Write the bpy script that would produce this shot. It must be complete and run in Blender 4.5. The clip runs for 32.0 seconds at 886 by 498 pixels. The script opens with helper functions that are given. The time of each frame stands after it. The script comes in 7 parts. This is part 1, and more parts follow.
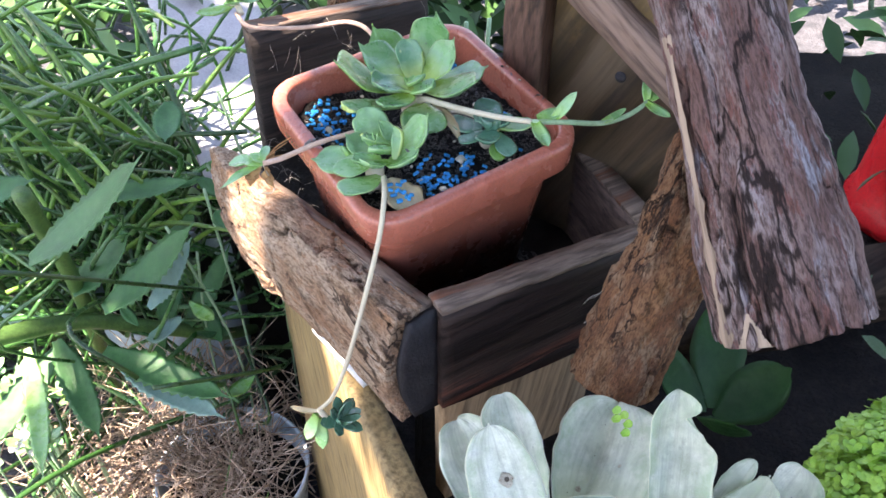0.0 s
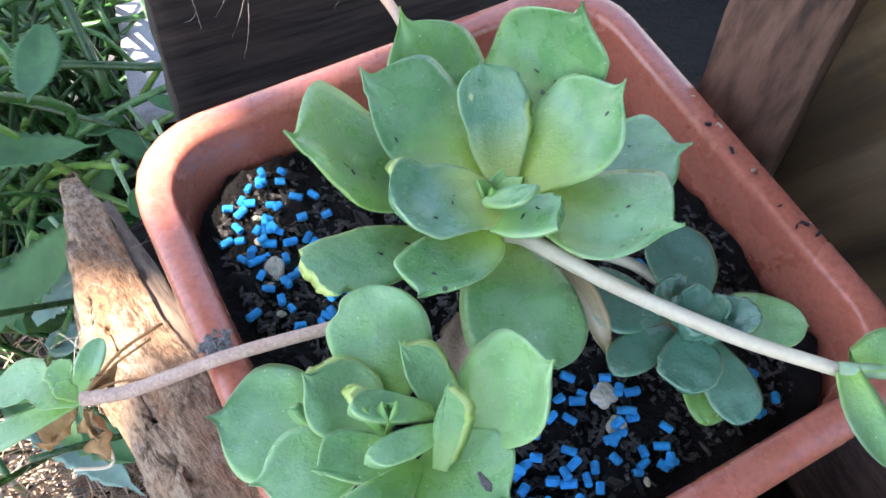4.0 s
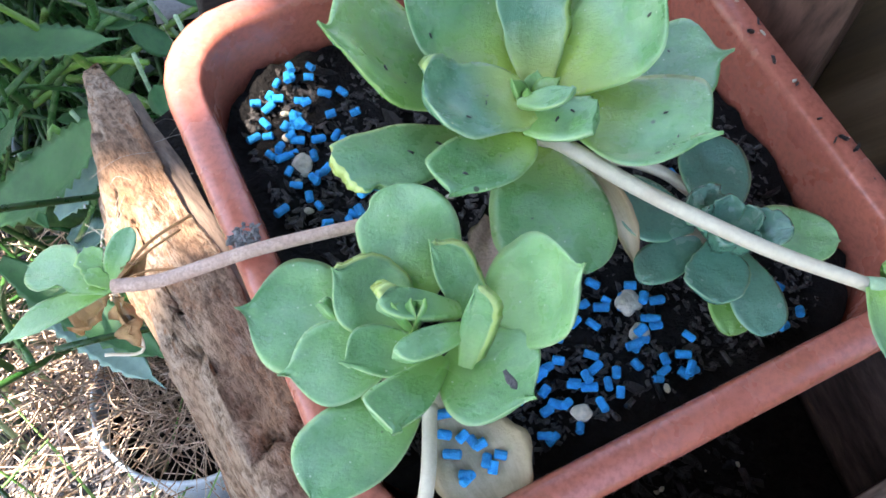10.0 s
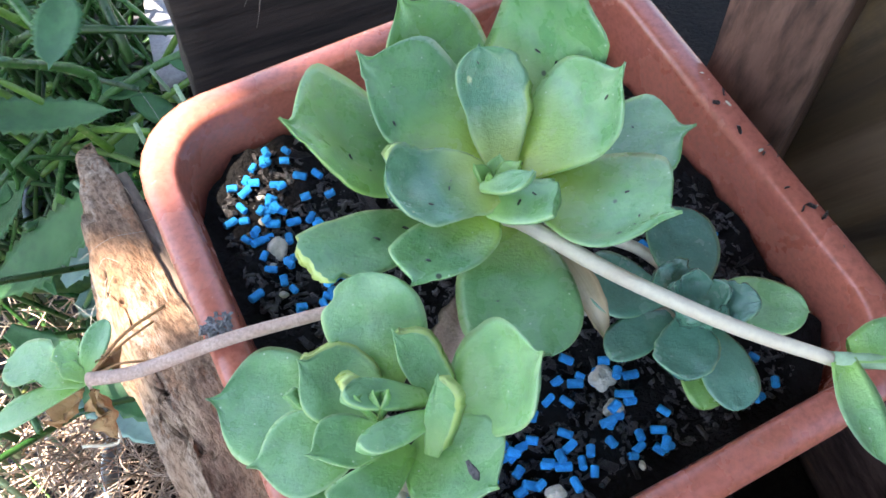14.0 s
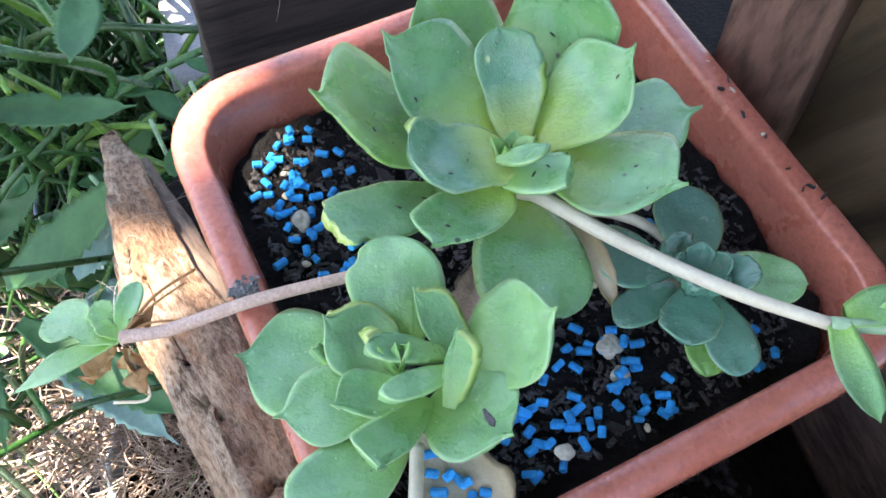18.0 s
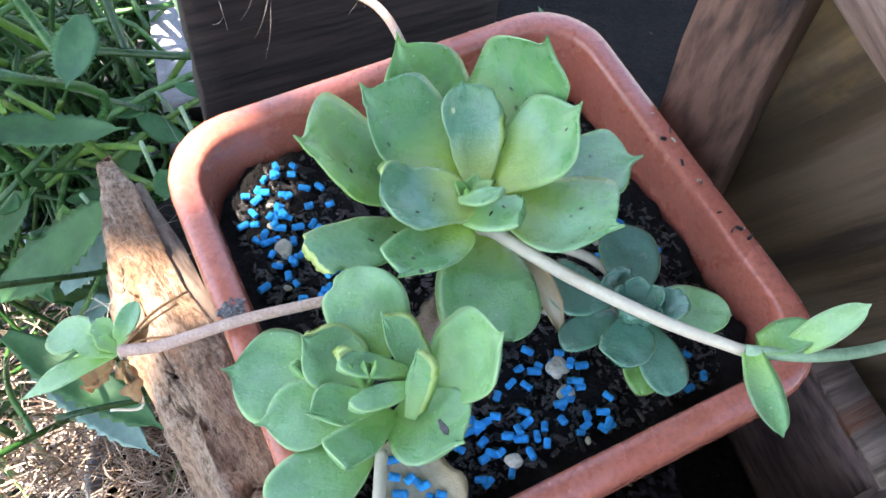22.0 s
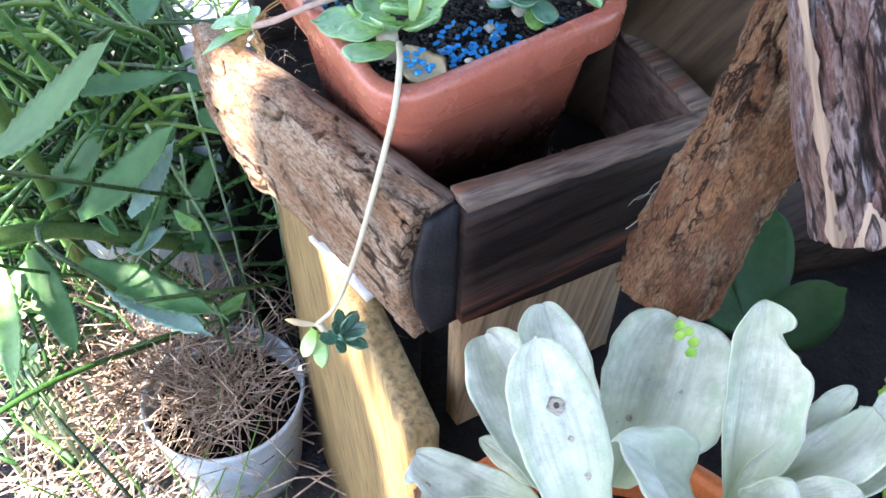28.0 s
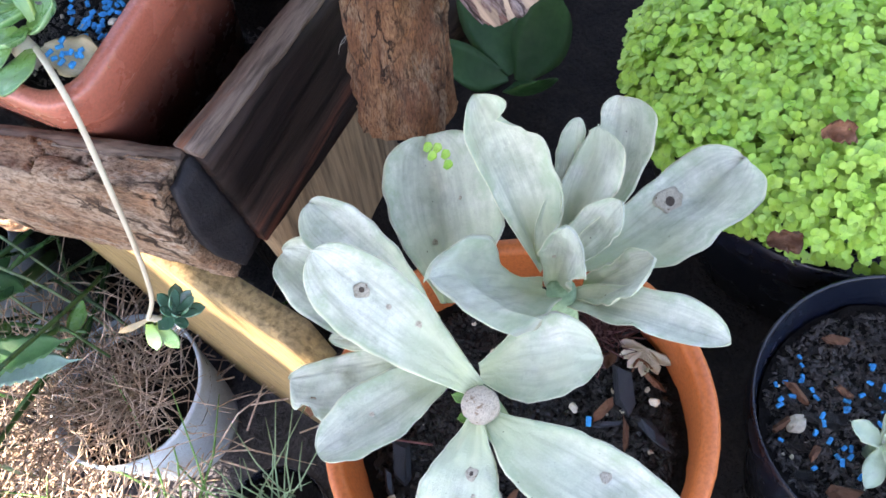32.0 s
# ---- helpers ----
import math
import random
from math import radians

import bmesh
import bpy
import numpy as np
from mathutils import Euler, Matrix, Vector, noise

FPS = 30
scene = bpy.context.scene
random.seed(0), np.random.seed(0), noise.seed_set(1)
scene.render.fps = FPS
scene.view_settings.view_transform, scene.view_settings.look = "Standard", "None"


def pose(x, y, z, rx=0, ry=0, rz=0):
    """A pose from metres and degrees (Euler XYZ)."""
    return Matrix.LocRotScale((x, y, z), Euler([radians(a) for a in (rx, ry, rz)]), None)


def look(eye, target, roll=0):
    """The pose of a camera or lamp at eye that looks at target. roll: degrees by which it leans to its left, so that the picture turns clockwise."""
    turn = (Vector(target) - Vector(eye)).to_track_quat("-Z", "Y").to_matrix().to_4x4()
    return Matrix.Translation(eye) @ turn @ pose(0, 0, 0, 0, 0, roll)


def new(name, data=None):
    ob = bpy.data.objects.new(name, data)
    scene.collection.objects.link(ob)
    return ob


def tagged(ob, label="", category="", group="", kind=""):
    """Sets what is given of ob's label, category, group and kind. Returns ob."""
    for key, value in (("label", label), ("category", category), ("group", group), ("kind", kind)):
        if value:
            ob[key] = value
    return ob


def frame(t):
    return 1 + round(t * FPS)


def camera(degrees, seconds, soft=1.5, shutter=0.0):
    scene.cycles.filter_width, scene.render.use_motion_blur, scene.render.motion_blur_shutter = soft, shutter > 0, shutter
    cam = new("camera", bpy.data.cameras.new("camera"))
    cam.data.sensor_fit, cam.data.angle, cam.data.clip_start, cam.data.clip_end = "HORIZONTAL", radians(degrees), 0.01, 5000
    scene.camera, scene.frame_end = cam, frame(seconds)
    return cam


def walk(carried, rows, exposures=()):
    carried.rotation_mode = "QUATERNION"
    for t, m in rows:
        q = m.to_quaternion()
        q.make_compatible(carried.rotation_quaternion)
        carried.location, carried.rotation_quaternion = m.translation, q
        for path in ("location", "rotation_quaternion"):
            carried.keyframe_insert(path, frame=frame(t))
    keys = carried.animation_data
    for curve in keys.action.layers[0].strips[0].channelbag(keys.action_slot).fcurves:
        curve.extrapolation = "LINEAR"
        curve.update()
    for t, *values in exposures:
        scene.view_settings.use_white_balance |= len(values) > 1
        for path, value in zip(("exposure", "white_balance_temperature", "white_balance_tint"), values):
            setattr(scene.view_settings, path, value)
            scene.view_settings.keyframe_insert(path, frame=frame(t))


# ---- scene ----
cam = camera(55.9, 32.0, soft=1.6)
METRES, EYE, TILT, LEAN, TURN = 1.0, 0.8, -42.0, 0.0, 0.0
ROWS = [
    (0.0, 0.0, 0.0, 0.0, 0.0, 0.0, -0.0),
    (0.5, 0.0142, 0.0641, 0.0186, 1.83, 3.91, -1.34),
    (1.0, 0.0072, 0.1382, 0.0327, 2.44, 4.54, -1.05),
    (1.5, -0.0129, 0.1963, 0.0421, 2.32, 4.08, -1.27),
    (2.0, -0.0255, 0.2326, 0.0375, 1.57, 3.3, -1.83),
    (2.5, -0.0237, 0.2697, 0.0712, 1.06, -1.1, -3.36),
    (4.5, -0.0308, 0.2995, 0.1185, 0.33, -11.83, -4.57),
    (5.0, -0.0228, 0.2984, 0.1206, 0.34, -12.85, -4.71),
    (5.5, -0.0213, 0.2982, 0.1222, 0.36, -13.43, -4.72),
    (6.0, -0.0212, 0.3023, 0.127, 0.29, -14.04, -4.75),
    (6.5, -0.0217, 0.3141, 0.1392, 0.55, -15.44, -5.59),
    (7.0, -0.0227, 0.3189, 0.1461, 0.88, -17.37, -6.59),
    (7.5, -0.0271, 0.3204, 0.149, 1.12, -18.68, -6.9),
    (8.0, -0.0293, 0.3221, 0.1433, 1.53, -19.36, -7.03),
    (8.5, -0.0342, 0.3133, 0.1272, 1.81, -19.23, -6.81),
    (9.0, -0.0334, 0.3084, 0.1258, 1.76, -18.41, -6.52),
    (9.5, -0.0315, 0.3055, 0.1218, 1.81, -17.7, -6.5),
    (10.0, -0.0325, 0.3018, 0.1121, 1.81, -16.61, -6.18),
    (10.5, -0.0298, 0.3016, 0.1095, 1.76, -15.71, -5.58),
    (11.0, -0.0235, 0.3022, 0.1076, 1.64, -14.98, -5.18),
    (11.5, -0.0123, 0.3021, 0.1056, 1.58, -14.37, -4.5),
    (12.0, -0.0124, 0.3033, 0.1068, 1.58, -14.19, -3.94),
    (12.5, -0.0186, 0.3052, 0.1136, 1.74, -14.21, -3.69),
    (13.0, -0.0191, 0.3041, 0.1153, 1.97, -14.14, -3.64),
    (13.5, -0.0201, 0.3038, 0.1184, 2.17, -14.01, -3.8),
    (14.0, -0.0231, 0.3025, 0.1216, 2.44, -13.68, -4.15),
    (14.5, -0.0239, 0.3024, 0.1213, 2.59, -13.4, -4.38),
    (16.5, -0.0197, 0.2952, 0.117, 2.17, -12.82, -4.92),
    (17.0, -0.0243, 0.295, 0.1147, 2.29, -12.84, -4.84),
    (17.5, -0.0258, 0.2937, 0.1173, 2.51, -12.81, -4.93),
    (18.0, -0.0255, 0.291, 0.1141, 2.75, -12.82, -5.0),
    (18.5, -0.0264, 0.2872, 0.1148, 2.96, -13.01, -5.14),
    (19.0, -0.0273, 0.2845, 0.1177, 3.01, -12.93, -5.39),
    (19.5, -0.0267, 0.2799, 0.1176, 2.95, -12.64, -5.71),
    (20.0, -0.0268, 0.2785, 0.1193, 2.62, -12.19, -6.15),
    (20.5, -0.0231, 0.2768, 0.1165, 2.36, -11.8, -6.34),
    (21.0, -0.023, 0.2728, 0.1207, 2.12, -11.51, -6.44),
    (21.5, -0.0217, 0.2719, 0.1193, 1.97, -11.45, -6.45),
    (22.0, -0.0212, 0.2686, 0.1221, 1.84, -11.39, -6.42),
    (22.5, -0.0259, 0.2675, 0.1178, 1.77, -11.56, -6.7),
    (23.0, -0.0238, 0.2665, 0.118, 1.93, -11.55, -6.89),
    (23.5, -0.0222, 0.2648, 0.1172, 2.16, -11.28, -6.91),
    (24.0, -0.0239, 0.2622, 0.1156, 2.48, -10.75, -6.88),
    (24.5, -0.0286, 0.2628, 0.1184, 2.59, -10.2, -6.86),
    (26.5, -0.0174, 0.2455, 0.0839, 3.69, -9.71, -6.55),
    (27.0, -0.0262, 0.2163, 0.0523, 4.28, -8.81, -7.42),
    (27.5, -0.0246, 0.1446, 0.0175, 3.16, -6.76, -6.45),
    (28.0, -0.0136, 0.0726, -0.0204, -0.37, -4.85, -0.96),
    (28.5, -0.0054, 0.0198, -0.0524, -4.36, -4.49, 3.76),
    (29.0, -0.0007, 0.0135, -0.0676, -7.86, -5.34, 11.62),
    (29.5, 0.0075, 0.007, -0.0674, -12.68, -8.31, 20.18),
    (30.0, 0.0125, 0.0102, -0.0439, -14.69, -11.09, 24.63),
    (30.5, 0.0154, 0.0142, -0.0266, -16.31, -16.38, 27.51),
    (31.0, 0.0203, 0.0231, -0.0104, -17.43, -19.45, 28.62),
    (31.5, 0.0249, 0.0375, 0.0046, -18.15, -21.41, 29.01),
    (32.0, 0.0228, 0.0528, 0.0037, -18.48, -22.42, 29.21),
]
walk(cam, [(t, pose(0, 0, EYE, TILT, LEAN, TURN) @ pose(METRES * x, METRES * y, METRES * z, 90 + pitch, roll, yaw)) for t, x, y, z, yaw, pitch, roll in ROWS],
     exposures=[(0.0, 2.65, 7350, 20), (1.0, 2.88, 7350, 20), (2.2, 3.00, 7350, 20), (4.6, 2.76, 7000, 16), (14.0, 2.76, 7000, 16), (20.0, 2.84, 7000, 16), (24.5, 2.96, 7000, 17), (26.8, 3.20, 7100, 19), (28.0, 3.03, 7050, 18), (30.0, 2.92, 7600, 22), (32.0, 2.92, 7550, 22)])

# ---- light ----
SUN = Vector((-0.42, -0.15, 0.85)).normalized()
world = bpy.data.worlds.new("world")
scene.world = world
world.use_nodes = True
wn, wl = world.node_tree.nodes, world.node_tree.links
sky = wn.new("ShaderNodeTexSky")
sky.sky_type, sky.sun_disc = "NISHITA", False
sky.sun_elevation = math.asin(SUN.z)
sky.sun_rotation = math.atan2(SUN.x, SUN.y)
wl.new(sky.outputs[0], wn["Background"].inputs[0])
wn["Background"].inputs[1].default_value = 0.12
lamp = bpy.data.lights.new("sun", "SUN")
lamp.energy, lamp.angle, lamp.color = 5.0, radians(0.5), (1.0, 0.95, 0.86)
sun = new("sun", lamp)
sun.matrix_world = look(SUN * 10, (0, 0, 0))


# ---- materials ----
def nodes_of(name):
    m = bpy.data.materials.new(name)
    m.use_nodes = True
    return m, m.node_tree.nodes, m.node_tree.links, m.node_tree.nodes["Principled BSDF"]


def mixed(n, l, fac, a, b, how="MIX"):
    k = n.new("ShaderNodeMix")
    k.data_type, k.blend_type = "RGBA", how
    for s, v in (("Factor", fac), ("A", a), ("B", b)):
        sock = [i for i in k.inputs if i.name == s and (i.type == "RGBA" if s != "Factor" else i.type == "VALUE")][0]
        if hasattr(v, "links"):
            l.new(v, sock)
        else:
            sock.default_value = (*v, 1) if s != "Factor" else v
    return [o for o in k.outputs if o.type == "RGBA"][0]


def ramp(n, l, src, lo, hi, a=0.0, b=1.0):
    k = n.new("ShaderNodeMapRange")
    k.inputs[1].default_value, k.inputs[2].default_value = lo, hi
    k.inputs[3].default_value, k.inputs[4].default_value = a, b
    l.new(src, k.inputs[0])
    return k.outputs[0]


def mapped(n, l, scale=(1, 1, 1), turn=(0, 0, 0)):
    tc, mp = n.new("ShaderNodeTexCoord"), n.new("ShaderNodeMapping")
    mp.vector_type = "TEXTURE"
    mp.inputs["Rotation"].default_value = turn
    mp.inputs["Scale"].default_value = [1 / s for s in scale]
    l.new(tc.outputs["Object"], mp.inputs[0])
    return mp.outputs[0]


def noisy(n, l, vec, scale, detail=5.0, rough=0.6):
    k = n.new("ShaderNodeTexNoise")
    k.inputs["Scale"].default_value, k.inputs["Detail"].default_value, k.inputs["Roughness"].default_value = scale, detail, rough
    if vec is not None:
        l.new(vec, k.inputs["Vector"])
    return k.outputs["Fac"]


def bumped(n, l, p, height, strength, dist=0.002):
    k = n.new("ShaderNodeBump")
    k.inputs["Strength"].default_value, k.inputs["Distance"].default_value = strength, dist
    l.new(height, k.inputs["Height"])
    l.new(k.outputs[0], p.inputs["Normal"])


def surface(name, c1, c2, scale=60.0, rough=0.6, bump=0.4, fine=400.0, c3=None, c3_lo=0.62, c3_scale=25.0, stretch=(1, 1, 1), turn=(0, 0, 0), vary=0.15, spec=0.4, dist=0.002, deep=0.6, amount=0.6):
    """A two-scale procedural surface: broad mottling, fine grain with relief, and blotches of a third colour."""
    m, n, l, p = nodes_of(name)
    v = mapped(n, l, stretch, turn)
    broad, grain = noisy(n, l, v, scale), noisy(n, l, v, fine, 6)
    col = mixed(n, l, ramp(n, l, broad, 0.35, 0.65), c1, c2)
    dark = tuple(x * deep for x in c1)
    col = mixed(n, l, ramp(n, l, grain, 0.42, 0.66, 0.0, amount), col, dark)
    if c3:
        blot = noisy(n, l, v, c3_scale, 7, 0.65)
        col = mixed(n, l, ramp(n, l, blot, c3_lo, c3_lo + 0.05), col, c3)
    info = n.new("ShaderNodeObjectInfo")
    hsv = n.new("ShaderNodeHueSaturation")
    l.new(ramp(n, l, info.outputs["Random"], 0, 1, 1 - vary, 1 + vary), hsv.inputs["Value"])
    l.new(col, hsv.inputs["Color"])
    l.new(hsv.outputs[0], p.inputs["Base Color"])
    l.new(ramp(n, l, broad, 0.3, 0.7, rough - 0.1, min(1, rough + 0.1)), p.inputs["Roughness"])
    p.inputs["Specular IOR Level"].default_value = spec
    both = n.new("ShaderNodeMath")
    both.operation = "ADD"
    l.new(broad, both.inputs[0])
    l.new(grain, both.inputs[1])
    bumped(n, l, p, both.outputs[0], bump, dist)
    return m


def woodgrain(name, c1, c2, axis_turn, rough=0.7, bump=0.5, c3=None, c3_lo=0.6, freq=110.0, spec=0.35):
    """Wood with long streaks; axis_turn points the local x axis along the fibres."""
    return surface(name, c1, c2, scale=freq, rough=rough, bump=bump, fine=freq * 5, c3=c3, c3_lo=c3_lo, c3_scale=freq * 0.35, stretch=(0.06, 1, 1), turn=axis_turn, deep=0.35, amount=0.85, spec=spec)


def bark(name, c1, c2, c3, turn, long=0.35, cell=70.0, accent=None, second=None):
    m, n, l, p = nodes_of(name)
    v = mapped(n, l, (long, 1, 1), turn)
    att = n.new("ShaderNodeAttribute")
    att.attribute_name = "crack"
    broad, grain = noisy(n, l, v, cell * 0.6, 6), noisy(n, l, v, cell * 9, 6, 0.7)
    jag = noisy(n, l, v, cell * 4, 4)
    soft = n.new("ShaderNodeMath")
    soft.operation = "ADD"
    l.new(ramp(n, l, jag, 0, 1, -0.25, 0.25), soft.inputs[0])
    l.new(att.outputs["Fac"], soft.inputs[1])
    crack = ramp(n, l, soft.outputs[0], 0.05, 0.40)
    flake = noisy(n, l, v, cell * 2.2, 7, 0.7)
    col = mixed(n, l, ramp(n, l, broad, 0.40, 0.60), c1, c2)
    col = mixed(n, l, ramp(n, l, noisy(n, l, v, cell * 1.1, 5), 0.48, 0.64, 0.0, 0.8), col, c3)
    col = mixed(n, l, ramp(n, l, flake, 0.54, 0.60, 0.0, 0.75), col, accent or tuple(x * 0.7 for x in c1))
    if second:
        col = mixed(n, l, ramp(n, l, noisy(n, l, v, cell * 0.8, 6, 0.7), 0.58, 0.66, 0, 0.8), col, second)
    col = mixed(n, l, ramp(n, l, grain, 0.44, 0.62, 0.0, 0.8), col, tuple(x * 0.35 for x in c1))
    col = mixed(n, l, crack, tuple(x * 0.08 for x in c1), col)
    # hairline fissures between the scales
    warp = n.new("ShaderNodeTexNoise")
    warp.inputs["Scale"].default_value, warp.inputs["Detail"].default_value = cell * 1.2, 6
    l.new(v, warp.inputs["Vector"])
    shift = n.new("ShaderNodeVectorMath")
    shift.operation = "MULTIPLY_ADD"
    l.new(warp.outputs["Color"], shift.inputs[0])
    shift.inputs[1].default_value = (0.030, 0.030, 0.030)
    l.new(v, shift.inputs[2])
    vor = n.new("ShaderNodeTexVoronoi")
    vor.feature = "DISTANCE_TO_EDGE"
    vor.inputs["Scale"].default_value = cell * 0.62
    l.new(shift.outputs[0], vor.inputs["Vector"])
    gate = ramp(n, l, noisy(n, l, v, cell * 0.35, 3), 0.42, 0.56)
    fine = n.new("ShaderNodeMath")
    fine.operation = "MULTIPLY"
    l.new(ramp(n, l, vor.outputs["Distance"], 0.020, 0.075, 0.95, 0.0), fine.inputs[0])
    l.new(gate, fine.inputs[1])
    col = mixed(n, l, fine.outputs[0], col, tuple(x * 0.10 for x in c1))
    l.new(col, p.inputs["Base Color"])
    p.inputs["Roughness"].default_value = 0.85
    p.inputs["Specular IOR Level"].default_value = 0.25
    h = n.new("ShaderNodeMath")
    h.operation = "MULTIPLY_ADD"
    l.new(grain, h.inputs[0])
    h.inputs[1].default_value = 0.8
    l.new(crack, h.inputs[2])
    bumped(n, l, p, h.outputs[0], 1.0, 0.004)
    return m


def leafy(name, c1, c2, edge, heart=None, rough=0.42, specks=0.0, scar=None, scar_lo=0.68, bloom=0.25, sss=0.12, spec=0.45, streak=0.0, wax_colour=(0.46, 0.66, 0.46), blush=None, relief_strength=0.35, cut=None, edge_in=0.40, pale=0.0, coat=0.0, band=None):
    """A leaf by its own map: v runs from base to tip, u across; a pale margin, a coloured heart, waxy bloom, specks and scars."""
    m, n, l, p = nodes_of(name)
    tc, sep = n.new("ShaderNodeTexCoord"), n.new("ShaderNodeSeparateXYZ")
    l.new(tc.outputs["UV"], sep.inputs[0])
    v = tc.outputs["Object"]
    broad, grain = noisy(n, l, v, 60, 6, 0.65), noisy(n, l, v, 1300, 5, 0.7)
    info = n.new("ShaderNodeObjectInfo")
    col = mixed(n, l, ramp(n, l, broad, 0.36, 0.64), c1, c2)
    col = mixed(n, l, ramp(n, l, info.outputs["Random"], 0, 1, 0.0, 0.35), col, c2)
    wax = noisy(n, l, v, 130, 3)
    col = mixed(n, l, ramp(n, l, wax, 0.5, 0.75, 0, bloom), col, wax_colour)
    mid = noisy(n, l, v, 260, 5, 0.7)
    col = mixed(n, l, ramp(n, l, mid, 0.50, 0.68, 0, 0.45), col, tuple(x * 0.62 for x in c1))
    col = mixed(n, l, ramp(n, l, grain, 0.60, 0.72, 0, 0.5), col, edge)
    if streak:
        tex = n.new("ShaderNodeTexNoise")
        tex.inputs["Scale"].default_value, tex.inputs["Detail"].default_value = 1.0, 5
        mp = n.new("ShaderNodeMapping")
        mp.inputs["Scale"].default_value = (2.0, 16, 1)
        l.new(tc.outputs["UV"], mp.inputs[0])
        l.new(mp.outputs[0], tex.inputs["Vector"])
        col = mixed(n, l, ramp(n, l, tex.outputs["Fac"], 0.45, 0.7, 0, streak), col, tuple(x * 0.62 for x in c1))
    if blush:
        col = mixed(n, l, ramp(n, l, noisy(n, l, v, 28, 3), 0.52, 0.66, 0, 0.7), col, blush)
    if heart:
        col = mixed(n, l, ramp(n, l, sep.outputs["X"], 0.10, 0.55, 0.85, 0.0), col, heart)
    away = n.new("ShaderNodeMath")
    away.operation = "SUBTRACT"
    l.new(sep.outputs["Y"], away.inputs[0])
    away.inputs[1].default_value = 0.5
    absd = n.new("ShaderNodeMath")
    absd.operation = "ABSOLUTE"
    l.new(away.outputs[0], absd.inputs[0])
    if band:
        # a greener zone, blotched, inside the pale margin
        zone = n.new("ShaderNodeMath")
        zone.operation = "ADD"
        l.new(absd.outputs[0], zone.inputs[0])
        l.new(ramp(n, l, noisy(n, l, v, 90, 6, 0.7), 0.3, 0.7, -0.22, 0.14), zone.inputs[1])
        col = mixed(n, l, ramp(n, l, zone.outputs[0], 0.30, 0.46, 0, 0.8), col, band)
    col = mixed(n, l, ramp(n, l, absd.outputs[0], edge_in, 0.5, 0, 0.75), col, edge)
    if cut:
        ends = noisy(n, l, v, 220, 4)
        lim = n.new("ShaderNodeMath")
        lim.operation = "ADD"
        l.new(sep.outputs["X"], lim.inputs[0])
        l.new(ramp(n, l, ends, 0.3, 0.7, -0.08, 0.08), lim.inputs[1])
        col = mixed(n, l, ramp(n, l, lim.outputs[0], 1.04, 1.10, 0, 0.9), col, cut)
    if specks:
        vor = n.new("ShaderNodeTexVoronoi")
        vor.inputs["Scale"].default_value = 95
        l.new(v, vor.inputs["Vector"])
        col = mixed(n, l, ramp(n, l, vor.outputs["Distance"], specks, specks * 1.6, 0.85, 0.0), col, (0.02, 0.025, 0.015))
    if pale:
        dot = n.new("ShaderNodeTexVoronoi")
        dot.inputs["Scale"].default_value = 330
        l.new(v, dot.inputs["Vector"])
        col = mixed(n, l, ramp(n, l, dot.outputs["Distance"], pale, pale * 1.7, 0.7, 0.0), col, (0.62, 0.70, 0.50))
    if scar:
        sc = noisy(n, l, v, 70, 8, 0.7)
        col = mixed(n, l, ramp(n, l, sc, scar_lo, scar_lo + 0.03), col, scar)
    l.new(col, p.inputs["Base Color"])
    l.new(ramp(n, l, wax, 0.3, 0.7, rough - 0.10, rough + 0.12), p.inputs["Roughness"])
    p.inputs["Specular IOR Level"].default_value = spec
    p.inputs["Subsurface Weight"].default_value = sss
    p.inputs["Coat Weight"].default_value, p.inputs["Coat Roughness"].default_value = coat, 0.22
    p.inputs["Subsurface Radius"].default_value = (0.35, 0.6, 0.2)
    p.inputs["Subsurface Scale"].default_value = 0.004
    bumped(n, l, p, mixed(n, l, 0.35, mixed(n, l, 0.5, grain_rgb(n, l, broad), grain_rgb(n, l, mid)), grain_rgb(n, l, grain)), relief_strength * 1.3, 0.0018)
    return m


def grain_rgb(n, l, fac):
    k = n.new("ShaderNodeCombineColor")
    for i in range(3):
        l.new(fac, k.inputs[i])
    return k.outputs[0]


Z_FRONT, Z_BARK, Z_PANEL = math.atan2(0.52, 0.854), math.atan2(0.769, -0.639), math.atan2(-0.61, 0.79)
M_POT = surface("terracotta_plastic", (0.410, 0.118, 0.076), (0.48, 0.155, 0.106), scale=30, rough=0.27, bump=0.06, fine=700, c3=(0.62, 0.39, 0.33), c3_lo=0.70, c3_scale=420, vary=0.0, spec=0.7)
M_ORANGE = surface("orange_plastic", (0.50, 0.125, 0.034), (0.56, 0.155, 0.046), scale=25, rough=0.45, bump=0.06, fine=600, vary=0.0)
M_BLACK = surface("black_plastic", (0.006, 0.009, 0.017), (0.011, 0.015, 0.025), spec=0.45, scale=30, rough=0.24, bump=0.06, fine=500, c3=(0.16, 0.15, 0.14), c3_lo=0.74, c3_scale=200, vary=0.0)
M_WHITE = surface("weathered_white_plastic", (0.70, 0.80, 0.90), (0.60, 0.71, 0.82), scale=40, rough=0.5, bump=0.1, fine=500, c3=(0.22, 0.20, 0.16), c3_lo=0.73, c3_scale=90, vary=0.0)
M_RED = surface("red_plastic", (0.62, 0.018, 0.022), (0.55, 0.014, 0.018), scale=20, rough=0.3, bump=0.04, vary=0.0)
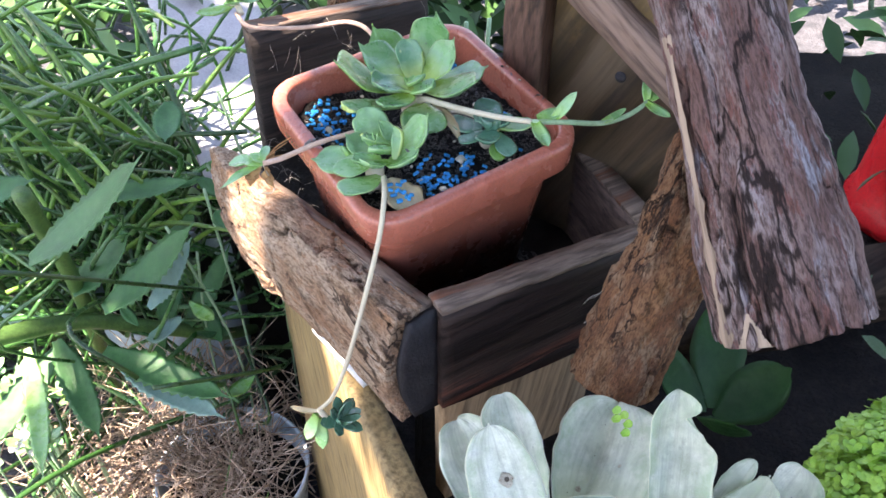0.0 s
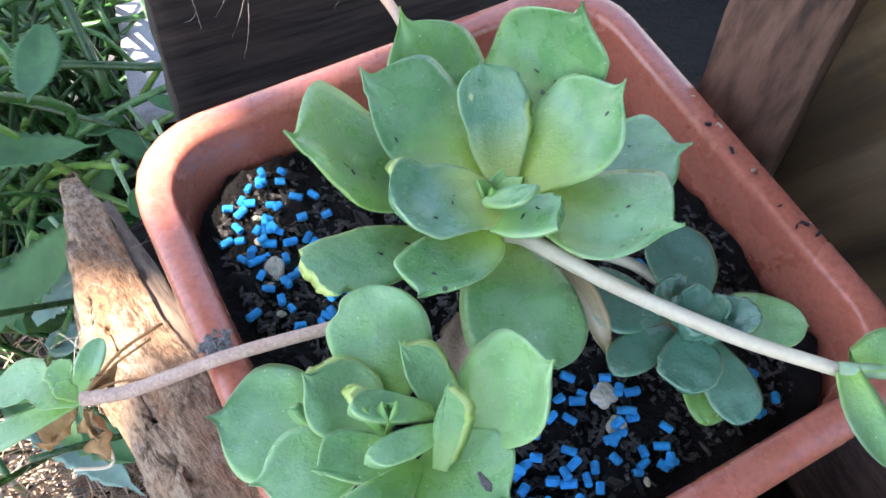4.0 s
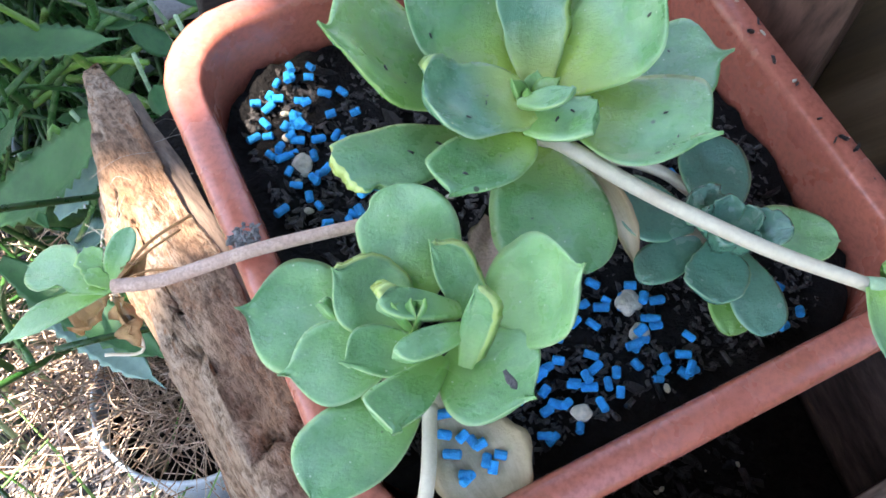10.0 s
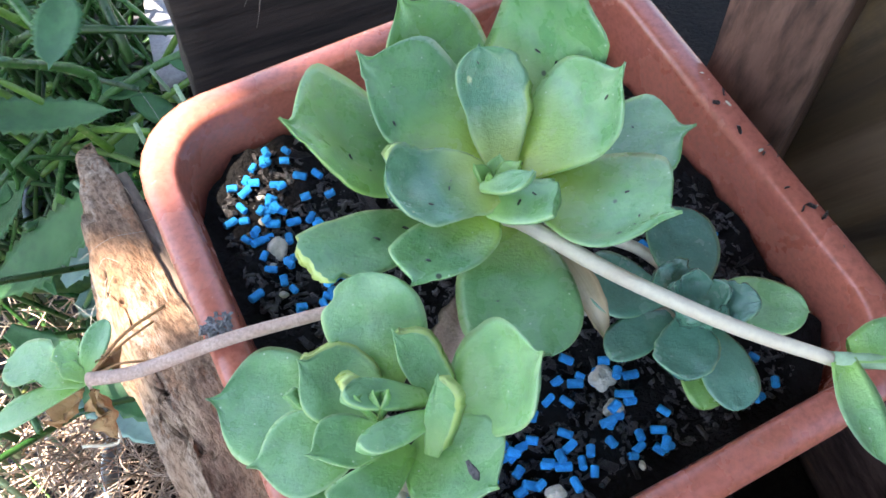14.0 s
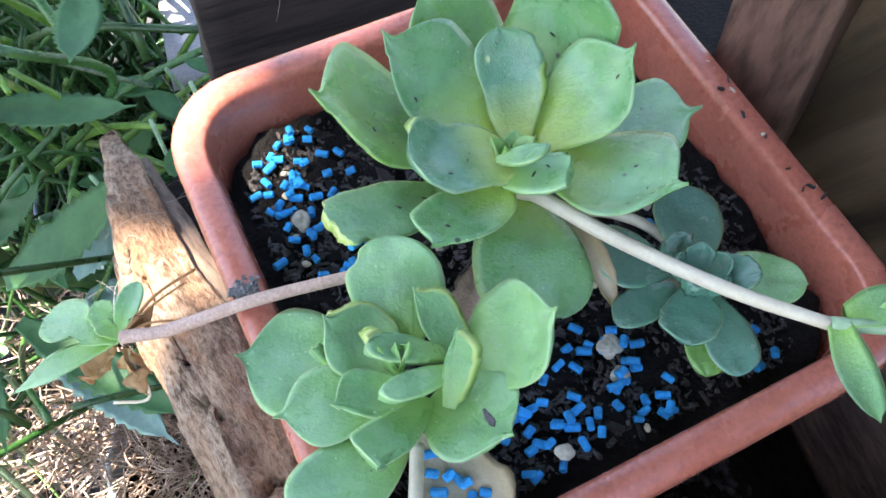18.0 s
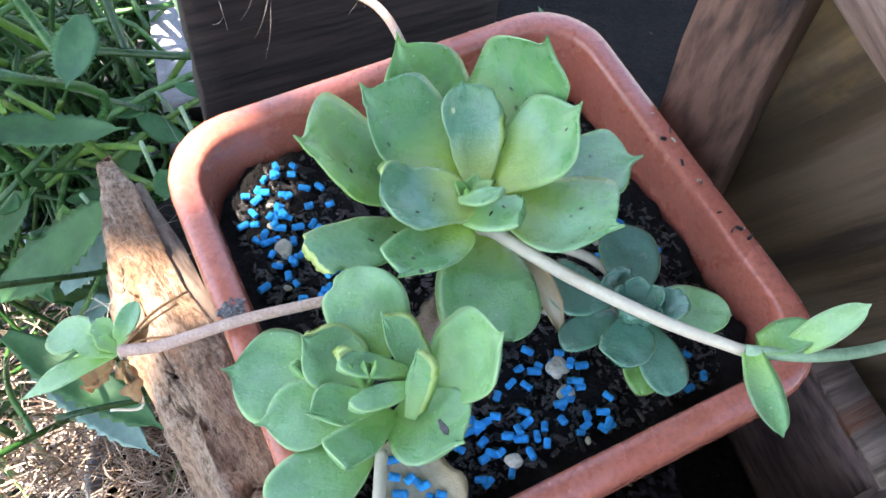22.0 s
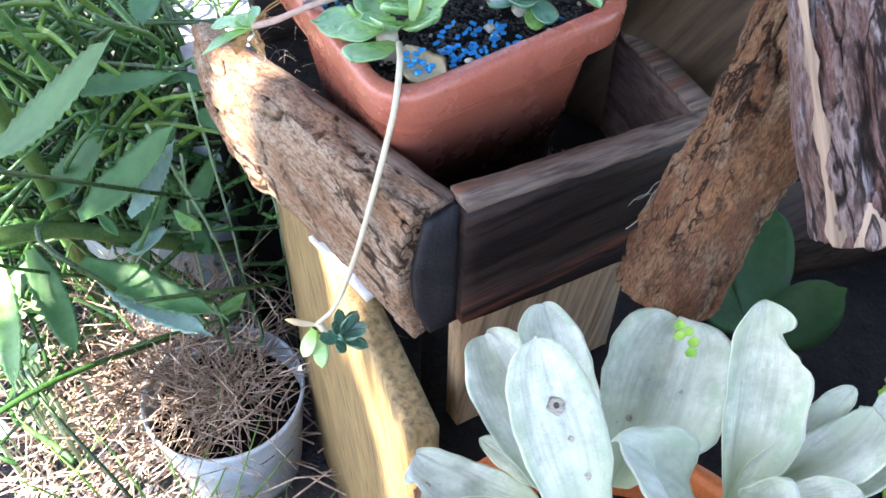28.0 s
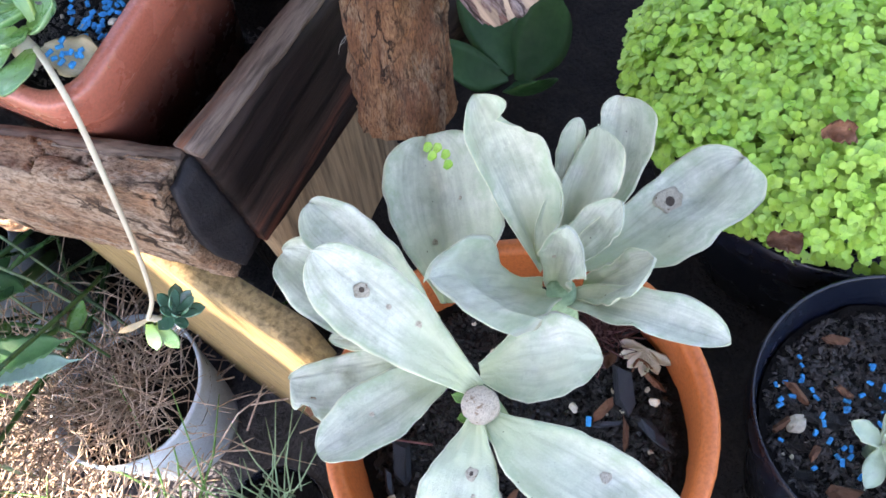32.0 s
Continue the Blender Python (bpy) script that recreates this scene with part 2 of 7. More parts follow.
M_SOIL = surface("potting_soil", (0.0045, 0.0040, 0.004), (0.010, 0.0085, 0.008), spec=0.2, scale=150, rough=0.8, bump=1.0, fine=700, c3=(0.030, 0.022, 0.018), c3_lo=0.72, c3_scale=330, vary=0.0, dist=0.004)
M_CHIP = surface("bark_chip", (0.008, 0.0074, 0.0074), (0.050, 0.043, 0.040), scale=260, rough=0.32, bump=0.8, vary=0.8, spec=0.6)
M_BROWN = surface("brown_chip", (0.20, 0.085, 0.045), (0.30, 0.15, 0.09), scale=200, rough=0.8, bump=0.6, vary=0.35)
M_SLATE = surface("dark_slate", (0.035, 0.042, 0.054), (0.065, 0.075, 0.092), scale=120, rough=0.5, bump=0.5, vary=0.3)
M_STONE = surface("pale_pebble", (0.66, 0.58, 0.43), (0.76, 0.70, 0.58), scale=200, rough=0.8, bump=0.6, vary=0.25)
M_PELLET = surface("blue_pellet", (0.004, 0.29, 0.72), (0.009, 0.41, 0.86), scale=500, rough=0.6, bump=0.5, fine=2500, vary=0.25)
M_GREY = surface("grey_gravel_ground", (0.060, 0.060, 0.070), (0.125, 0.124, 0.140), scale=30, rough=0.9, bump=1.0, fine=200, c3=(0.04, 0.032, 0.03), c3_lo=0.6, c3_scale=9, vary=0.0, dist=0.006)
M_DUST = surface("grey_dried_dirt", (0.10, 0.095, 0.09), (0.24, 0.23, 0.22), scale=300, rough=0.95, bump=0.6, fine=1500, vary=0.4)
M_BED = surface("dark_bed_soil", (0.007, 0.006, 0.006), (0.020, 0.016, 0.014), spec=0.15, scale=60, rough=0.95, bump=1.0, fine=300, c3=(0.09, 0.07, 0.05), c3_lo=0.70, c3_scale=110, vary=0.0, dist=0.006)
M_FRONT = woodgrain("dark_reddish_board", (0.011, 0.009, 0.009), (0.052, 0.033, 0.028), (0, 0, Z_FRONT), rough=0.55, c3=(0.13, 0.048, 0.032), c3_lo=0.63, freq=40, spec=0.15)
M_TOPEDGE = woodgrain("brown_weathered_edge", (0.165, 0.118, 0.095), (0.310, 0.235, 0.190), (0, 0, Z_FRONT), rough=0.8, bump=0.7, c3=(0.20, 0.085, 0.05), c3_lo=0.60, freq=70, spec=0.2)
M_SIDE = surface("worn_side_board", (0.070, 0.048, 0.042), (0.20, 0.135, 0.110), scale=45, rough=0.6, bump=0.6, fine=240, c3=(0.38, 0.20, 0.12), c3_lo=0.62, c3_scale=34, stretch=(0.25, 1, 1), turn=(0, 0, math.atan2(0.917, -0.4)), deep=0.35, amount=0.85)
M_BACK = woodgrain("dark_back_board", (0.014, 0.010, 0.009), (0.042, 0.030, 0.024), (0, 0, Z_FRONT), rough=0.75, freq=70)
M_BARK = bark("pale_scaly_bark", (0.34, 0.196, 0.116), (0.46, 0.325, 0.225), (0.58, 0.49, 0.39), (0, 0, Z_BARK), long=0.4, cell=70, accent=(0.36, 0.175, 0.085), second=(0.22, 0.130, 0.085))
M_BARKTOP = woodgrain("sawn_slab_edge", (0.14, 0.095, 0.07), (0.22, 0.155, 0.115), (0, 0, Z_BARK), c3=(0.30, 0.23, 0.18), freq=90)
M_ENDGRAIN = surface("dark_end_grain", (0.010, 0.010, 0.013), (0.026, 0.024, 0.028), scale=90, rough=0.7, bump=0.5, fine=600)
M_LOG = bark("brown_post_bark", (0.20, 0.088, 0.045), (0.31, 0.160, 0.082), (0.37, 0.27, 0.18), (0, math.radians(-64), 0.7), long=0.3, cell=120, accent=(0.30, 0.125, 0.050), second=(0.085, 0.045, 0.030))
M_BIGLOG = bark("purple_brown_bark", (0.165, 0.088, 0.074), (0.255, 0.170, 0.155), (0.40, 0.345, 0.35), (0, math.radians(-49), math.atan2(0.63, -0.26)), long=0.22, cell=85, accent=(0.185, 0.062, 0.045), second=(0.36, 0.36, 0.41))
M_SAP = woodgrain("pale_sapwood", (0.24, 0.170, 0.125), (0.36, 0.275, 0.21), (0, math.radians(-49), 1.85), freq=60, c3=(0.22, 0.13, 0.09), c3_lo=0.60)


def dark_foot_panel():
    """Plywood that is greyer and darker from its foot upwards, with a ragged upper limit."""
    m = woodgrain("honey_plywood", (0.165, 0.098, 0.031), (0.245, 0.155, 0.052), (0, math.radians(-62), Z_PANEL), rough=0.42, c3=(0.040, 0.027, 0.020), c3_lo=0.53, freq=34, spec=0.5)
    n, l = m.node_tree.nodes, m.node_tree.links
    p = n["Principled BSDF"]
    old = p.inputs["Base Color"].links[0].from_socket
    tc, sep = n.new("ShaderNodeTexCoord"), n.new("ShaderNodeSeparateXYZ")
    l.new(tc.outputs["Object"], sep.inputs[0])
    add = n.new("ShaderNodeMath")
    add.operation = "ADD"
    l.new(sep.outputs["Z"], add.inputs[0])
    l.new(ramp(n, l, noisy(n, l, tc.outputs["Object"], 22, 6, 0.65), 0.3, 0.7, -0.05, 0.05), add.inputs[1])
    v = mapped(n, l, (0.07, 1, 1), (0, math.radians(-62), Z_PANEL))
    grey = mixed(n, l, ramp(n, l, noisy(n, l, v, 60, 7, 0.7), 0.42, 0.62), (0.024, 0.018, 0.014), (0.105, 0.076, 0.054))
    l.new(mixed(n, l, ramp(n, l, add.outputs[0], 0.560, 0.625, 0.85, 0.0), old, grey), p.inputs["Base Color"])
    return m


M_PANEL = dark_foot_panel()
M_BATTEN = surface("brown_batten", (0.085, 0.043, 0.029), (0.185, 0.100, 0.070), scale=50, rough=0.5, bump=0.6, fine=260, c3=(0.012, 0.010, 0.010), c3_lo=0.52, c3_scale=20, stretch=(0.22, 1, 1), turn=(0, math.radians(-85), 0), deep=0.35, amount=0.85, spec=0.45)
M_SLAT = woodgrain("brown_slat", (0.19, 0.12, 0.092), (0.28, 0.19, 0.15), (0, math.radians(35), Z_PANEL), c3=(0.06, 0.05, 0.05), c3_lo=0.66, freq=70)
M_YELLOW = woodgrain("yellow_pine_board", (0.29, 0.195, 0.085), (0.37, 0.265, 0.125), (0, math.radians(-70), Z_BARK), rough=0.6, c3=(0.20, 0.12, 0.06), c3_lo=0.70, freq=45)
M_PALE = woodgrain("tan_plywood", (0.26, 0.17, 0.095), (0.34, 0.235, 0.14), (0, math.radians(-80), Z_FRONT), c3=(0.15, 0.10, 0.06), c3_lo=0.66, freq=45)
M_WHITEWOOD = surface("white_painted_board", (0.62, 0.61, 0.60), (0.70, 0.70, 0.69), scale=25, rough=0.7, bump=0.3, c3=(0.25, 0.23, 0.20), c3_lo=0.66, c3_scale=40)
M_PLANK = surface("lilac_grey_painted_board", (0.40, 0.39, 0.42), (0.50, 0.49, 0.51), scale=25, rough=0.7, bump=0.3, c3=(0.18, 0.16, 0.15), c3_lo=0.67, c3_scale=60)
M_STALK = surface("pinkish_stalk", (0.60, 0.52, 0.38), (0.67, 0.62, 0.46), scale=120, rough=0.55, bump=0.2, fine=900, amount=0.22)
M_PINK = surface("brown_pink_stalk", (0.44, 0.29, 0.22), (0.56, 0.41, 0.33), scale=200, rough=0.65, bump=0.3, fine=1500)
M_GREENSTALK = surface("green_stalk", (0.22, 0.36, 0.20), (0.34, 0.48, 0.30), scale=120, rough=0.5, bump=0.2)
M_DRYLEAF = leafy("dry_beige_leaf", (0.42, 0.34, 0.20), (0.54, 0.46, 0.31), (0.34, 0.23, 0.10), rough=0.55, bloom=0.1, sss=0.05, streak=0.4, edge_in=0.26, scar=(0.30, 0.19, 0.09), scar_lo=0.64)
M_ORANGEDRY = leafy("withered_orange_leaf", (0.42, 0.20, 0.07), (0.55, 0.34, 0.15), (0.30, 0.14, 0.05), rough=0.7, bloom=0.1, sss=0.05)
M_LEAF = leafy("echeveria_green", c1=(0.075, 0.235, 0.082), c2=(0.155, 0.350, 0.125), edge=(0.30, 0.50, 0.20), rough=0.27, spec=0.6, heart=(0.40, 0.54, 0.06), specks=0.045, pale=0.05, bloom=0.45, wax_colour=(0.37, 0.56, 0.36), coat=0.45, sss=0.05, edge_in=0.46)
M_LEAFY = leafy("echeveria_yellow_green", (0.105, 0.290, 0.060), (0.175, 0.380, 0.100), (0.38, 0.54, 0.16), specks=0.05, bloom=0.25, rough=0.29, spec=0.6, pale=0.05, coat=0.4, sss=0.05, edge_in=0.46, blush=(0.22, 0.40, 0.07))
M_LEAFSCAR = leafy("scarred_leaf", (0.105, 0.270, 0.100), (0.190, 0.375, 0.165), (0.40, 0.56, 0.22), heart=(0.27, 0.45, 0.12), scar=(0.36, 0.43, 0.14), scar_lo=0.68, rough=0.29, cut=(0.44, 0.56, 0.16), coat=0.4, sss=0.05, edge_in=0.46)
M_LEAFB = leafy("echeveria_blue_green", (0.110, 0.290, 0.100), (0.210, 0.420, 0.165), (0.42, 0.60, 0.28), specks=0.03, bloom=0.42, rough=0.29, spec=0.6, pale=0.05, heart=(0.24, 0.45, 0.08), coat=0.4, sss=0.05, wax_colour=(0.38, 0.58, 0.38), edge_in=0.46)
M_LEAFC = leafy("small_bluish_leaf", (0.052, 0.172, 0.112), (0.100, 0.265, 0.180), (0.22, 0.42, 0.22), rough=0.20, bloom=0.18, spec=0.7, coat=0.9, sss=0.05, edge_in=0.46)
M_LEAFBITE = leafy("scraped_blue_leaf", (0.070, 0.200, 0.105), (0.125, 0.290, 0.150), (0.36, 0.52, 0.24), heart=(0.44, 0.53, 0.13), scar=(0.46, 0.52, 0.26), scar_lo=0.62, rough=0.24, cut=(0.44, 0.56, 0.16), coat=0.5, sss=0.05, edge_in=0.46)
M_GREYLEAF = leafy("pale_glaucous_leaf", (0.36, 0.400, 0.300), (0.62, 0.645, 0.535), (0.88, 0.87, 0.66), heart=(0.44, 0.50, 0.30), rough=0.46, bloom=0.65, wax_colour=(0.86, 0.865, 0.78), relief_strength=0.45, streak=0.50, sss=0.05, specks=0.022, blush=(0.50, 0.57, 0.42), edge_in=0.465, band=(0.33, 0.41, 0.27), scar=(0.42, 0.35, 0.26), scar_lo=0.735)
M_SPROUT = leafy("young_pale_leaf", (0.27, 0.37, 0.26), (0.37, 0.47, 0.35), (0.48, 0.56, 0.40), rough=0.45, bloom=0.4, wax_colour=(0.55, 0.62, 0.52))
M_SERRATE = leafy("dark_toothed_leaf", (0.027, 0.105, 0.036), (0.055, 0.165, 0.056), (0.085, 0.19, 0.055), rough=0.38, bloom=0.04, spec=0.3, sss=0.05, edge_in=0.455)
M_BLUEGREEN = leafy("blue_green_underside", (0.13, 0.25, 0.22), (0.19, 0.32, 0.28), (0.26, 0.40, 0.30), rough=0.5)
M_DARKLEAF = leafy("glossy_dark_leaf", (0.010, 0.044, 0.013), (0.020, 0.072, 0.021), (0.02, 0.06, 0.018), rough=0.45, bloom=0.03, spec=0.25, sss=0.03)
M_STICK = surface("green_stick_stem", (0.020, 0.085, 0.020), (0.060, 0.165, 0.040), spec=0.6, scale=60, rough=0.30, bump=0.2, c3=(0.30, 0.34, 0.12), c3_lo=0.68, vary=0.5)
# the same stems with sunlight put into the colour
M_STICKLIT = surface("sunlit_stick_stem", (0.085, 0.215, 0.028), (0.17, 0.32, 0.05), spec=0.6, scale=50, rough=0.32, bump=0.2, c3=(0.42, 0.44, 0.16), c3_lo=0.62, vary=0.35)
M_KALSTEM = surface("green_succulent_stem", (0.045, 0.105, 0.026), (0.095, 0.180, 0.045), scale=60, rough=0.4, bump=0.2, c3=(0.14, 0.15, 0.09), c3_lo=0.62)
M_GRASS = surface("grass_blade", (0.09, 0.25, 0.05), (0.20, 0.38, 0.12), scale=60, rough=0.5, bump=0.1, vary=0.4)
M_STRAW = surface("dry_straw", (0.36, 0.235, 0.165), (0.72, 0.59, 0.48), scale=60, rough=0.8, bump=0.3, vary=0.5)
M_TEAR = leafy("lime_tiny_leaf", (0.15, 0.39, 0.032), (0.34, 0.57, 0.075), (0.46, 0.65, 0.13), rough=0.36, bloom=0.15, sss=0.1)
M_COBWEB = surface("cobweb_fibre", (0.30, 0.28, 0.25), (0.44, 0.41, 0.37), rough=0.9, bump=0.0)
M_PETAL = leafy("white_petal", (0.72, 0.72, 0.70), (0.80, 0.80, 0.78), (0.70, 0.70, 0.66), rough=0.6, bloom=0.0)
M_PETALDRY = leafy("cream_dry_petal", (0.62, 0.56, 0.42), (0.72, 0.67, 0.55), (0.50, 0.40, 0.26), rough=0.6, bloom=0.1, sss=0.05)
M_CROWN = leafy("tree_leaf", (0.05, 0.13, 0.03), (0.08, 0.18, 0.04), (0.10, 0.2, 0.05), rough=0.4)
M_LIMB = surface("tree_bark", (0.12, 0.09, 0.07), (0.18, 0.14, 0.11), scale=20, rough=0.9, bump=1.0, fine=120, dist=0.01)
M_SCAR = surface("corky_scar", (0.50, 0.44, 0.34), (0.64, 0.59, 0.48), scale=400, rough=0.9, bump=0.8, fine=1600, c3=(0.22, 0.16, 0.11), c3_lo=0.6, c3_scale=500)
M_HEART = surface("scar_heart", (0.07, 0.05, 0.04), (0.14, 0.11, 0.09), scale=500, rough=0.9, bump=0.8, fine=1600)
M_ROOT = surface("dry_reddish_root", (0.13, 0.050, 0.050), (0.24, 0.11, 0.10), scale=200, rough=0.8, bump=0.3)
M_CUT = surface("cut_stem", (0.60, 0.51, 0.40), (0.74, 0.66, 0.55), scale=300, rough=0.8, bump=0.8, fine=1200, c3=(0.30, 0.20, 0.13), c3_lo=0.60, c3_scale=260)


# ---- builders ----
def thing(name, at, label, category, group="", kind=""):
    e = new(name)
    e.empty_display_size = 0.02
    e.location = at
    return tagged(e, label, category, group, kind)


def part(name, bm, material, parent=None, label="", smooth=True):
    me = bpy.data.meshes.new(name)
    bm.to_mesh(me)
    bm.free()
    return hang(name, me, material, parent, label, smooth)


def hang(name, me, material, parent=None, label="", smooth=True):
    if material is not None and not me.materials:
        me.materials.append(material)
    if smooth:
        me.polygons.foreach_set("use_smooth", [True] * len(me.polygons))
    ob = new(name, me)
    if parent is not None:
        ob.parent = parent
        at = Vector(parent.location)
        if parent.parent is not None:
            at = Vector((0, 0, 0))
        ob.matrix_parent_inverse = Matrix.Translation(-at)
    return tagged(ob, label) if label else ob


def mesh_of(name, verts, faces):
    me = bpy.data.meshes.new(name)
    me.from_pydata(verts, [], faces)
    me.update()
    return me


def tube(pts, radii, seg=8, caps=True, rough=0.0, freq=60.0, bm=None):
    """A round tube along points; rough lifts its surface by noise."""
    bm = bm or bmesh.new()
    pts = [Vector(p) for p in pts]
    if not hasattr(radii, "__len__"):
        radii = [radii] * len(pts)
    side = None
    rings = []
    for i, p in enumerate(pts):
        d = (pts[min(i + 1, len(pts) - 1)] - pts[max(i - 1, 0)]).normalized()
        if side is None:
            side = d.orthogonal().normalized()
        side = (side - d * side.dot(d)).normalized()
        up = d.cross(side)
        ring = []
        for k in range(seg):
            a = 2 * math.pi * k / seg
            way = side * math.cos(a) + up * math.sin(a)
            r = radii[i]
            q = p + way * r
            if rough:
                q += way * rough * (noise.noise(q * freq) + 0.6 * noise.noise(q * freq * 2.7))
            ring.append(bm.verts.new(q))
        rings.append(ring)
    for a, b in zip(rings, rings[1:]):
        for k in range(seg):
            bm.faces.new((a[k], a[(k + 1) % seg], b[(k + 1) % seg], b[k]))
    if caps:
        bm.faces.new(rings[0][::-1])
        bm.faces.new(rings[-1])
    return bm


def curve(ctrl, n=16):
    """A smooth path through control points."""
    c = [Vector(p) for p in ctrl]
    c = [2 * c[0] - c[1]] + c + [2 * c[-1] - c[-2]]
    out = []
    for i in range(1, len(c) - 2):
        for k in range(n):
            t = k / n
            a, b, d, e = c[i - 1], c[i], c[i + 1], c[i + 2]
            out.append(0.5 * (2 * b + (d - a) * t + (2 * a - 5 * b + 4 * d - e) * t * t + (3 * b - a - 3 * d + e) * t ** 3))
    return out + [c[-2]]


def leaf(base, tip, width, up=(0, -0.25, 1), sag=0.10, cup=0.28, thick=0.0030, wide=0.62, neck=0.45, mucro=0.05, curl=0.0, rag=0.0, wave=0.0, teeth=0.0, twist=0.0, nv=16, nu=8, seed=0, tipped=0.5, fold=0.0, crimp=0.0, skew=0.0, square=2.0, blunt=0.0, ripple=0.0, half=0.0):
    """A fleshy leaf from base to tip: spoon-shaped, cupped, thick in the middle and thin at the rim, with a small point."""
    base, tip, up = Vector(base), Vector(tip), Vector(up)
    axis = tip - base
    length = axis.length
    f = axis / length
    s0 = f.cross(up).normalized()
    if skew:
        # the point sits off the middle line
        axis = tip - s0 * (skew * width * 1.15) - base
        length = axis.length
        f = axis / length
        s0 = f.cross(up).normalized()
    bm = bmesh.new()
    uv = bm.loops.layers.uv.new("UVMap")
    top, bot, where = [], [], {}
    rows = [j / nv if teeth and j < nv - 2 else math.sin(math.pi / 2 * (j / nv) ** (1.6 if teeth else 1)) for j in range(nv + 1)]
    for j, v in enumerate(rows):
        turn = Matrix.Rotation(twist * v, 3, f)
        s = turn @ s0
        n = s.cross(f)
        if v < wide:
            w = neck + (1 - neck) * math.sin(math.pi / 2 * v / wide) ** 1.25
        else:
            q = (v - wide) / (1 - wide)
            w = max(0.0, 1 - (q * (1 - 0.35 * blunt)) ** square) ** tipped
        w = max(w, 0.02) * width / 2
        lift = -sag * length * math.sin(math.pi * min(v, 1)) + curl * length * v ** 3
        c = base + f * (length * v * (1 - mucro)) + n * lift + s * (skew * width * v ** 3)
        if j == nv and not blunt:
            c = base + f * length + n * (lift + 0.02 * length) + s * (skew * width * 1.15)
        ta, tb = [], []
        for k in range(nu + 1):
            u = 2 * k / nu - 1
            h = 1.0
            if not blunt and (rag and abs(u) > 0.6 or rag and v > 0.85):
                h += rag * noise.noise(Vector((u * 3 + seed, v * 9, seed * 1.7)))
            if teeth and abs(u) == 1 and 0.12 < v < 0.97:
                h += teeth * (1 if j % 2 else -0.4)
            wav = wave * width * math.sin(v * 7 + seed + (2 if u > 0 else 0)) * u * u
            q = c + s * (w * u * h) + n * (cup * w * u * u + fold * w * abs(u) + wav + crimp * width * noise.noise(Vector((v * 5 + seed * 3, u * 1.6, seed))) * (0.3 + abs(u)))
            if half:
                q += n * (abs(half) * w * max(0.0, u if half > 0 else -u) ** 1.4 * min(1.0, 2 * v))
            if blunt:
                q += f * (length * v ** 4 * rag * (noise.noise(Vector((u * 1.1 + seed * 5, seed, 3))) + 0.25 * noise.noise(Vector((u * 5 + seed * 5, seed, 3)))))
            q += n * (ripple * width * noise.noise(Vector((v * 11 + seed * 7, u * 4, seed * 2))))
            t = thick * math.sqrt(max(0.0, 1 - u * u)) * (1 - (0.25 if blunt else 0.65) * v ** 3)
            if not blunt:
                t *= min(1.0, w / (width * 0.17))
            if j == nv and not blunt:
                t *= 0.2
            a = bm.verts.new(q + n * t * 0.35)
            where[a] = (v, k / nu)
            ta.append(a)
            if k in (0, nu):
                tb.append(a)
            else:
                b = bm.verts.new(q - n * t * 0.65)
                where[b] = (v, k / nu)
                tb.append(b)
        top.append(ta)
        bot.append(tb)
    for j in range(nv):
        for k in range(nu):
            bm.faces.new((top[j][k], top[j][k + 1], top[j + 1][k + 1], top[j + 1][k]))
            q = (bot[j][k], bot[j + 1][k], bot[j + 1][k + 1], bot[j][k + 1])
            bm.faces.new(q)
    for fa in bm.faces:
        for lo in fa.loops:
            lo[uv].uv = where[lo.vert]
    if blunt:
        # the bitten end face
        for k in range(nu):
            ring = [top[nv][k], top[nv][k + 1], bot[nv][k + 1], bot[nv][k]]
            ring = [x for i, x in enumerate(ring) if x not in ring[:i]]
            if len(ring) > 2:
                for lo in bm.faces.new(ring).loops:
                    lo[uv].uv = (1.2, 0.5)
    return bm


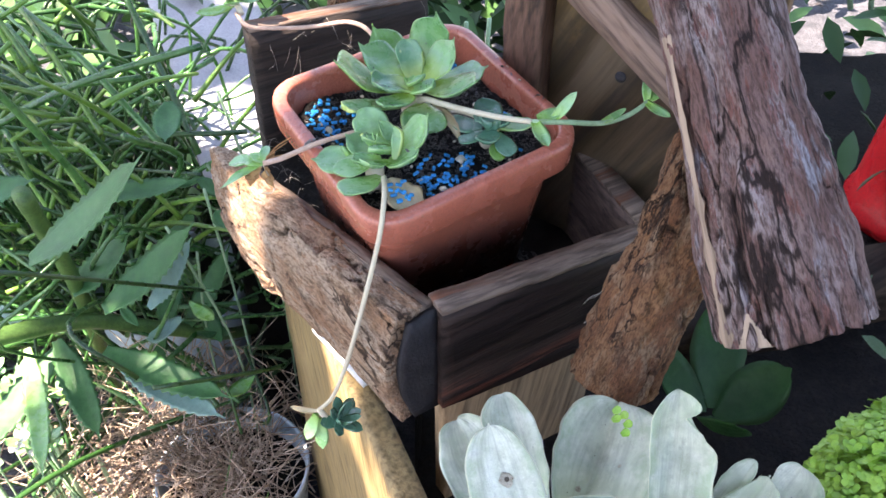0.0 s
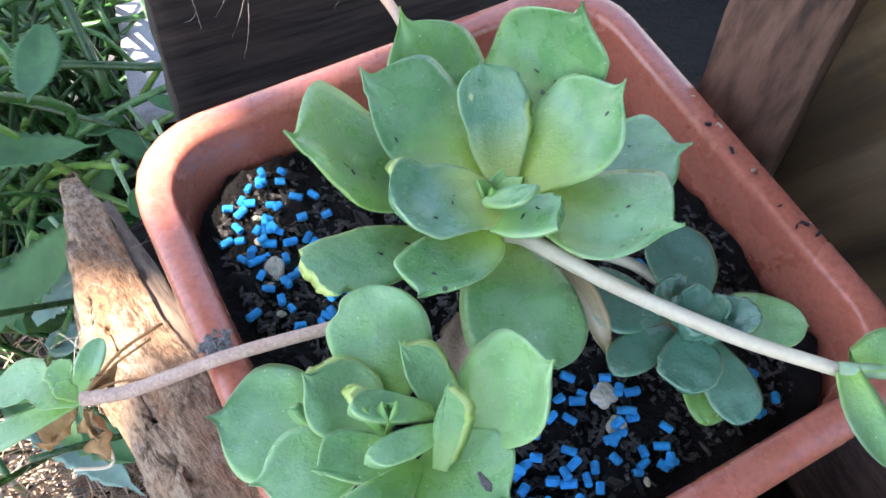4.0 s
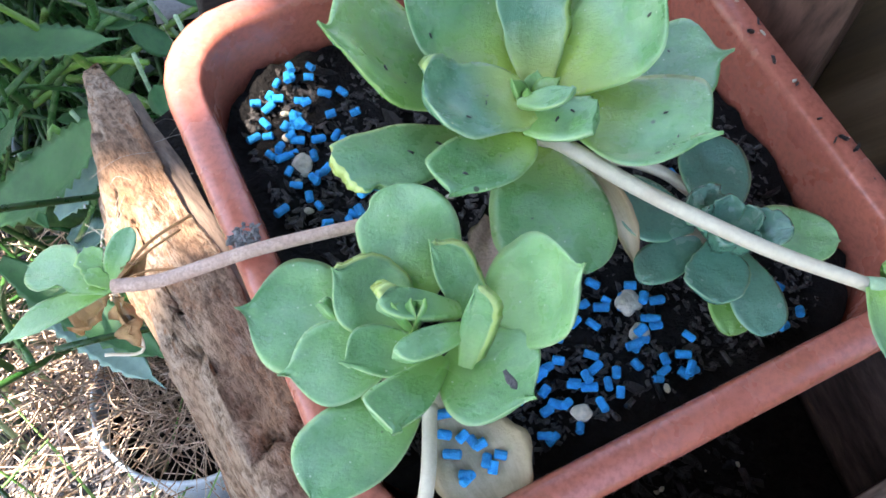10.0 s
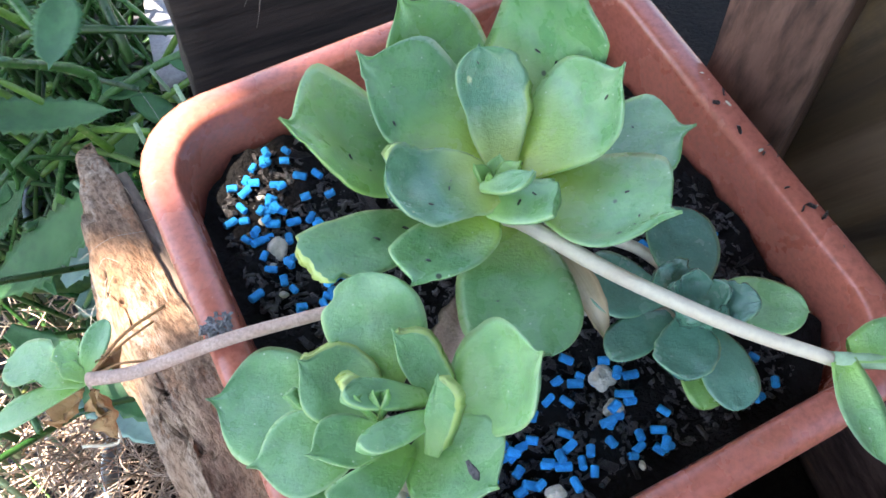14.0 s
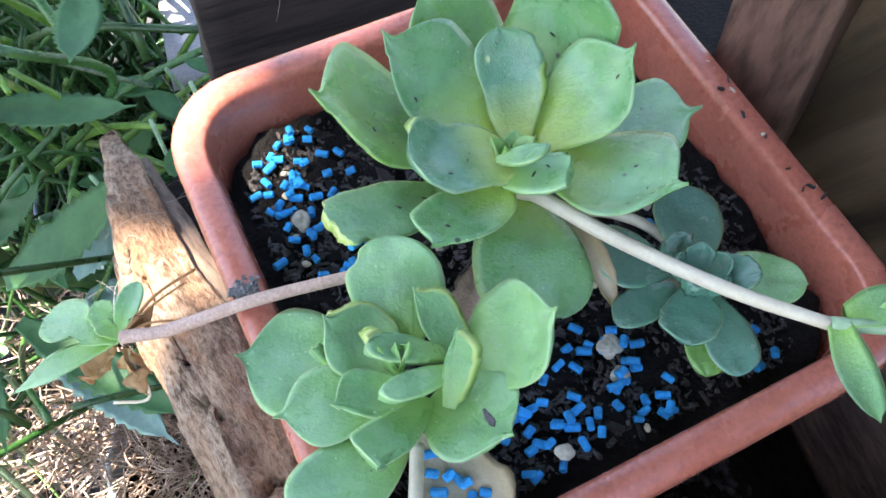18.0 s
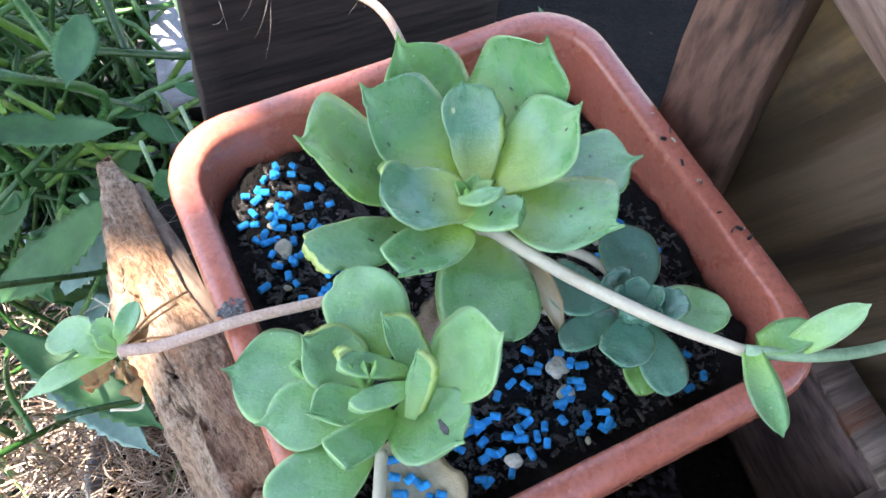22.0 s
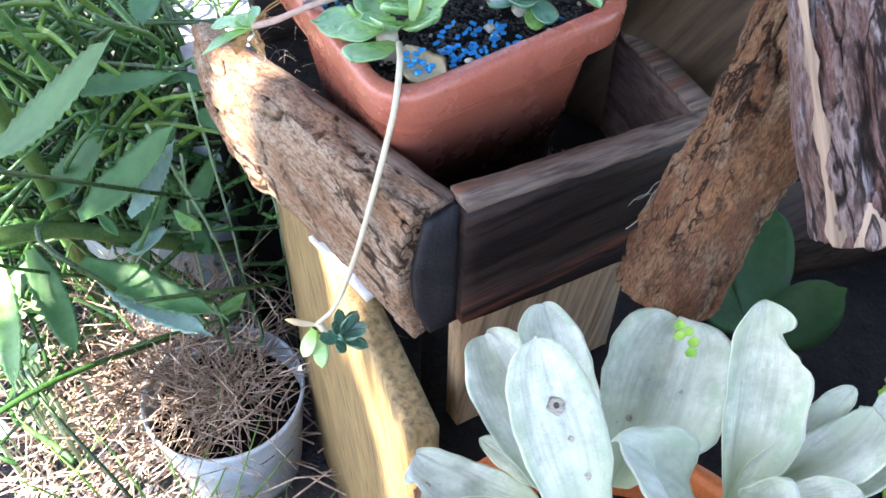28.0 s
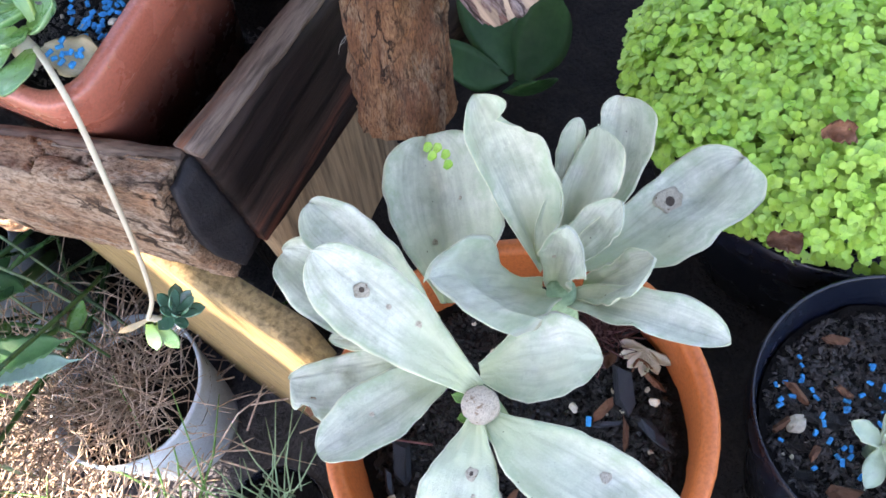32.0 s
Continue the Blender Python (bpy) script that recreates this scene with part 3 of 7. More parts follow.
def fleshy(base, tip, wl, wr, vl, vr, roll=0.0, cup=0.2, sag=0.1, thick=0.003, neck=0.36, spike=0.075, full=2.7, taper=1.0, vee=2.0, blunt=0.0, rag=0.0, wave=0.0, crimp=0.10, ripple=0.012, bite=None, notch=(), nv=26, nu=16, seed=0):
    """A fleshy leaf that is wider on one side than on the other: half-widths wl and wr, reached at vl and vr of its length. A bite leaves
    a thick torn edge on one side (side, from, to, depth); a notch (side, at, span, depth) is a shallower gap in the rim."""
    base, tip = Vector(base), Vector(tip)
    length = (tip - base).length
    f = (tip - base) / length
    s = f.cross(Vector((0, 0, 1))).normalized()
    n = s.cross(f)
    a = radians(roll)
    s, n = s * math.cos(a) + n * math.sin(a), n * math.cos(a) - s * math.sin(a)
    bm = bmesh.new()
    uv = bm.loops.layers.uv.new("UVMap")
    mean = (wl + wr) / 2
    end = 1 - spike

    def girth(v, vm, wide):
        # the fuller side keeps its width for longer and then turns to the point
        if v <= vm:
            return neck + (1 - neck) * math.sin(math.pi / 2 * v / vm) ** 1.15
        q = min(1.0, (v - vm) / (end - vm)) * (1 - 0.3 * blunt)
        g = (1 - q ** min(4.5, max(1.5, full * (wide / mean) ** 1.3))) ** taper
        if spike and v > end - 0.05:
            g = max(g, 0.24 * mean / wide * ((1 - v) / (spike + 0.05)) ** 1.4)
        return max(g, 0.004)
    top, bot, where = [], [], {}
    for j in range(nv + 1):
        v = math.sin(math.pi / 2 * j / nv)
        c = base + f * (length * v) + n * (-sag * length * math.sin(math.pi * v) + (0.012 * length * max(0.0, (v - 0.9) / 0.1) ** 2 if spike else 0.0))
        ta, tb = [], []
        for k in range(nu + 1):
            u = 2 * k / nu - 1
            side, w = (-1, wl * girth(v, vl, wl)) if u < 0 else (1, wr * girth(v, vr, wr))
            rim = abs(u)
            torn = bite and bite[0] == side and bite[1] < v < bite[2]
            h = 1.0
            if rag:
                h += rag * rim * noise.noise(Vector((side * 3 + seed, v * 8, seed * 1.7)))
            if torn:
                h -= bite[3] * rim * (0.75 + 0.6 * noise.noise(Vector((v * 14, seed, 1))) + 0.3 * noise.noise(Vector((v * 40, seed, 2))))
            for ns, nv0, span, deep in notch:
                if ns == side:
                    h -= deep * rim ** 2 * math.exp(-((v - nv0) / span) ** 2) * (1 + 0.5 * noise.noise(Vector((v * 60, seed, 5))))
            q = c + s * (w * u * h)
            q += n * (cup * w * rim ** vee + wave * mean * u * u * math.sin(v * 9 + seed * 2 + side) + crimp * mean * noise.noise(Vector((v * 3.2 + seed * 3, u * 1.3, seed))) * min(1, 2 * v))
            q += n * (ripple * mean * noise.noise(Vector((v * 10 + seed * 7, u * 4, seed * 2))))
            if blunt:
                q += f * (length * v ** 5 * (rag + 0.05) * (noise.noise(Vector((u * 1.4 + seed * 5, seed, 3))) + 0.4 * noise.noise(Vector((u * 6 + seed * 5, seed, 3)))))
            t = thick * math.sqrt(max(0.0, 1 - u * u * 0.97)) * min(1.0, 0.25 + w / (mean * 0.6)) * (1 - 0.45 * v ** 3 * (1 - blunt))
            if rim == 1:
                t = thick * 0.80 if torn else 0.0
            hi = bm.verts.new(q + n * t * 0.35)
            where[hi] = (v, k / nu)
            ta.append(hi)
            if t > 0:
                lo = bm.verts.new(q - n * t * 0.65 + s * (side * 0.95 * t if torn and rim == 1 else 0.0))
                where[lo] = (v, k / nu)
                tb.append(lo)
            else:
                tb.append(hi)
        top.append(ta)
        bot.append(tb)

    def skin(ring, pale=False):
        ring = [x for i, x in enumerate(ring) if x not in ring[:i]]
        if len(ring) > 2:
            for lo in bm.faces.new(ring).loops:
                lo[uv].uv = (1.2, 0.5) if pale else where[lo.vert]
    for j in range(nv):
        for k in range(nu):
            skin((top[j][k], top[j][k + 1], top[j + 1][k + 1], top[j + 1][k]))
            skin((bot[j][k], bot[j + 1][k], bot[j + 1][k + 1], bot[j][k + 1]))
        skin((top[j][0], top[j + 1][0], bot[j + 1][0], bot[j][0]), True)
        skin((top[j][nu], bot[j][nu], bot[j + 1][nu], top[j + 1][nu]), True)
    for k in range(nu):
        skin((top[nv][k], top[nv][k + 1], bot[nv][k + 1], bot[nv][k]), True)
    return bm


def plank(at, ex, ey, ez, size, cuts=(10, 2, 5), rough=0.0012, freq=45.0, shape=None):
    """A board: at is its corner, ex, ey, ez its length, depth and height directions; faces are gridded and uneven."""
    at, ax = Vector(at), [Vector(v).normalized() for v in (ex, ey, ez)]
    bm = bmesh.new()
    seen = {}

    def vert(i, j, k):
        key = (i, j, k)
        if key not in seen:
            t = [i / cuts[0], j / cuts[1], k / cuts[2]]
            if shape:
                t = shape(*t)
            q = at + sum((ax[d] * (size[d] * t[d]) for d in range(3)), Vector())
            q += noise.noise_vector(q * freq) * rough
            seen[key] = bm.verts.new(q)
        return seen[key]
    a, b, c = cuts
    for i in range(a):
        for j in range(b):
            bm.faces.new((vert(i, j, 0), vert(i, j + 1, 0), vert(i + 1, j + 1, 0), vert(i + 1, j, 0)))
            bm.faces.new((vert(i, j, c), vert(i + 1, j, c), vert(i + 1, j + 1, c), vert(i, j + 1, c)))
    for i in range(a):
        for k in range(c):
            bm.faces.new((vert(i, 0, k), vert(i + 1, 0, k), vert(i + 1, 0, k + 1), vert(i, 0, k + 1)))
            bm.faces.new((vert(i, b, k), vert(i, b, k + 1), vert(i + 1, b, k + 1), vert(i + 1, b, k)))
    for j in range(b):
        for k in range(c):
            bm.faces.new((vert(0, j, k), vert(0, j, k + 1), vert(0, j + 1, k + 1), vert(0, j + 1, k)))
            bm.faces.new((vert(a, j, k), vert(a, j + 1, k), vert(a, j + 1, k + 1), vert(a, j, k + 1)))
    bmesh.ops.recalc_face_normals(bm, faces=bm.faces)
    return bm


def relief(bm, cell, depth, axis=None, squash=0.4, gate=-0.05, wide=0.20):
    """Lifts the plates of a bark and sinks the cracks between them; the sunken edges are kept as the attribute crack."""
    bm.normal_update()
    axis = Vector(axis).normalized() if axis is not None else None
    layer = bm.verts.layers.float.new("crack")
    moved = []
    for v in bm.verts:
        q = v.co.copy()
        if axis is not None:
            q -= axis * q.dot(axis) * (1 - squash)
        q += noise.noise_vector(q * cell * 0.7) * (0.6 / cell)
        d = noise.voronoi(q * cell)[0]
        k = min(1.0, (d[1] - d[0]) / wide)
        k = max(k, min(1.0, max(0.0, (noise.noise(q * cell * 0.45 + Vector((7, 3, 1))) - gate) * 5)))
        v[layer] = k
        k += 0.5 * noise.noise(q * cell * 2.3) + 0.8 * noise.noise(q * cell * 0.6) + 0.35 * math.floor(2.5 * noise.noise(q * cell * 1.3 + Vector((4, 4, 4))))
        moved.append((v, v.normal * depth * (k - 0.8)))
    for v, d in moved:
        v.co += d
    return bm


def shell(profile, ring, m=None, caps=(True, True)):
    """A body lofted through rings: profile rows are given to ring(row), which returns a loop of points."""
    bm = bmesh.new()
    rings = []
    for row in profile:
        pts = ring(row)
        if m is not None:
            pts = [m @ Vector(p) for p in pts]
        rings.append([bm.verts.new(p) for p in pts])
    for a, b in zip(rings, rings[1:]):
        for k in range(len(a)):
            bm.faces.new((a[k], a[(k + 1) % len(a)], b[(k + 1) % len(a)], b[k]))
    if caps[0]:
        bm.faces.new(rings[0][::-1])
    if caps[1]:
        bm.faces.new(rings[-1])
    return bm


def square_ring(row, per=7):
    half, z, r = row
    out = []
    for q in range(4):
        cx, cy = ((1, 1), (-1, 1), (-1, -1), (1, -1))[q]
        for k in range(per):
            a = math.pi / 2 * (q + k / (per - 1))
            out.append((cx * (half - r) + r * math.cos(a), cy * (half - r) + r * math.sin(a), z))
    return out


def round_ring(row, seg=48):
    r, z = row[:2]
    return [(r * math.cos(2 * math.pi * k / seg), r * math.sin(2 * math.pi * k / seg), z) for k in range(seg)]


def stone_mesh(name, size, seed, flat=0.6, sub=2):
    bm = bmesh.new()
    bmesh.ops.create_icosphere(bm, subdivisions=sub, radius=size)
    for v in bm.verts:
        k = 1 + 0.45 * noise.noise(v.co / size * 0.9 + Vector((seed * 3.1, 0, 0)))
        v.co = Vector((v.co.x * k, v.co.y * k * 0.8, v.co.z * k * flat))
    me = bpy.data.meshes.new(name)
    bm.to_mesh(me)
    bm.free()
    return me


def chip_mesh(name, seed):
    """A splinter of bark: a thin uneven wedge."""
    rnd = random.Random(seed)
    pts = [(-1, -0.4, 0), (-0.7, 0.45, 0), (0.6, 0.5, 0), (1, 0.1, 0), (0.5, -0.5, 0)]
    slim = rnd.uniform(0.35, 0.9)
    lo = [(x * 1.15 + rnd.uniform(-0.2, 0.2), (y + rnd.uniform(-0.15, 0.15)) * slim, -0.2) for x, y, z in pts]
    hi = [(x * 0.85 + rnd.uniform(-0.2, 0.2), (y * 0.8 + rnd.uniform(-0.1, 0.1)) * slim, 0.2 + rnd.uniform(-0.12, 0.2)) for x, y, z in pts]
    n = len(pts)
    return mesh_of(name, lo + hi, [tuple(range(n))[::-1], tuple(range(n, 2 * n))] + [(i, (i + 1) % n, n + (i + 1) % n, n + i) for i in range(n)])


def pellet_mesh(name, seed):
    rnd = random.Random(seed)
    prof = [(0.82, -1.0), (1.0, -0.86), (0.98, 0.0), (1.0, 0.86), (0.82, 1.0)]
    ln = rnd.uniform(0.0015, 0.0023)
    bm = shell([(r * 0.00128, z * ln) for r, z in prof], lambda row: round_ring(row, 10))
    me = bpy.data.meshes.new(name)
    bm.to_mesh(me)
    bm.free()
    return me


# ---- ground ----
def ground_sheet():
    bm = bmesh.new()
    bmesh.ops.create_grid(bm, x_segments=90, y_segments=90, size=1.8)
    for v in bm.verts:
        v.co.z = -0.25 + 0.012 * noise.noise(v.co * 6) + 0.006 * noise.noise(v.co * 23)
    edge = [v for v in bm.verts if max(abs(v.co.x), abs(v.co.y)) > 1.79]
    for v in edge:
        v.co.x *= 25
        v.co.y *= 25
        v.co.z = -0.25
    return tagged(part("ground", bm, M_GREY), "grey gravelly garden ground with dark damp patches", "ground", kind="structure")


ground_sheet()
bm = plank((-0.02, -1.0, -0.27), (1, 0, 0), (0, 1, 0), (0, 0, 1), (1.5, 2.0, 0.52), (60, 80, 4), 0.010, 14)
tagged(part("raised_bed", bm, M_BED), "raised bed of dark damp soil under the pots", "garden bed", kind="structure")

# ---- rustic wooden stand ----
U, D = Vector((0.854, 0.52, 0)), Vector((-0.616, 0.788, 0))
OUT_F, OUT_B = Vector((0.52, -0.854, 0)), Vector((-0.788, -0.616, 0))
stand = thing("plant_stand", (0.0, 0.42, -0.25), "rustic wooden plant stand of bark slabs, dark boards and logs", "plant stand")

FI = Vector((-0.008, 0.314, 0.484))
part("front_board", plank(FI + Vector((0, 0, -0.082)), U + Vector((0, 0, -0.10)), OUT_F, (0, 0, 1), (0.149, 0.015, 0.079), (16, 3, 8), 0.0010, 60), M_FRONT, stand, "dark reddish front board with a grey weathered top")
part("edge_strip", plank(FI + Vector((0, 0, -0.003)), U + Vector((0, 0, -0.10)), OUT_F, (0, 0, 1), (0.149, 0.015, 0.004), (24, 2, 1), 0.0008, 90), M_TOPEDGE, stand, "grey weathered top edge")


def slab_shape(i, j, k):
    # the outer face bulges; the far end tapers and rounds off
    end = max(0.0, (i - 0.70) / 0.30)
    bulge = 0.45 + 0.55 * math.sin(math.pi * min(1, 0.15 + 0.75 * (1 - k)))
    return (i - 0.02 * math.sin(3 * k) * (i > 0.5), j * bulge * (1 - 0.72 * end ** 1.3), 0.5 + (k - 0.5) * (1 - 0.45 * end ** 3) + 0.10 * end ** 2)


SLAB = FI + Vector((0, 0, -0.086)) - D * 0.004
bm = plank(SLAB + OUT_B * 0.006, D + Vector((0, 0, -0.12)), OUT_B, (0, 0, 1), (0.262, 0.026, 0.086), (330, 8, 104), 0.0012, 60, slab_shape)
relief(bm, 60, 0.0030, D, 0.28, -0.16, 0.10)
slab = part("bark_slab", bm, M_BARK, stand, "side slab with pale flaking bark")
part("sawn_edge", plank(SLAB + Vector((0, 0, 0.001)), D + Vector((0, 0, -0.12)), OUT_B, (0, 0, 1), (0.237, 0.0085, 0.084), (30, 2, 6), 0.0010, 60, lambda i, j, k: (i, j * (1 - 0.5 * max(0.0, (i - 0.7) / 0.3)), k * (1 - 0.12 * i ** 4))), M_BARKTOP, stand, "sawn grey-brown inner face of the slab")
part("end_face", plank(SLAB - D * 0.0050 + Vector((0, 0, 0.002)), D, OUT_B, (0, 0, 1), (0.004, 0.026, 0.080), (1, 6, 10), 0.0012, 90, lambda i, j, k: (i, j * (0.5 + 0.5 * math.sin(math.pi * min(1, 0.15 + 0.75 * (1 - k)))), k)), M_ENDGRAIN, stand, "blackened sawn end")

CORNER = Vector((0.117, 0.388, 0.470))
SD = Vector((-0.36, 0.933, 0))
part("side_board", plank(CORNER + Vector((0, 0, -0.078)), SD, Vector((-0.933, -0.36, 0)) * -1, (0, 0, 1), (0.080, 0.014, 0.080), (8, 2, 6), 0.0012, 60), M_SIDE, stand, "worn brown side board")
part("side_edge", plank(CORNER + Vector((0, 0, 0.001)), SD, Vector((0.933, 0.36, 0)), (0, 0, 1), (0.080, 0.014, 0.003), (10, 2, 1), 0.0008, 90), M_TOPEDGE, stand)
BK = Vector((-0.139, 0.548, 0.400))
part("back_board", plank(BK, Vector((0.843, 0.537, 0)), Vector((-0.537, 0.843, 0)), (0, 0, 1), (0.150, 0.014, 0.115), (14, 2, 8), 0.0012, 60, lambda i, j, k: (i, j, k * (1 - 0.10 * i))), M_BACK, stand, "dark stained back board")
part("back_edge", plank(BK + Vector((0, 0, 0.1145)), Vector((0.843, 0.537, -0.08)), Vector((-0.537, 0.843, 0)), (0, 0, 1), (0.150, 0.014, 0.003), (14, 2, 1), 0.0010, 90), M_TOPEDGE, stand)
floor_pts = [(-0.012, 0.310), (0.115, 0.386), (0.090, 0.455), (0.0, 0.63), (-0.14, 0.545), (-0.165, 0.505)]
bm = bmesh.new()
lo, hi = [[bm.verts.new((x, y, z)) for x, y in floor_pts] for z in (0.390, 0.404)]
bm.faces.new(lo[::-1]), bm.faces.new(hi)
for i in range(6):
    bm.faces.new((lo[i], lo[(i + 1) % 6], hi[(i + 1) % 6], hi[i]))
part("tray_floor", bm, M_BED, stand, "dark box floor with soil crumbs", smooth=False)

PD, PN = Vector((0.79, -0.61, 0)), Vector((0.61, 0.79, 0))
P0 = Vector((0.053, 0.488, 0.0))
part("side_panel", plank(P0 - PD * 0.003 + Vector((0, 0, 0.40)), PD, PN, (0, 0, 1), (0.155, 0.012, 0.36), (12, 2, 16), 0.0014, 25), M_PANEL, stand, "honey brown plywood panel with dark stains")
part("batten", plank(P0 - PD * 0.006 - PN * 0.0165 + Vector((0, 0, 0.435)), PD, PN, (0, 0, 1), (0.026, 0.0165, 0.33), (3, 3, 16), 0.0010, 60), M_BATTEN, stand, "upright brown batten")
SL0, SL1 = Vector((0.070, 0.475, 0.592)) - PN * 0.014, Vector((0.178, 0.392, 0.508)) - PN * 0.014
sl = (SL1 - SL0).normalized()
part("brace", plank(SL0, sl, PN, sl.cross(PN), ((SL1 - SL0).length, 0.014, 0.021), (10, 2, 3), 0.0012, 60), M_SLAT, stand, "slanting brown brace")

LOG0, LOG1 = Vector((0.0905, 0.290, 0.440)), Vector((0.1595, 0.357, 0.623))
part("log_leg", relief(tube([LOG0.lerp(LOG1, 0.72 * k / 90) for k in range(91)], [0.0232 * (0.90 + 0.10 * min(1, k / 5)) for k in range(91)], 110, True, 0.0026, 60), 60, 0.0040, LOG1 - LOG0, 0.35, -0.14, 0.16), M_LOG, stand, "short leaning log with rough brown bark")
BD = Vector((-0.26, 0.63, 0.755)).normalized()
BIG0 = Vector((0.1450, 0.250, 0.550)) - BD * 0.014
part("big_log", relief(tube([BIG0 + BD * (0.33 * k / 150) for k in range(151)], [0.0330 - 0.0080 * min(1, k / 62) + 0.0010 * math.sin(k * 0.11) for k in range(151)], 150, True, 0.0014, 50), 90, 0.0020, BD, 0.16, -0.12, 0.14), M_BIGLOG, stand, "thick log with purple-brown furrowed bark")
bs = BD.cross(Vector((0, 0, 1))).normalized()
bu = bs.cross(BD)
wood = bmesh.new()
for side, ln, a0 in ((-1, 0.13, 0.02), (-1, 0.014, 0.42)):
    n = 26
    prev = None
    for k in range(n + 1):
        w = 0.055 + 0.20 * max(0.0, noise.noise(Vector((k * 0.45, a0, 0)))) + 0.02 * noise.noise(Vector((k * 2.1, a0, 4)))
        if ln < 0.1:
            w = 0.20 * (1 - k / n) + 0.03 * noise.noise(Vector((k * 0.8, a0, 4))) + 0.01
        row = []
        for q in range(4):
            a = math.pi + a0 + (q / 3 - 0.5) * w * 2
            row.append(wood.verts.new(BIG0 + BD * (ln * k / n) + (bs * math.cos(a) - bu * math.sin(a)) * (0.0343 - 0.0080 * min(1, ln * k / n / 0.136))))
        if prev:
            for q in range(3):
                wood.faces.new((prev[q], prev[q + 1], row[q + 1], row[q]))
        prev = row
part("bare_wood", wood, M_SAP, stand, "pale bare sapwood strip on the log")

Y0 = Vector((-0.010, 0.302, -0.24))
YD = Vector((-0.40, 0.917, 0))
part("lower_board", plank(Y0, YD, Vector((-0.917, -0.40, 0)), (0, 0, 1), (0.34, 0.020, 0.545), (10, 3, 14), 0.0006, 25), M_YELLOW, stand, "yellow pine board below the slab")
part("lower_front_board", plank((0.002, 0.336, -0.24), U, OUT_F * -1, (0, 0, 1), (0.125, 0.014, 0.63), (8, 2, 14), 0.0015, 25), M_PALE, stand, "tan plywood board below the box")

plate = plank((-0.103, 0.446, 0.3095), (0.62, -0.78, 0), (0.78, 0.62, 0), (0, 0, 1), (0.070, 0.075, 0.004), (20, 10, 1), 0.001, 40)
ob = tagged(part("perforated_tray", plate, M_WHITEWOOD), "white perforated sheet lying under the bark slab", "tray")
hole = bmesh.new()
for k in range(12):
    c = Vector((-0.100, 0.446, 0.3148)) + Vector((0.66, -0.75, 0)) * (0.0115 * (k // 2) + 0.006) + Vector((0.75, 0.66, 0)) * (0.008 + 0.016 * (k % 2))
    bmesh.ops.create_circle(hole, cap_ends=True, segments=12, radius=0.0026, matrix=Matrix.Translation(c))
part("hole", hole, M_ENDGRAIN, ob)

part("knot", shell([(0.0036, -0.0006), (0.0034, 0.0004), (0.0016, 0.0006)], lambda r: round_ring(r, 14), Matrix.Translation(Vector((0.105, 0.434, 0.546)) - PN * 0.0008) @ (-PN).to_track_quat("Z", "Y").to_matrix().to_4x4()), M_ENDGRAIN, stand, "dark knot in the plywood")

# fibres on the front board
web = bmesh.new()
f0 = FI + U * 0.128 + OUT_F * 0.0175 + Vector((0, 0, -0.016))
rnd = random.Random(77)
for ln, rad, turn in ((0.066, 0.00036, 0.0), (0.034, 0.00022, 0.9), (0.026, 0.00018, -0.8), (0.018, 0.00015, 1.6), (0.014, 0.00015, -1.6)):
    p = f0 + U * 0.010 - (U * 0.65 + Vector((0, 0, 0.75))).normalized() * (0.062 - ln) * 0.7
    pts = []
    for k in range(9):
        a = 0.85 + turn * 0.5 + 0.5 * math.sin(k * 1.3 + turn * 3)
        p = p - (U * math.cos(a) + Vector((0, 0, 1)) * math.sin(a)) * (ln / 9) + OUT_F * rnd.uniform(-0.0004, 0.0004)
        pts.append(p.copy())
    tube(curve(pts, 3), rad, 5, bm=web)
tagged(part("rootlet", web, M_COBWEB), "dry white rootlet clinging to the front board", "root")
rnd = random.Random(4)
web = bmesh.new()
for k in range(16):
    a = BK + Vector((0.843, 0.537, 0)) * rnd.uniform(0.0, 0.15) - Vector((-0.537, 0.843, 0)) * 0.002 + Vector((0, 0, rnd.uniform(0.085, 0.114)))
    b = a + Vector((rnd.uniform(-0.012, 0.012), rnd.uniform(-0.012, 0.004), rnd.uniform(-0.025, 0.006)))
    tube(curve([a, a.lerp(b, 0.5) + Vector((0.002, -0.004, 0.002)), b], 3), 0.00007, 3, bm=web)
for k in range(34):
    a = Vector((-0.130, 0.470, 0.452)) + Vector((rnd.uniform(-0.01, 0.04), rnd.uniform(-0.05, 0.03), rnd.uniform(-0.02, 0.01)))
    b = a + Vector((rnd.uniform(-0.02, 0.02), rnd.uniform(-0.02, 0.02), rnd.uniform(-0.012, 0.012)))
    tube(curve([a, a.lerp(b, 0.5) + Vector((0, 0, 0.004)), b], 3), 0.00008, 3, bm=web)
tagged(part("cobweb", web, M_COBWEB), "dusty cobweb fibres on the box boards", "cobweb", kind="stuff")

def in_tray(x, y):
    q = Vector((x, y, 0)) - FI
    return 0.004 < q.dot(U) < 0.125 and 0.004 < q.dot(D) < 0.10


def tray_z(x, y):
    return 0.4042


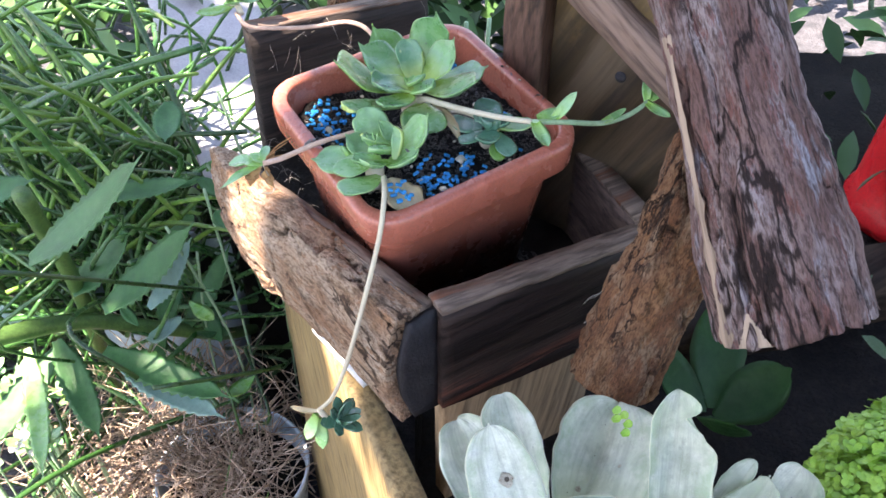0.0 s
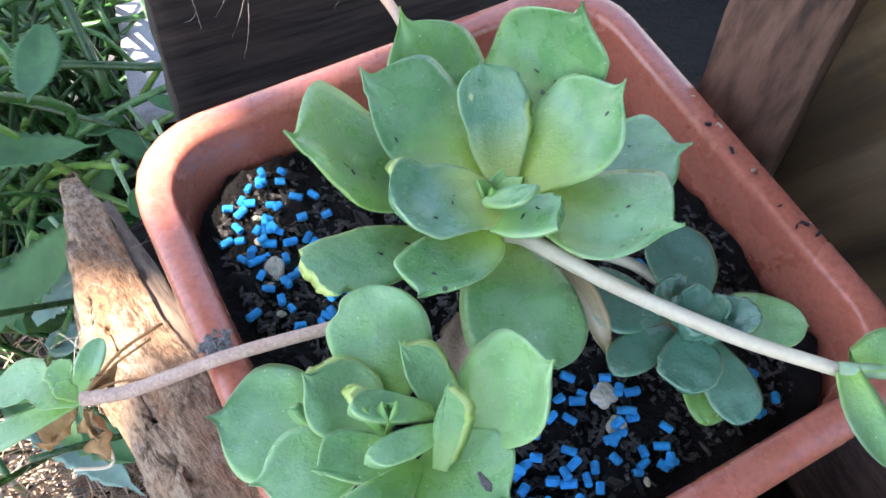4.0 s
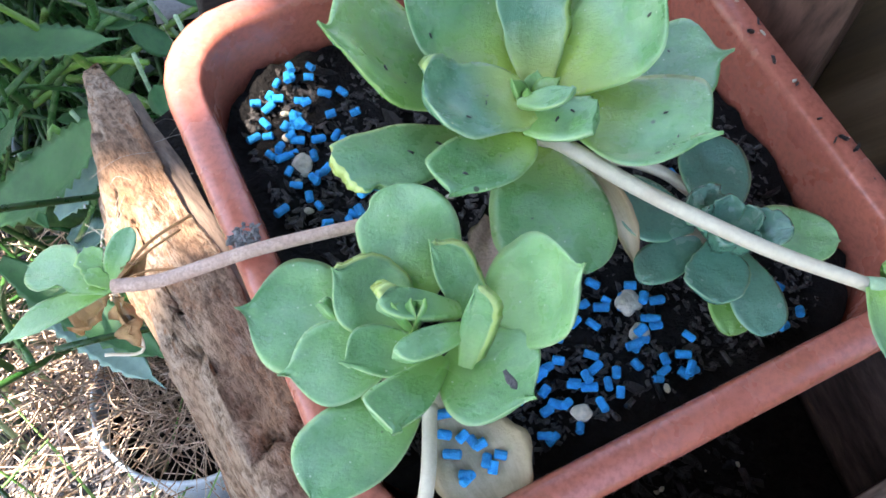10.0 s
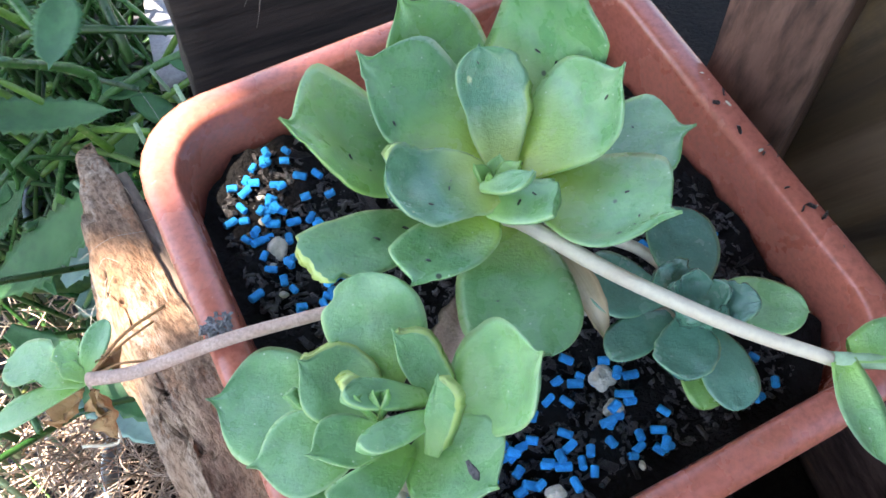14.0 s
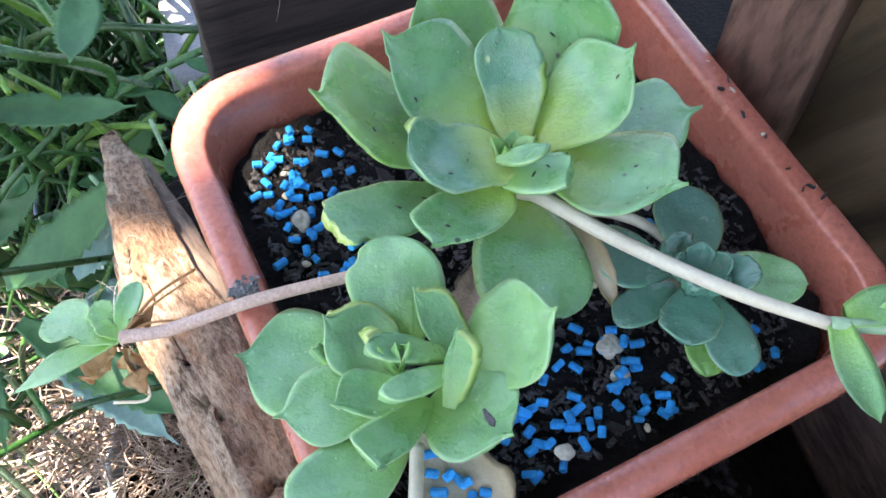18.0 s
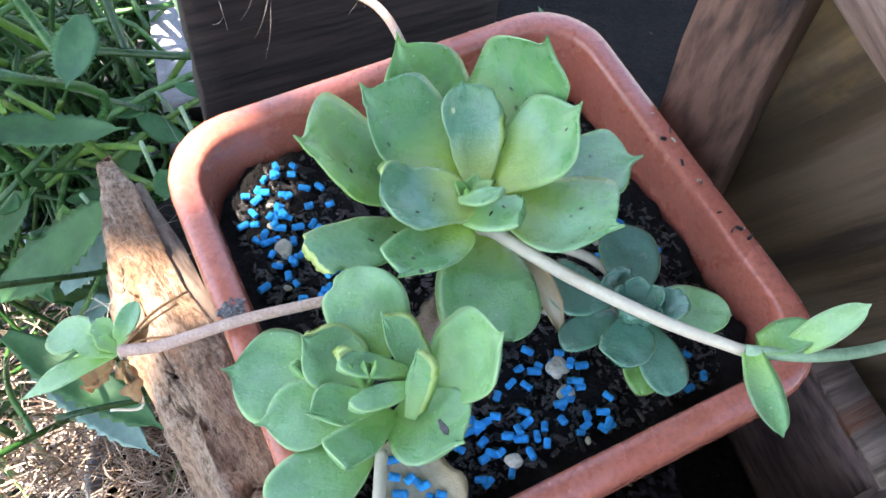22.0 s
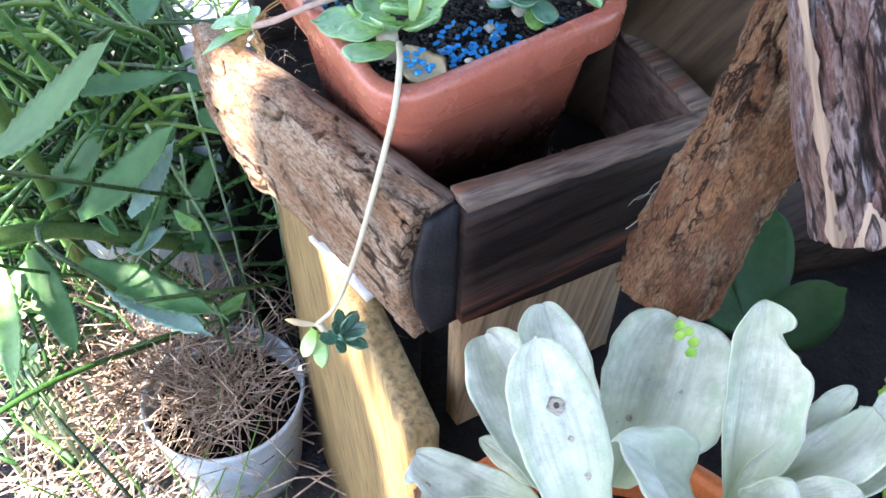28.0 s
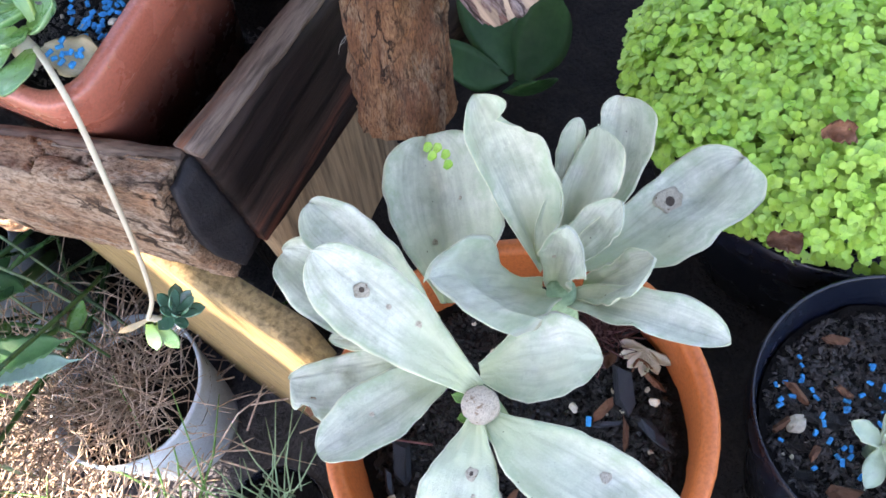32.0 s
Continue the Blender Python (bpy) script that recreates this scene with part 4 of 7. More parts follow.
# ---- square pot ----
POT = Matrix.Translation((-0.0133, 0.4175, 0.533)) @ Matrix.Rotation(math.atan(0.13), 4, "X") @ Matrix.Rotation(radians(32.1), 4, "Z")
prof = [(0.046, -0.121, 0.012), (0.049, -0.123, 0.013), (0.0605, -0.024, 0.017), (0.0615, -0.0215, 0.018), (0.0690, -0.0205, 0.021), (0.0700, -0.0190, 0.021), (0.0706, -0.0040, 0.0215),
        (0.0701, -0.0012, 0.0212), (0.0690, -0.0002, 0.0205), (0.0665, 0.0003, 0.0185), (0.0635, 0.0002, 0.0168), (0.0626, -0.0004, 0.0163), (0.0621, -0.0024, 0.0160), (0.0600, -0.030, 0.0155), (0.0590, -0.036, 0.015)]
square_pot = thing("square_pot", POT @ Vector((0, 0, -0.12)), "square reddish-brown plastic pot with a rolled rim", "flower pot")
part("body", shell(prof[:4], square_ring, POT, (True, False)), M_POT, square_pot)
part("rim", shell(prof[3:], square_ring, POT, (False, False)), M_POT, square_pot, "thick rolled rim with dirt flecks")
SOIL_Z = 0.518


def soil_disc(name, centre, radius, z, square=None, amp=0.004, n=60):
    bm = bmesh.new()
    bmesh.ops.create_grid(bm, x_segments=n, y_segments=n, size=radius)
    for v in list(bm.verts):
        if square is None and v.co.xy.length > radius:
            v.co.xy = v.co.xy.normalized() * radius
        if square is not None:
            k = max(abs(v.co.x), abs(v.co.y))
            if v.co.xy.length > radius * 1.26:
                v.co.xy *= radius * 1.26 / v.co.xy.length
    m = Matrix.Translation(centre) @ (square or Matrix.Identity(4))
    for v in bm.verts:
        v.co = m @ v.co
        v.co.z = v.co.z + amp * noise.noise(v.co * 60) + amp * 0.6 * noise.noise(v.co * 150) + amp * 0.3 * noise.noise(v.co * 400)
    return bm


def soil_at(x, y):
    return SOIL_Z + 0.05 * (y - 0.4175) + 0.004 * noise.noise(Vector((x, y, SOIL_Z)) * 60)


tagged(part("potting_soil", soil_disc("soil", (-0.0133, 0.4175, SOIL_Z), 0.0605, 0, Matrix.Rotation(math.atan(0.05), 4, "X") @ Matrix.Rotation(radians(32.1), 4, "Z")), M_SOIL), "dark crumbly potting soil filling the square pot", "soil", kind="stuff")

PELLETS = [pellet_mesh("pellet", s) for s in range(5)]
STONES = [stone_mesh("stone", 0.003, s, 0.6, 3) for s in range(5)]
CHIPS = [chip_mesh("chip", s) for s in range(6)]


def drop(me, mat, at, name, label, category, group, scale=1.0, flat=True, rnd=random, sink=0.0):
    if not me.materials:
        me.materials.append(mat)
    ob = new(name, me)
    rot = (radians(90) + rnd.uniform(-0.35, 0.35), rnd.uniform(-0.3, 0.3), rnd.uniform(0, 6.3)) if flat else (rnd.uniform(-0.5, 0.5), rnd.uniform(-0.5, 0.5), rnd.uniform(0, 6.3))
    ob.matrix_basis = Matrix.LocRotScale(at, Euler(rot), (scale,) * 3)
    return tagged(ob, label, category, group)


def pellets(centre, spread, count, height, seed, inside=None, group="blue pellets in the square pot"):
    rnd = random.Random(seed)
    put = []
    while len(put) < count:
        a, r = rnd.uniform(0, 6.283), math.sqrt(rnd.random())
        x, y = centre[0] + spread[0] * r * math.cos(a), centre[1] + spread[1] * r * math.sin(a)
        if inside and not inside(x, y):
            continue
        z = height(x, y) + 0.0016
        if any((x - q[0]) ** 2 + (y - q[1]) ** 2 < 0.0021 ** 2 for q in put):
            z += 0.0018
        put.append((x, y))
        drop(rnd.choice(PELLETS), M_PELLET, (x, y, z), "pellet", "small blue cylindrical slug pellet", "pellet", group, rnd.uniform(0.66, 0.84), True, rnd)


PI = POT.inverted()


def in_pot(x, y):
    q = PI @ Vector((x, y, SOIL_Z))
    return max(abs(q.x), abs(q.y)) < 0.0570 and abs(q.x) + abs(q.y) < 0.101


pellets((-0.072, 0.430), (0.016, 0.016), 42, soil_at, 1, in_pot)
pellets((-0.062, 0.408), (0.010, 0.008), 12, soil_at, 6, in_pot)
pellets((0.006, 0.374), (0.022, 0.022), 58, soil_at, 2, in_pot)
pellets((0.000, 0.487), (0.012, 0.010), 14, soil_at, 3, in_pot)
pellets((0.030, 0.430), (0.010, 0.012), 10, soil_at, 4, in_pot)
pellets((0.045, 0.392), (0.006, 0.010), 3, soil_at, 5, in_pot)


def crumbs(inside, height, box, seed, n, sizes, group, stones=0.25):
    """Bark splinters and pale grit lying on a soil."""
    rnd = random.Random(seed)
    k = 0
    while k < n:
        x, y = rnd.uniform(box[0], box[1]), rnd.uniform(box[2], box[3])
        if not inside(x, y):
            continue
        k += 1
        if rnd.random() < stones:
            drop(rnd.choice(STONES), M_STONE, (x, y, height(x, y) + 0.0006), "pebble", "small pale grit stone on the soil", "pebble", group, rnd.uniform(0.25, 0.55), False, rnd)
        else:
            drop(rnd.choice(CHIPS), M_CHIP, (x, y, height(x, y) + 0.0008), "bark_chip", "dark splinter of bark on the soil", "bark chip", group, rnd.uniform(*sizes), False, rnd)


def litter(inside, height, box, seed, n, sizes, name, label):
    """Countless small crumbs, one mesh."""
    rnd = random.Random(seed)
    verts, faces = [], []
    while n:
        x, y = rnd.uniform(box[0], box[1]), rnd.uniform(box[2], box[3])
        if not inside(x, y):
            continue
        n -= 1
        s = rnd.uniform(*sizes)
        m = Matrix.LocRotScale((x, y, height(x, y) + s * 0.2), Euler((rnd.uniform(-0.7, 0.7), rnd.uniform(-0.7, 0.7), rnd.uniform(0, 6.3))), (s * rnd.uniform(0.8, 2.0), s * rnd.uniform(0.4, 0.8), s * rnd.uniform(0.3, 0.7)))
        i = len(verts)
        verts += [m @ Vector(p) for p in ((-1, -0.6, -0.5), (0.8, -1, -0.5), (1, 0.7, -0.5), (-0.7, 0.9, -0.5), (-0.7, -0.4, 0.6), (0.5, -0.6, 0.5), (0.7, 0.5, 0.7), (-0.5, 0.5, 0.4))]
        faces += [tuple(i + k for k in f) for f in ((3, 2, 1, 0), (4, 5, 6, 7), (0, 1, 5, 4), (1, 2, 6, 5), (2, 3, 7, 6), (3, 0, 4, 7))]
    return tagged(hang(name, mesh_of(name, verts, faces), M_CHIP, None, "", False), label, "soil crumbs", kind="stuff")


litter(in_pot, soil_at, (-0.09, 0.07, 0.34, 0.50), 71, 6000, (0.0003, 0.0012), "soil_crumbs", "fine dark crumbs on the soil of the square pot")
crumbs(in_pot, soil_at, (-0.09, 0.07, 0.34, 0.50), 11, 130, (0.0012, 0.0034), "crumbs in the square pot")
for x, y, s in ((-0.0685, 0.418, 1.0), (0.0105, 0.391, 1.15), (0.013, 0.384, 0.9), (-0.012, 0.372, 0.7), (0.0, 0.364, 0.75), (0.021, 0.446, 0.9)):
    drop(STONES[int(s * 7) % 5], M_STONE, (x, y, soil_at(x, y) + 0.001), "pebble", "rounded cream pebble half sunk in the soil", "pebble", "pebbles in the square pot", s, False, random.Random(int(s * 100)))
drop(CHIPS[1], M_BROWN, (-0.047, 0.432, soil_at(-0.047, 0.432) + 0.002), "bark_chip", "reddish brown curled bark chip", "bark chip", "", 0.006, False, random.Random(3))
litter(lambda x, y: (x + 0.0745) ** 2 + (y - 0.3895) ** 2 < 0.0034 ** 2, lambda x, y: 0.5296, (-0.079, -0.070, 0.385, 0.394), 75, 130, (0.0003, 0.0009), "dirt_clump", "grey dried dirt stuck on the pot rim").data.materials[0] = M_DUST
for k in range(16):
    q = POT @ Vector((0.0665 + 0.002 * math.sin(k * 2.3), 0.018 - 0.0036 * k + 0.004 * math.sin(k * 5), 0.0006))
    drop(chip_mesh("fleck", 200 + k), M_STONE if k % 4 == 0 else M_CHIP, q, "dirt_fleck", "dirt fleck on the pot rim", "dirt", "flecks on the rim", 0.0005 + 0.0004 * (k % 3), False, random.Random(k))

litter(in_tray, tray_z, (-0.08, 0.12, 0.31, 0.46), 76, 700, (0.0006, 0.0030), "soil_crumbs", "dark soil crumbs on the floor of the wooden box")
rnd = random.Random(78)
for k in range(16):
    q = FI + U * rnd.uniform(0.02, 0.12) + D * rnd.uniform(0.01, 0.05)
    drop(STONES[k % 5], M_STONE, (q.x, q.y, 0.4050), "pebble", "pale grain of grit on the box floor", "pebble", "grit on the box floor", rnd.uniform(0.12, 0.35), False, rnd)

# ---- rosettes ----
AC = Vector((-0.019, 0.4215, 0.541))
ros_a = thing("succulent", (-0.019, 0.4215, SOIL_Z), "large pale green echeveria rosette with pointed fleshy leaves", "succulent", "succulents in the square pot")
part("stem", tube([(-0.019, 0.4215, 0.512), AC + Vector((0, 0, -0.001))], [0.006, 0.0055], 12), M_STALK, ros_a)


def petal_leaf(root, mat, *shape, label="", **k):
    k.setdefault("seed", len(root.children) + 3)
    return part("leaf", fleshy(*shape, **k), mat, root, label)


petal_leaf(ros_a, M_LEAFY, (-0.0270, 0.4263, 0.5410), (-0.0613, 0.4169, 0.5665), 0.0102, 0.0214, 0.61, 0.61, cup=0.15, sag=0.1, notch=((-1, 0.66, 0.05, 0.10),))
petal_leaf(ros_a, M_LEAFY, (-0.0197, 0.4314, 0.5410), (-0.0422, 0.4565, 0.5685), 0.0090, 0.0168, 0.68, 0.58, cup=0.12, sag=0.14)
petal_leaf(ros_a, M_LEAF, (-0.0152, 0.4327, 0.5410), (-0.0039, 0.4448, 0.5820), 0.0211, 0.0089, 0.42, 0.78, cup=0.12, sag=0.22)
petal_leaf(ros_a, M_LEAF, (-0.0107, 0.4334, 0.5380), (0.0270, 0.4395, 0.5500), 0.0132, 0.0117, 0.74, 0.76, cup=0.12, sag=0.06)
petal_leaf(ros_a, M_LEAF, (-0.0126, 0.4221, 0.5370), (-0.0042, 0.3828, 0.5410), 0.0090, 0.0167, 0.74, 0.63, cup=-0.05, sag=-0.05, spike=0.01, taper=0.6, neck=0.3, wave=0.06, seed=5)
petal_leaf(ros_a, M_LEAFSCAR, (-0.0258, 0.4173, 0.5370), (-0.0535, 0.3955, 0.5490), 0.0087, 0.0081, 0.81, 0.63, cup=0.15, sag=0, blunt=1.0, spike=0.0, taper=0.55, full=3.0, neck=0.4, rag=0.03, notch=((-1, 0.9, 0.05, 0.3),))
petal_leaf(ros_a, M_LEAF, (-0.0202, 0.4241, 0.5470), (-0.0490, 0.4380, 0.5660), 0.0093, 0.0178, 0.56, 0.58, cup=0.16, sag=0.12)
petal_leaf(ros_a, M_LEAF, (-0.0113, 0.4254, 0.5470), (0.0067, 0.4352, 0.5710), 0.0141, 0.0107, 0.51, 0.64, cup=0.16, sag=0.12)
petal_leaf(ros_a, M_LEAF, (-0.0102, 0.4208, 0.5460), (0.0192, 0.4080, 0.5580), 0.0165, 0.0122, 0.60, 0.59, cup=0.14, sag=0.08, full=2.8)
petal_leaf(ros_a, M_LEAF, (-0.0195, 0.4154, 0.5470), (-0.0325, 0.3886, 0.5539), 0.0083, 0.0091, 0.31, 0.74, cup=0.14, sag=0.06, full=2.8)
petal_leaf(ros_a, M_LEAFBITE, (-0.0168, 0.4237, 0.5480), (-0.0234, 0.4427, 0.5665), 0.0062, 0.0100, 0.74, 0.62, cup=0.30, sag=0.14, spike=0.03, taper=0.55, full=2.6, neck=0.42, rag=0.06, bite=(1, 0.34, 0.66, 0.16), notch=((1, 0.80, 0.05, 0.14), (-1, 0.45, 0.10, 0.15)), wave=0.06)
petal_leaf(ros_a, M_LEAFBITE, (-0.0190, 0.4188, 0.5490), (-0.0398, 0.4105, 0.5570), 0.0125, 0.0097, 0.73, 0.63, cup=0.3, sag=0.08, spike=0.0, taper=0.5, neck=0.6, rag=0.1, bite=(1, 0.45, 0.97, 0.12), wave=0.1, thick=0.004)
petal_leaf(ros_a, M_LEAFB, (-0.0181, 0.4134, 0.5490), (-0.0050, 0.4117, 0.5550), 0.0051, 0.0065, 0.47, 0.53, cup=0.2, sag=0.05, blunt=1.0, spike=0.0, taper=0.55, full=3.0, neck=0.6, thick=0.0035, bite=(-1, 0.5, 0.9, 0.15))
petal_leaf(ros_a, M_LEAFSCAR, (-0.0202, 0.4157, 0.5520), (-0.0098, 0.4148, 0.5590), 0.0021, 0.0049, 0.47, 0.65, cup=0.3, sag=0.03, thick=0.003, spike=0.02)
for tip, r in (((-0.0170, 0.4240, 0.5535), 0.0026), ((-0.0225, 0.4195, 0.5545), 0.0022), ((-0.0125, 0.4205, 0.5555), 0.0028), ((-0.0190, 0.4165, 0.5555), 0.0018)):
    petal_leaf(ros_a, M_LEAFY, (-0.0175, 0.4180, 0.5480), tip, r, r, 0.5, 0.5, cup=0.5, sag=0.03, thick=0.002, nv=12, nu=8)



def speck(ob, v, u, size, seed):
    """A dark crumb stuck on a leaf."""
    me = ob.data
    near = min(me.loops, key=lambda lo: (me.uv_layers[0].data[lo.index].uv - Vector((v, u))).length + (1 if me.vertices[lo.vertex_index].normal.z < 0 else 0))
    p = me.vertices[near.vertex_index]
    crumb = chip_mesh("speck", seed)
    crumb.transform(Matrix.Translation(p.co + p.normal * (size * 0.2)) @ p.normal.to_track_quat("Z", "Y").to_matrix().to_4x4() @ Matrix.Rotation(seed * 1.3, 4, "Z") @ Matrix.Diagonal((size, size, size, 1)))
    hang("speck", crumb, M_CHIP, ob, "dark crumb of soil", False)


rnd = random.Random(44)
for k, ob in enumerate([c for c in ros_a.children if c.name.startswith("leaf")][:13]):
    for q in range((2, 1, 3)[k % 3]):
        speck(ob, rnd.uniform(0.35, 0.85), rnd.uniform(0.25, 0.75), rnd.uniform(0.0003, 0.0008), k * 5 + q)

BC = Vector((-0.0375, 0.3690, 0.528))
ros_b = thing("succulent", (-0.0375, 0.369, SOIL_Z), "blue-green echeveria rosette with nibbled inner leaf edges", "succulent", "succulents in the square pot")
part("stem", tube([(-0.0375, 0.369, 0.510), BC], [0.006, 0.005], 12), M_STALK, ros_b)
petal_leaf(ros_b, M_LEAFB, (-0.0339, 0.3611, 0.5270), (-0.0505, 0.3354, 0.5350), 0.0072, 0.0100, 0.57, 0.65, cup=0.12, sag=0, spike=0.02, taper=0.6)
petal_leaf(ros_b, M_LEAFB, (-0.0421, 0.3721, 0.5300), (-0.0723, 0.3722, 0.5310), 0.0128, 0.0130, 0.56, 0.62, cup=0.14, sag=0.04)
petal_leaf(ros_b, M_LEAFB, (-0.0384, 0.3694, 0.5320), (-0.0609, 0.3585, 0.5325), 0.0097, 0.0082, 0.61, 0.53, cup=0.14, sag=0.04)
petal_leaf(ros_b, M_LEAFB, (-0.0372, 0.3764, 0.5330), (-0.0430, 0.3921, 0.5515), 0.0089, 0.0116, 0.68, 0.48, cup=0.14, sag=0.06, spike=0.0, taper=0.5, full=2.2, notch=((-1, 0.86, 0.06, 0.22),))
petal_leaf(ros_b, M_LEAFB, (-0.0229, 0.3699, 0.5350), (-0.0077, 0.3747, 0.5590), 0.0140, 0.0091, 0.42, 0.66, cup=0.2, sag=0.12)
petal_leaf(ros_b, M_LEAFB, (-0.0293, 0.3649, 0.5350), (-0.0135, 0.3540, 0.5465), 0.0118, 0.0108, 0.42, 0.61, cup=0.25, sag=0.1, full=2.8, label="leaf with a dark scar")
petal_leaf(ros_b, M_LEAFB, (-0.0292, 0.3633, 0.5360), (-0.0375, 0.3440, 0.5480), 0.0021, 0.0080, 0.48, 0.80, cup=0.2, sag=0.06)
petal_leaf(ros_b, M_LEAFB, (-0.0509, 0.3705, 0.5350), (-0.0546, 0.3704, 0.5410), 0.0010, 0.0025, 0.35, 0.51, cup=0.1, sag=0, nv=10, nu=8)
petal_leaf(ros_b, M_LEAFSCAR, (-0.0371, 0.3695, 0.5350), (-0.0530, 0.3760, 0.5450), 0.0073, 0.0101, 0.56, 0.43, cup=0.2, sag=0.12, bite=(1, 0.25, 0.97, 0.16))
petal_leaf(ros_b, M_LEAFB, (-0.0333, 0.3655, 0.5360), (-0.0490, 0.3590, 0.5405), 0.0043, 0.0070, 0.36, 0.54, cup=0.25, sag=0.1, spike=0.08)
petal_leaf(ros_b, M_LEAFSCAR, (-0.0214, 0.3684, 0.5350), (-0.0353, 0.3809, 0.5510), 0.0022, 0.0061, 0.68, 0.57, cup=0.35, sag=0.1, taper=0.8, bite=(1, 0.25, 0.97, 0.16), thick=0.0024)
petal_leaf(ros_b, M_LEAFSCAR, (-0.0264, 0.3625, 0.5380), (-0.0257, 0.3716, 0.5540), 0.0017, 0.0042, 0.48, 0.62, cup=0.3, sag=0.05, neck=0.5, bite=(1, 0.1, 0.95, 0.15), thick=0.0022)
petal_leaf(ros_b, M_LEAFSCAR, (-0.0285, 0.3723, 0.5400), (-0.0427, 0.3676, 0.5490), 0.0031, 0.0035, 0.70, 0.63, cup=0.3, sag=0, spike=0.0, taper=0.5, neck=0.55, thick=0.0045, bite=(1, 0.80, 0.99, 0.2))
petal_leaf(ros_b, M_LEAFB, (-0.0265, 0.3690, 0.5400), (-0.0390, 0.3595, 0.5470), 0.0039, 0.0024, 0.70, 0.51, cup=0.3, sag=0, spike=0.0, taper=0.55, neck=0.5, thick=0.005)
for tip, r in (((-0.0405, 0.3672, 0.5505), 0.0022), ((-0.0372, 0.3683, 0.5510), 0.0020), ((-0.0345, 0.3690, 0.5505), 0.0022), ((-0.0420, 0.3690, 0.5480), 0.0018)):
    petal_leaf(ros_b, M_LEAFY, (-0.0365, 0.3683, 0.5385), tip, r, r, 0.4, 0.4, cup=0.7, sag=0.0, thick=0.002, spike=0.1, nv=12, nu=8)
tagged(part("debris", leaf((-0.0195, 0.3580, 0.5478), (-0.0172, 0.3545, 0.5482), 0.0016, thick=0.0006, rag=0.4, nv=8, nu=4), M_CHIP), "dark dry flake lying on a leaf", "debris")

CC = Vector((0.0250, 0.4050, 0.524))
ros_c = thing("succulent", (0.0250, 0.4050, SOIL_Z), "small glossy bluish-green rosette pressed low on the soil", "succulent", "succulents in the square pot")
part("stem", tube([(0.0250, 0.4050, 0.512), CC], [0.004, 0.004], 10), M_STALK, ros_c)
petal_leaf(ros_c, M_LEAFY, (0.0296, 0.3986, 0.5240), (0.0311, 0.3833, 0.5220), 0.0060, 0.0043, 0.60, 0.57, cup=0.12, sag=0, spike=0.0, taper=0.5, full=2.2, thick=0.0035)
petal_leaf(ros_c, M_LEAFC, (0.0309, 0.4014, 0.5280), (0.0369, 0.3819, 0.5260), 0.0073, 0.0052, 0.61, 0.62, cup=0.12, sag=0, spike=0.0, taper=0.5, full=2.2, thick=0.0035)
petal_leaf(ros_c, M_LEAFC, (0.0277, 0.4066, 0.5300), (0.0227, 0.4275, 0.5350), 0.0061, 0.0106, 0.71, 0.54, cup=0.1, sag=0.06, spike=0.0, taper=0.5, full=2.2, thick=0.0035)
petal_leaf(ros_c, M_LEAFC, (0.0223, 0.4071, 0.5280), (0.0040, 0.4059, 0.5325), 0.0070, 0.0102, 0.61, 0.55, cup=0.1, sag=0.06, spike=0.0, taper=0.5, full=2.2, thick=0.0035)
petal_leaf(ros_c, M_LEAFC, (0.0236, 0.4021, 0.5280), (0.0098, 0.3896, 0.5300), 0.0037, 0.0061, 0.57, 0.50, cup=0.1, sag=0.04, spike=0.0, taper=0.5, full=2.2, thick=0.0035)
petal_leaf(ros_c, M_LEAFB, (0.0313, 0.4054, 0.5300), (0.0519, 0.4020, 0.5350), 0.0078, 0.0067, 0.39, 0.66, cup=0.15, sag=0.04, spike=0.02, taper=0.55, thick=0.0035)
petal_leaf(ros_c, M_LEAFC, (0.0272, 0.4007, 0.5310), (0.0246, 0.3847, 0.5330), 0.0067, 0.0074, 0.40, 0.70, cup=0.2, sag=0.06, spike=0.0, taper=0.5, full=2.2, rag=0.1, thick=0.0035)
petal_leaf(ros_c, M_LEAFC, (0.0274, 0.4020, 0.5330), (0.0396, 0.4001, 0.5400), 0.0057, 0.0055, 0.47, 0.64, cup=0.25, sag=0.06, spike=0.0, taper=0.5, full=2.2, rag=0.25, ripple=0.10, wave=0.1, thick=0.0035)
petal_leaf(ros_c, M_LEAFC, (0.0274, 0.4020, 0.5330), (0.0188, 0.4076, 0.5390), 0.0059, 0.0068, 0.72, 0.45, cup=0.25, sag=0.06, spike=0.0, taper=0.5, full=2.2, rag=0.25, ripple=0.10, wave=0.1, thick=0.0035)
for k in range(5):
    a = k * 1.26 + 0.4
    petal_leaf(ros_c, M_LEAFC, (0.0270, 0.4015, 0.5310), (0.0275 + 0.0065 * math.cos(a), 0.4010 + 0.0065 * math.sin(a), 0.5400), 0.0034, 0.0034, 0.6, 0.6, cup=0.5, sag=0.1, spike=0.0, taper=0.5, rag=0.3, ripple=0.2, thick=0.0028, nv=14, nu=10)

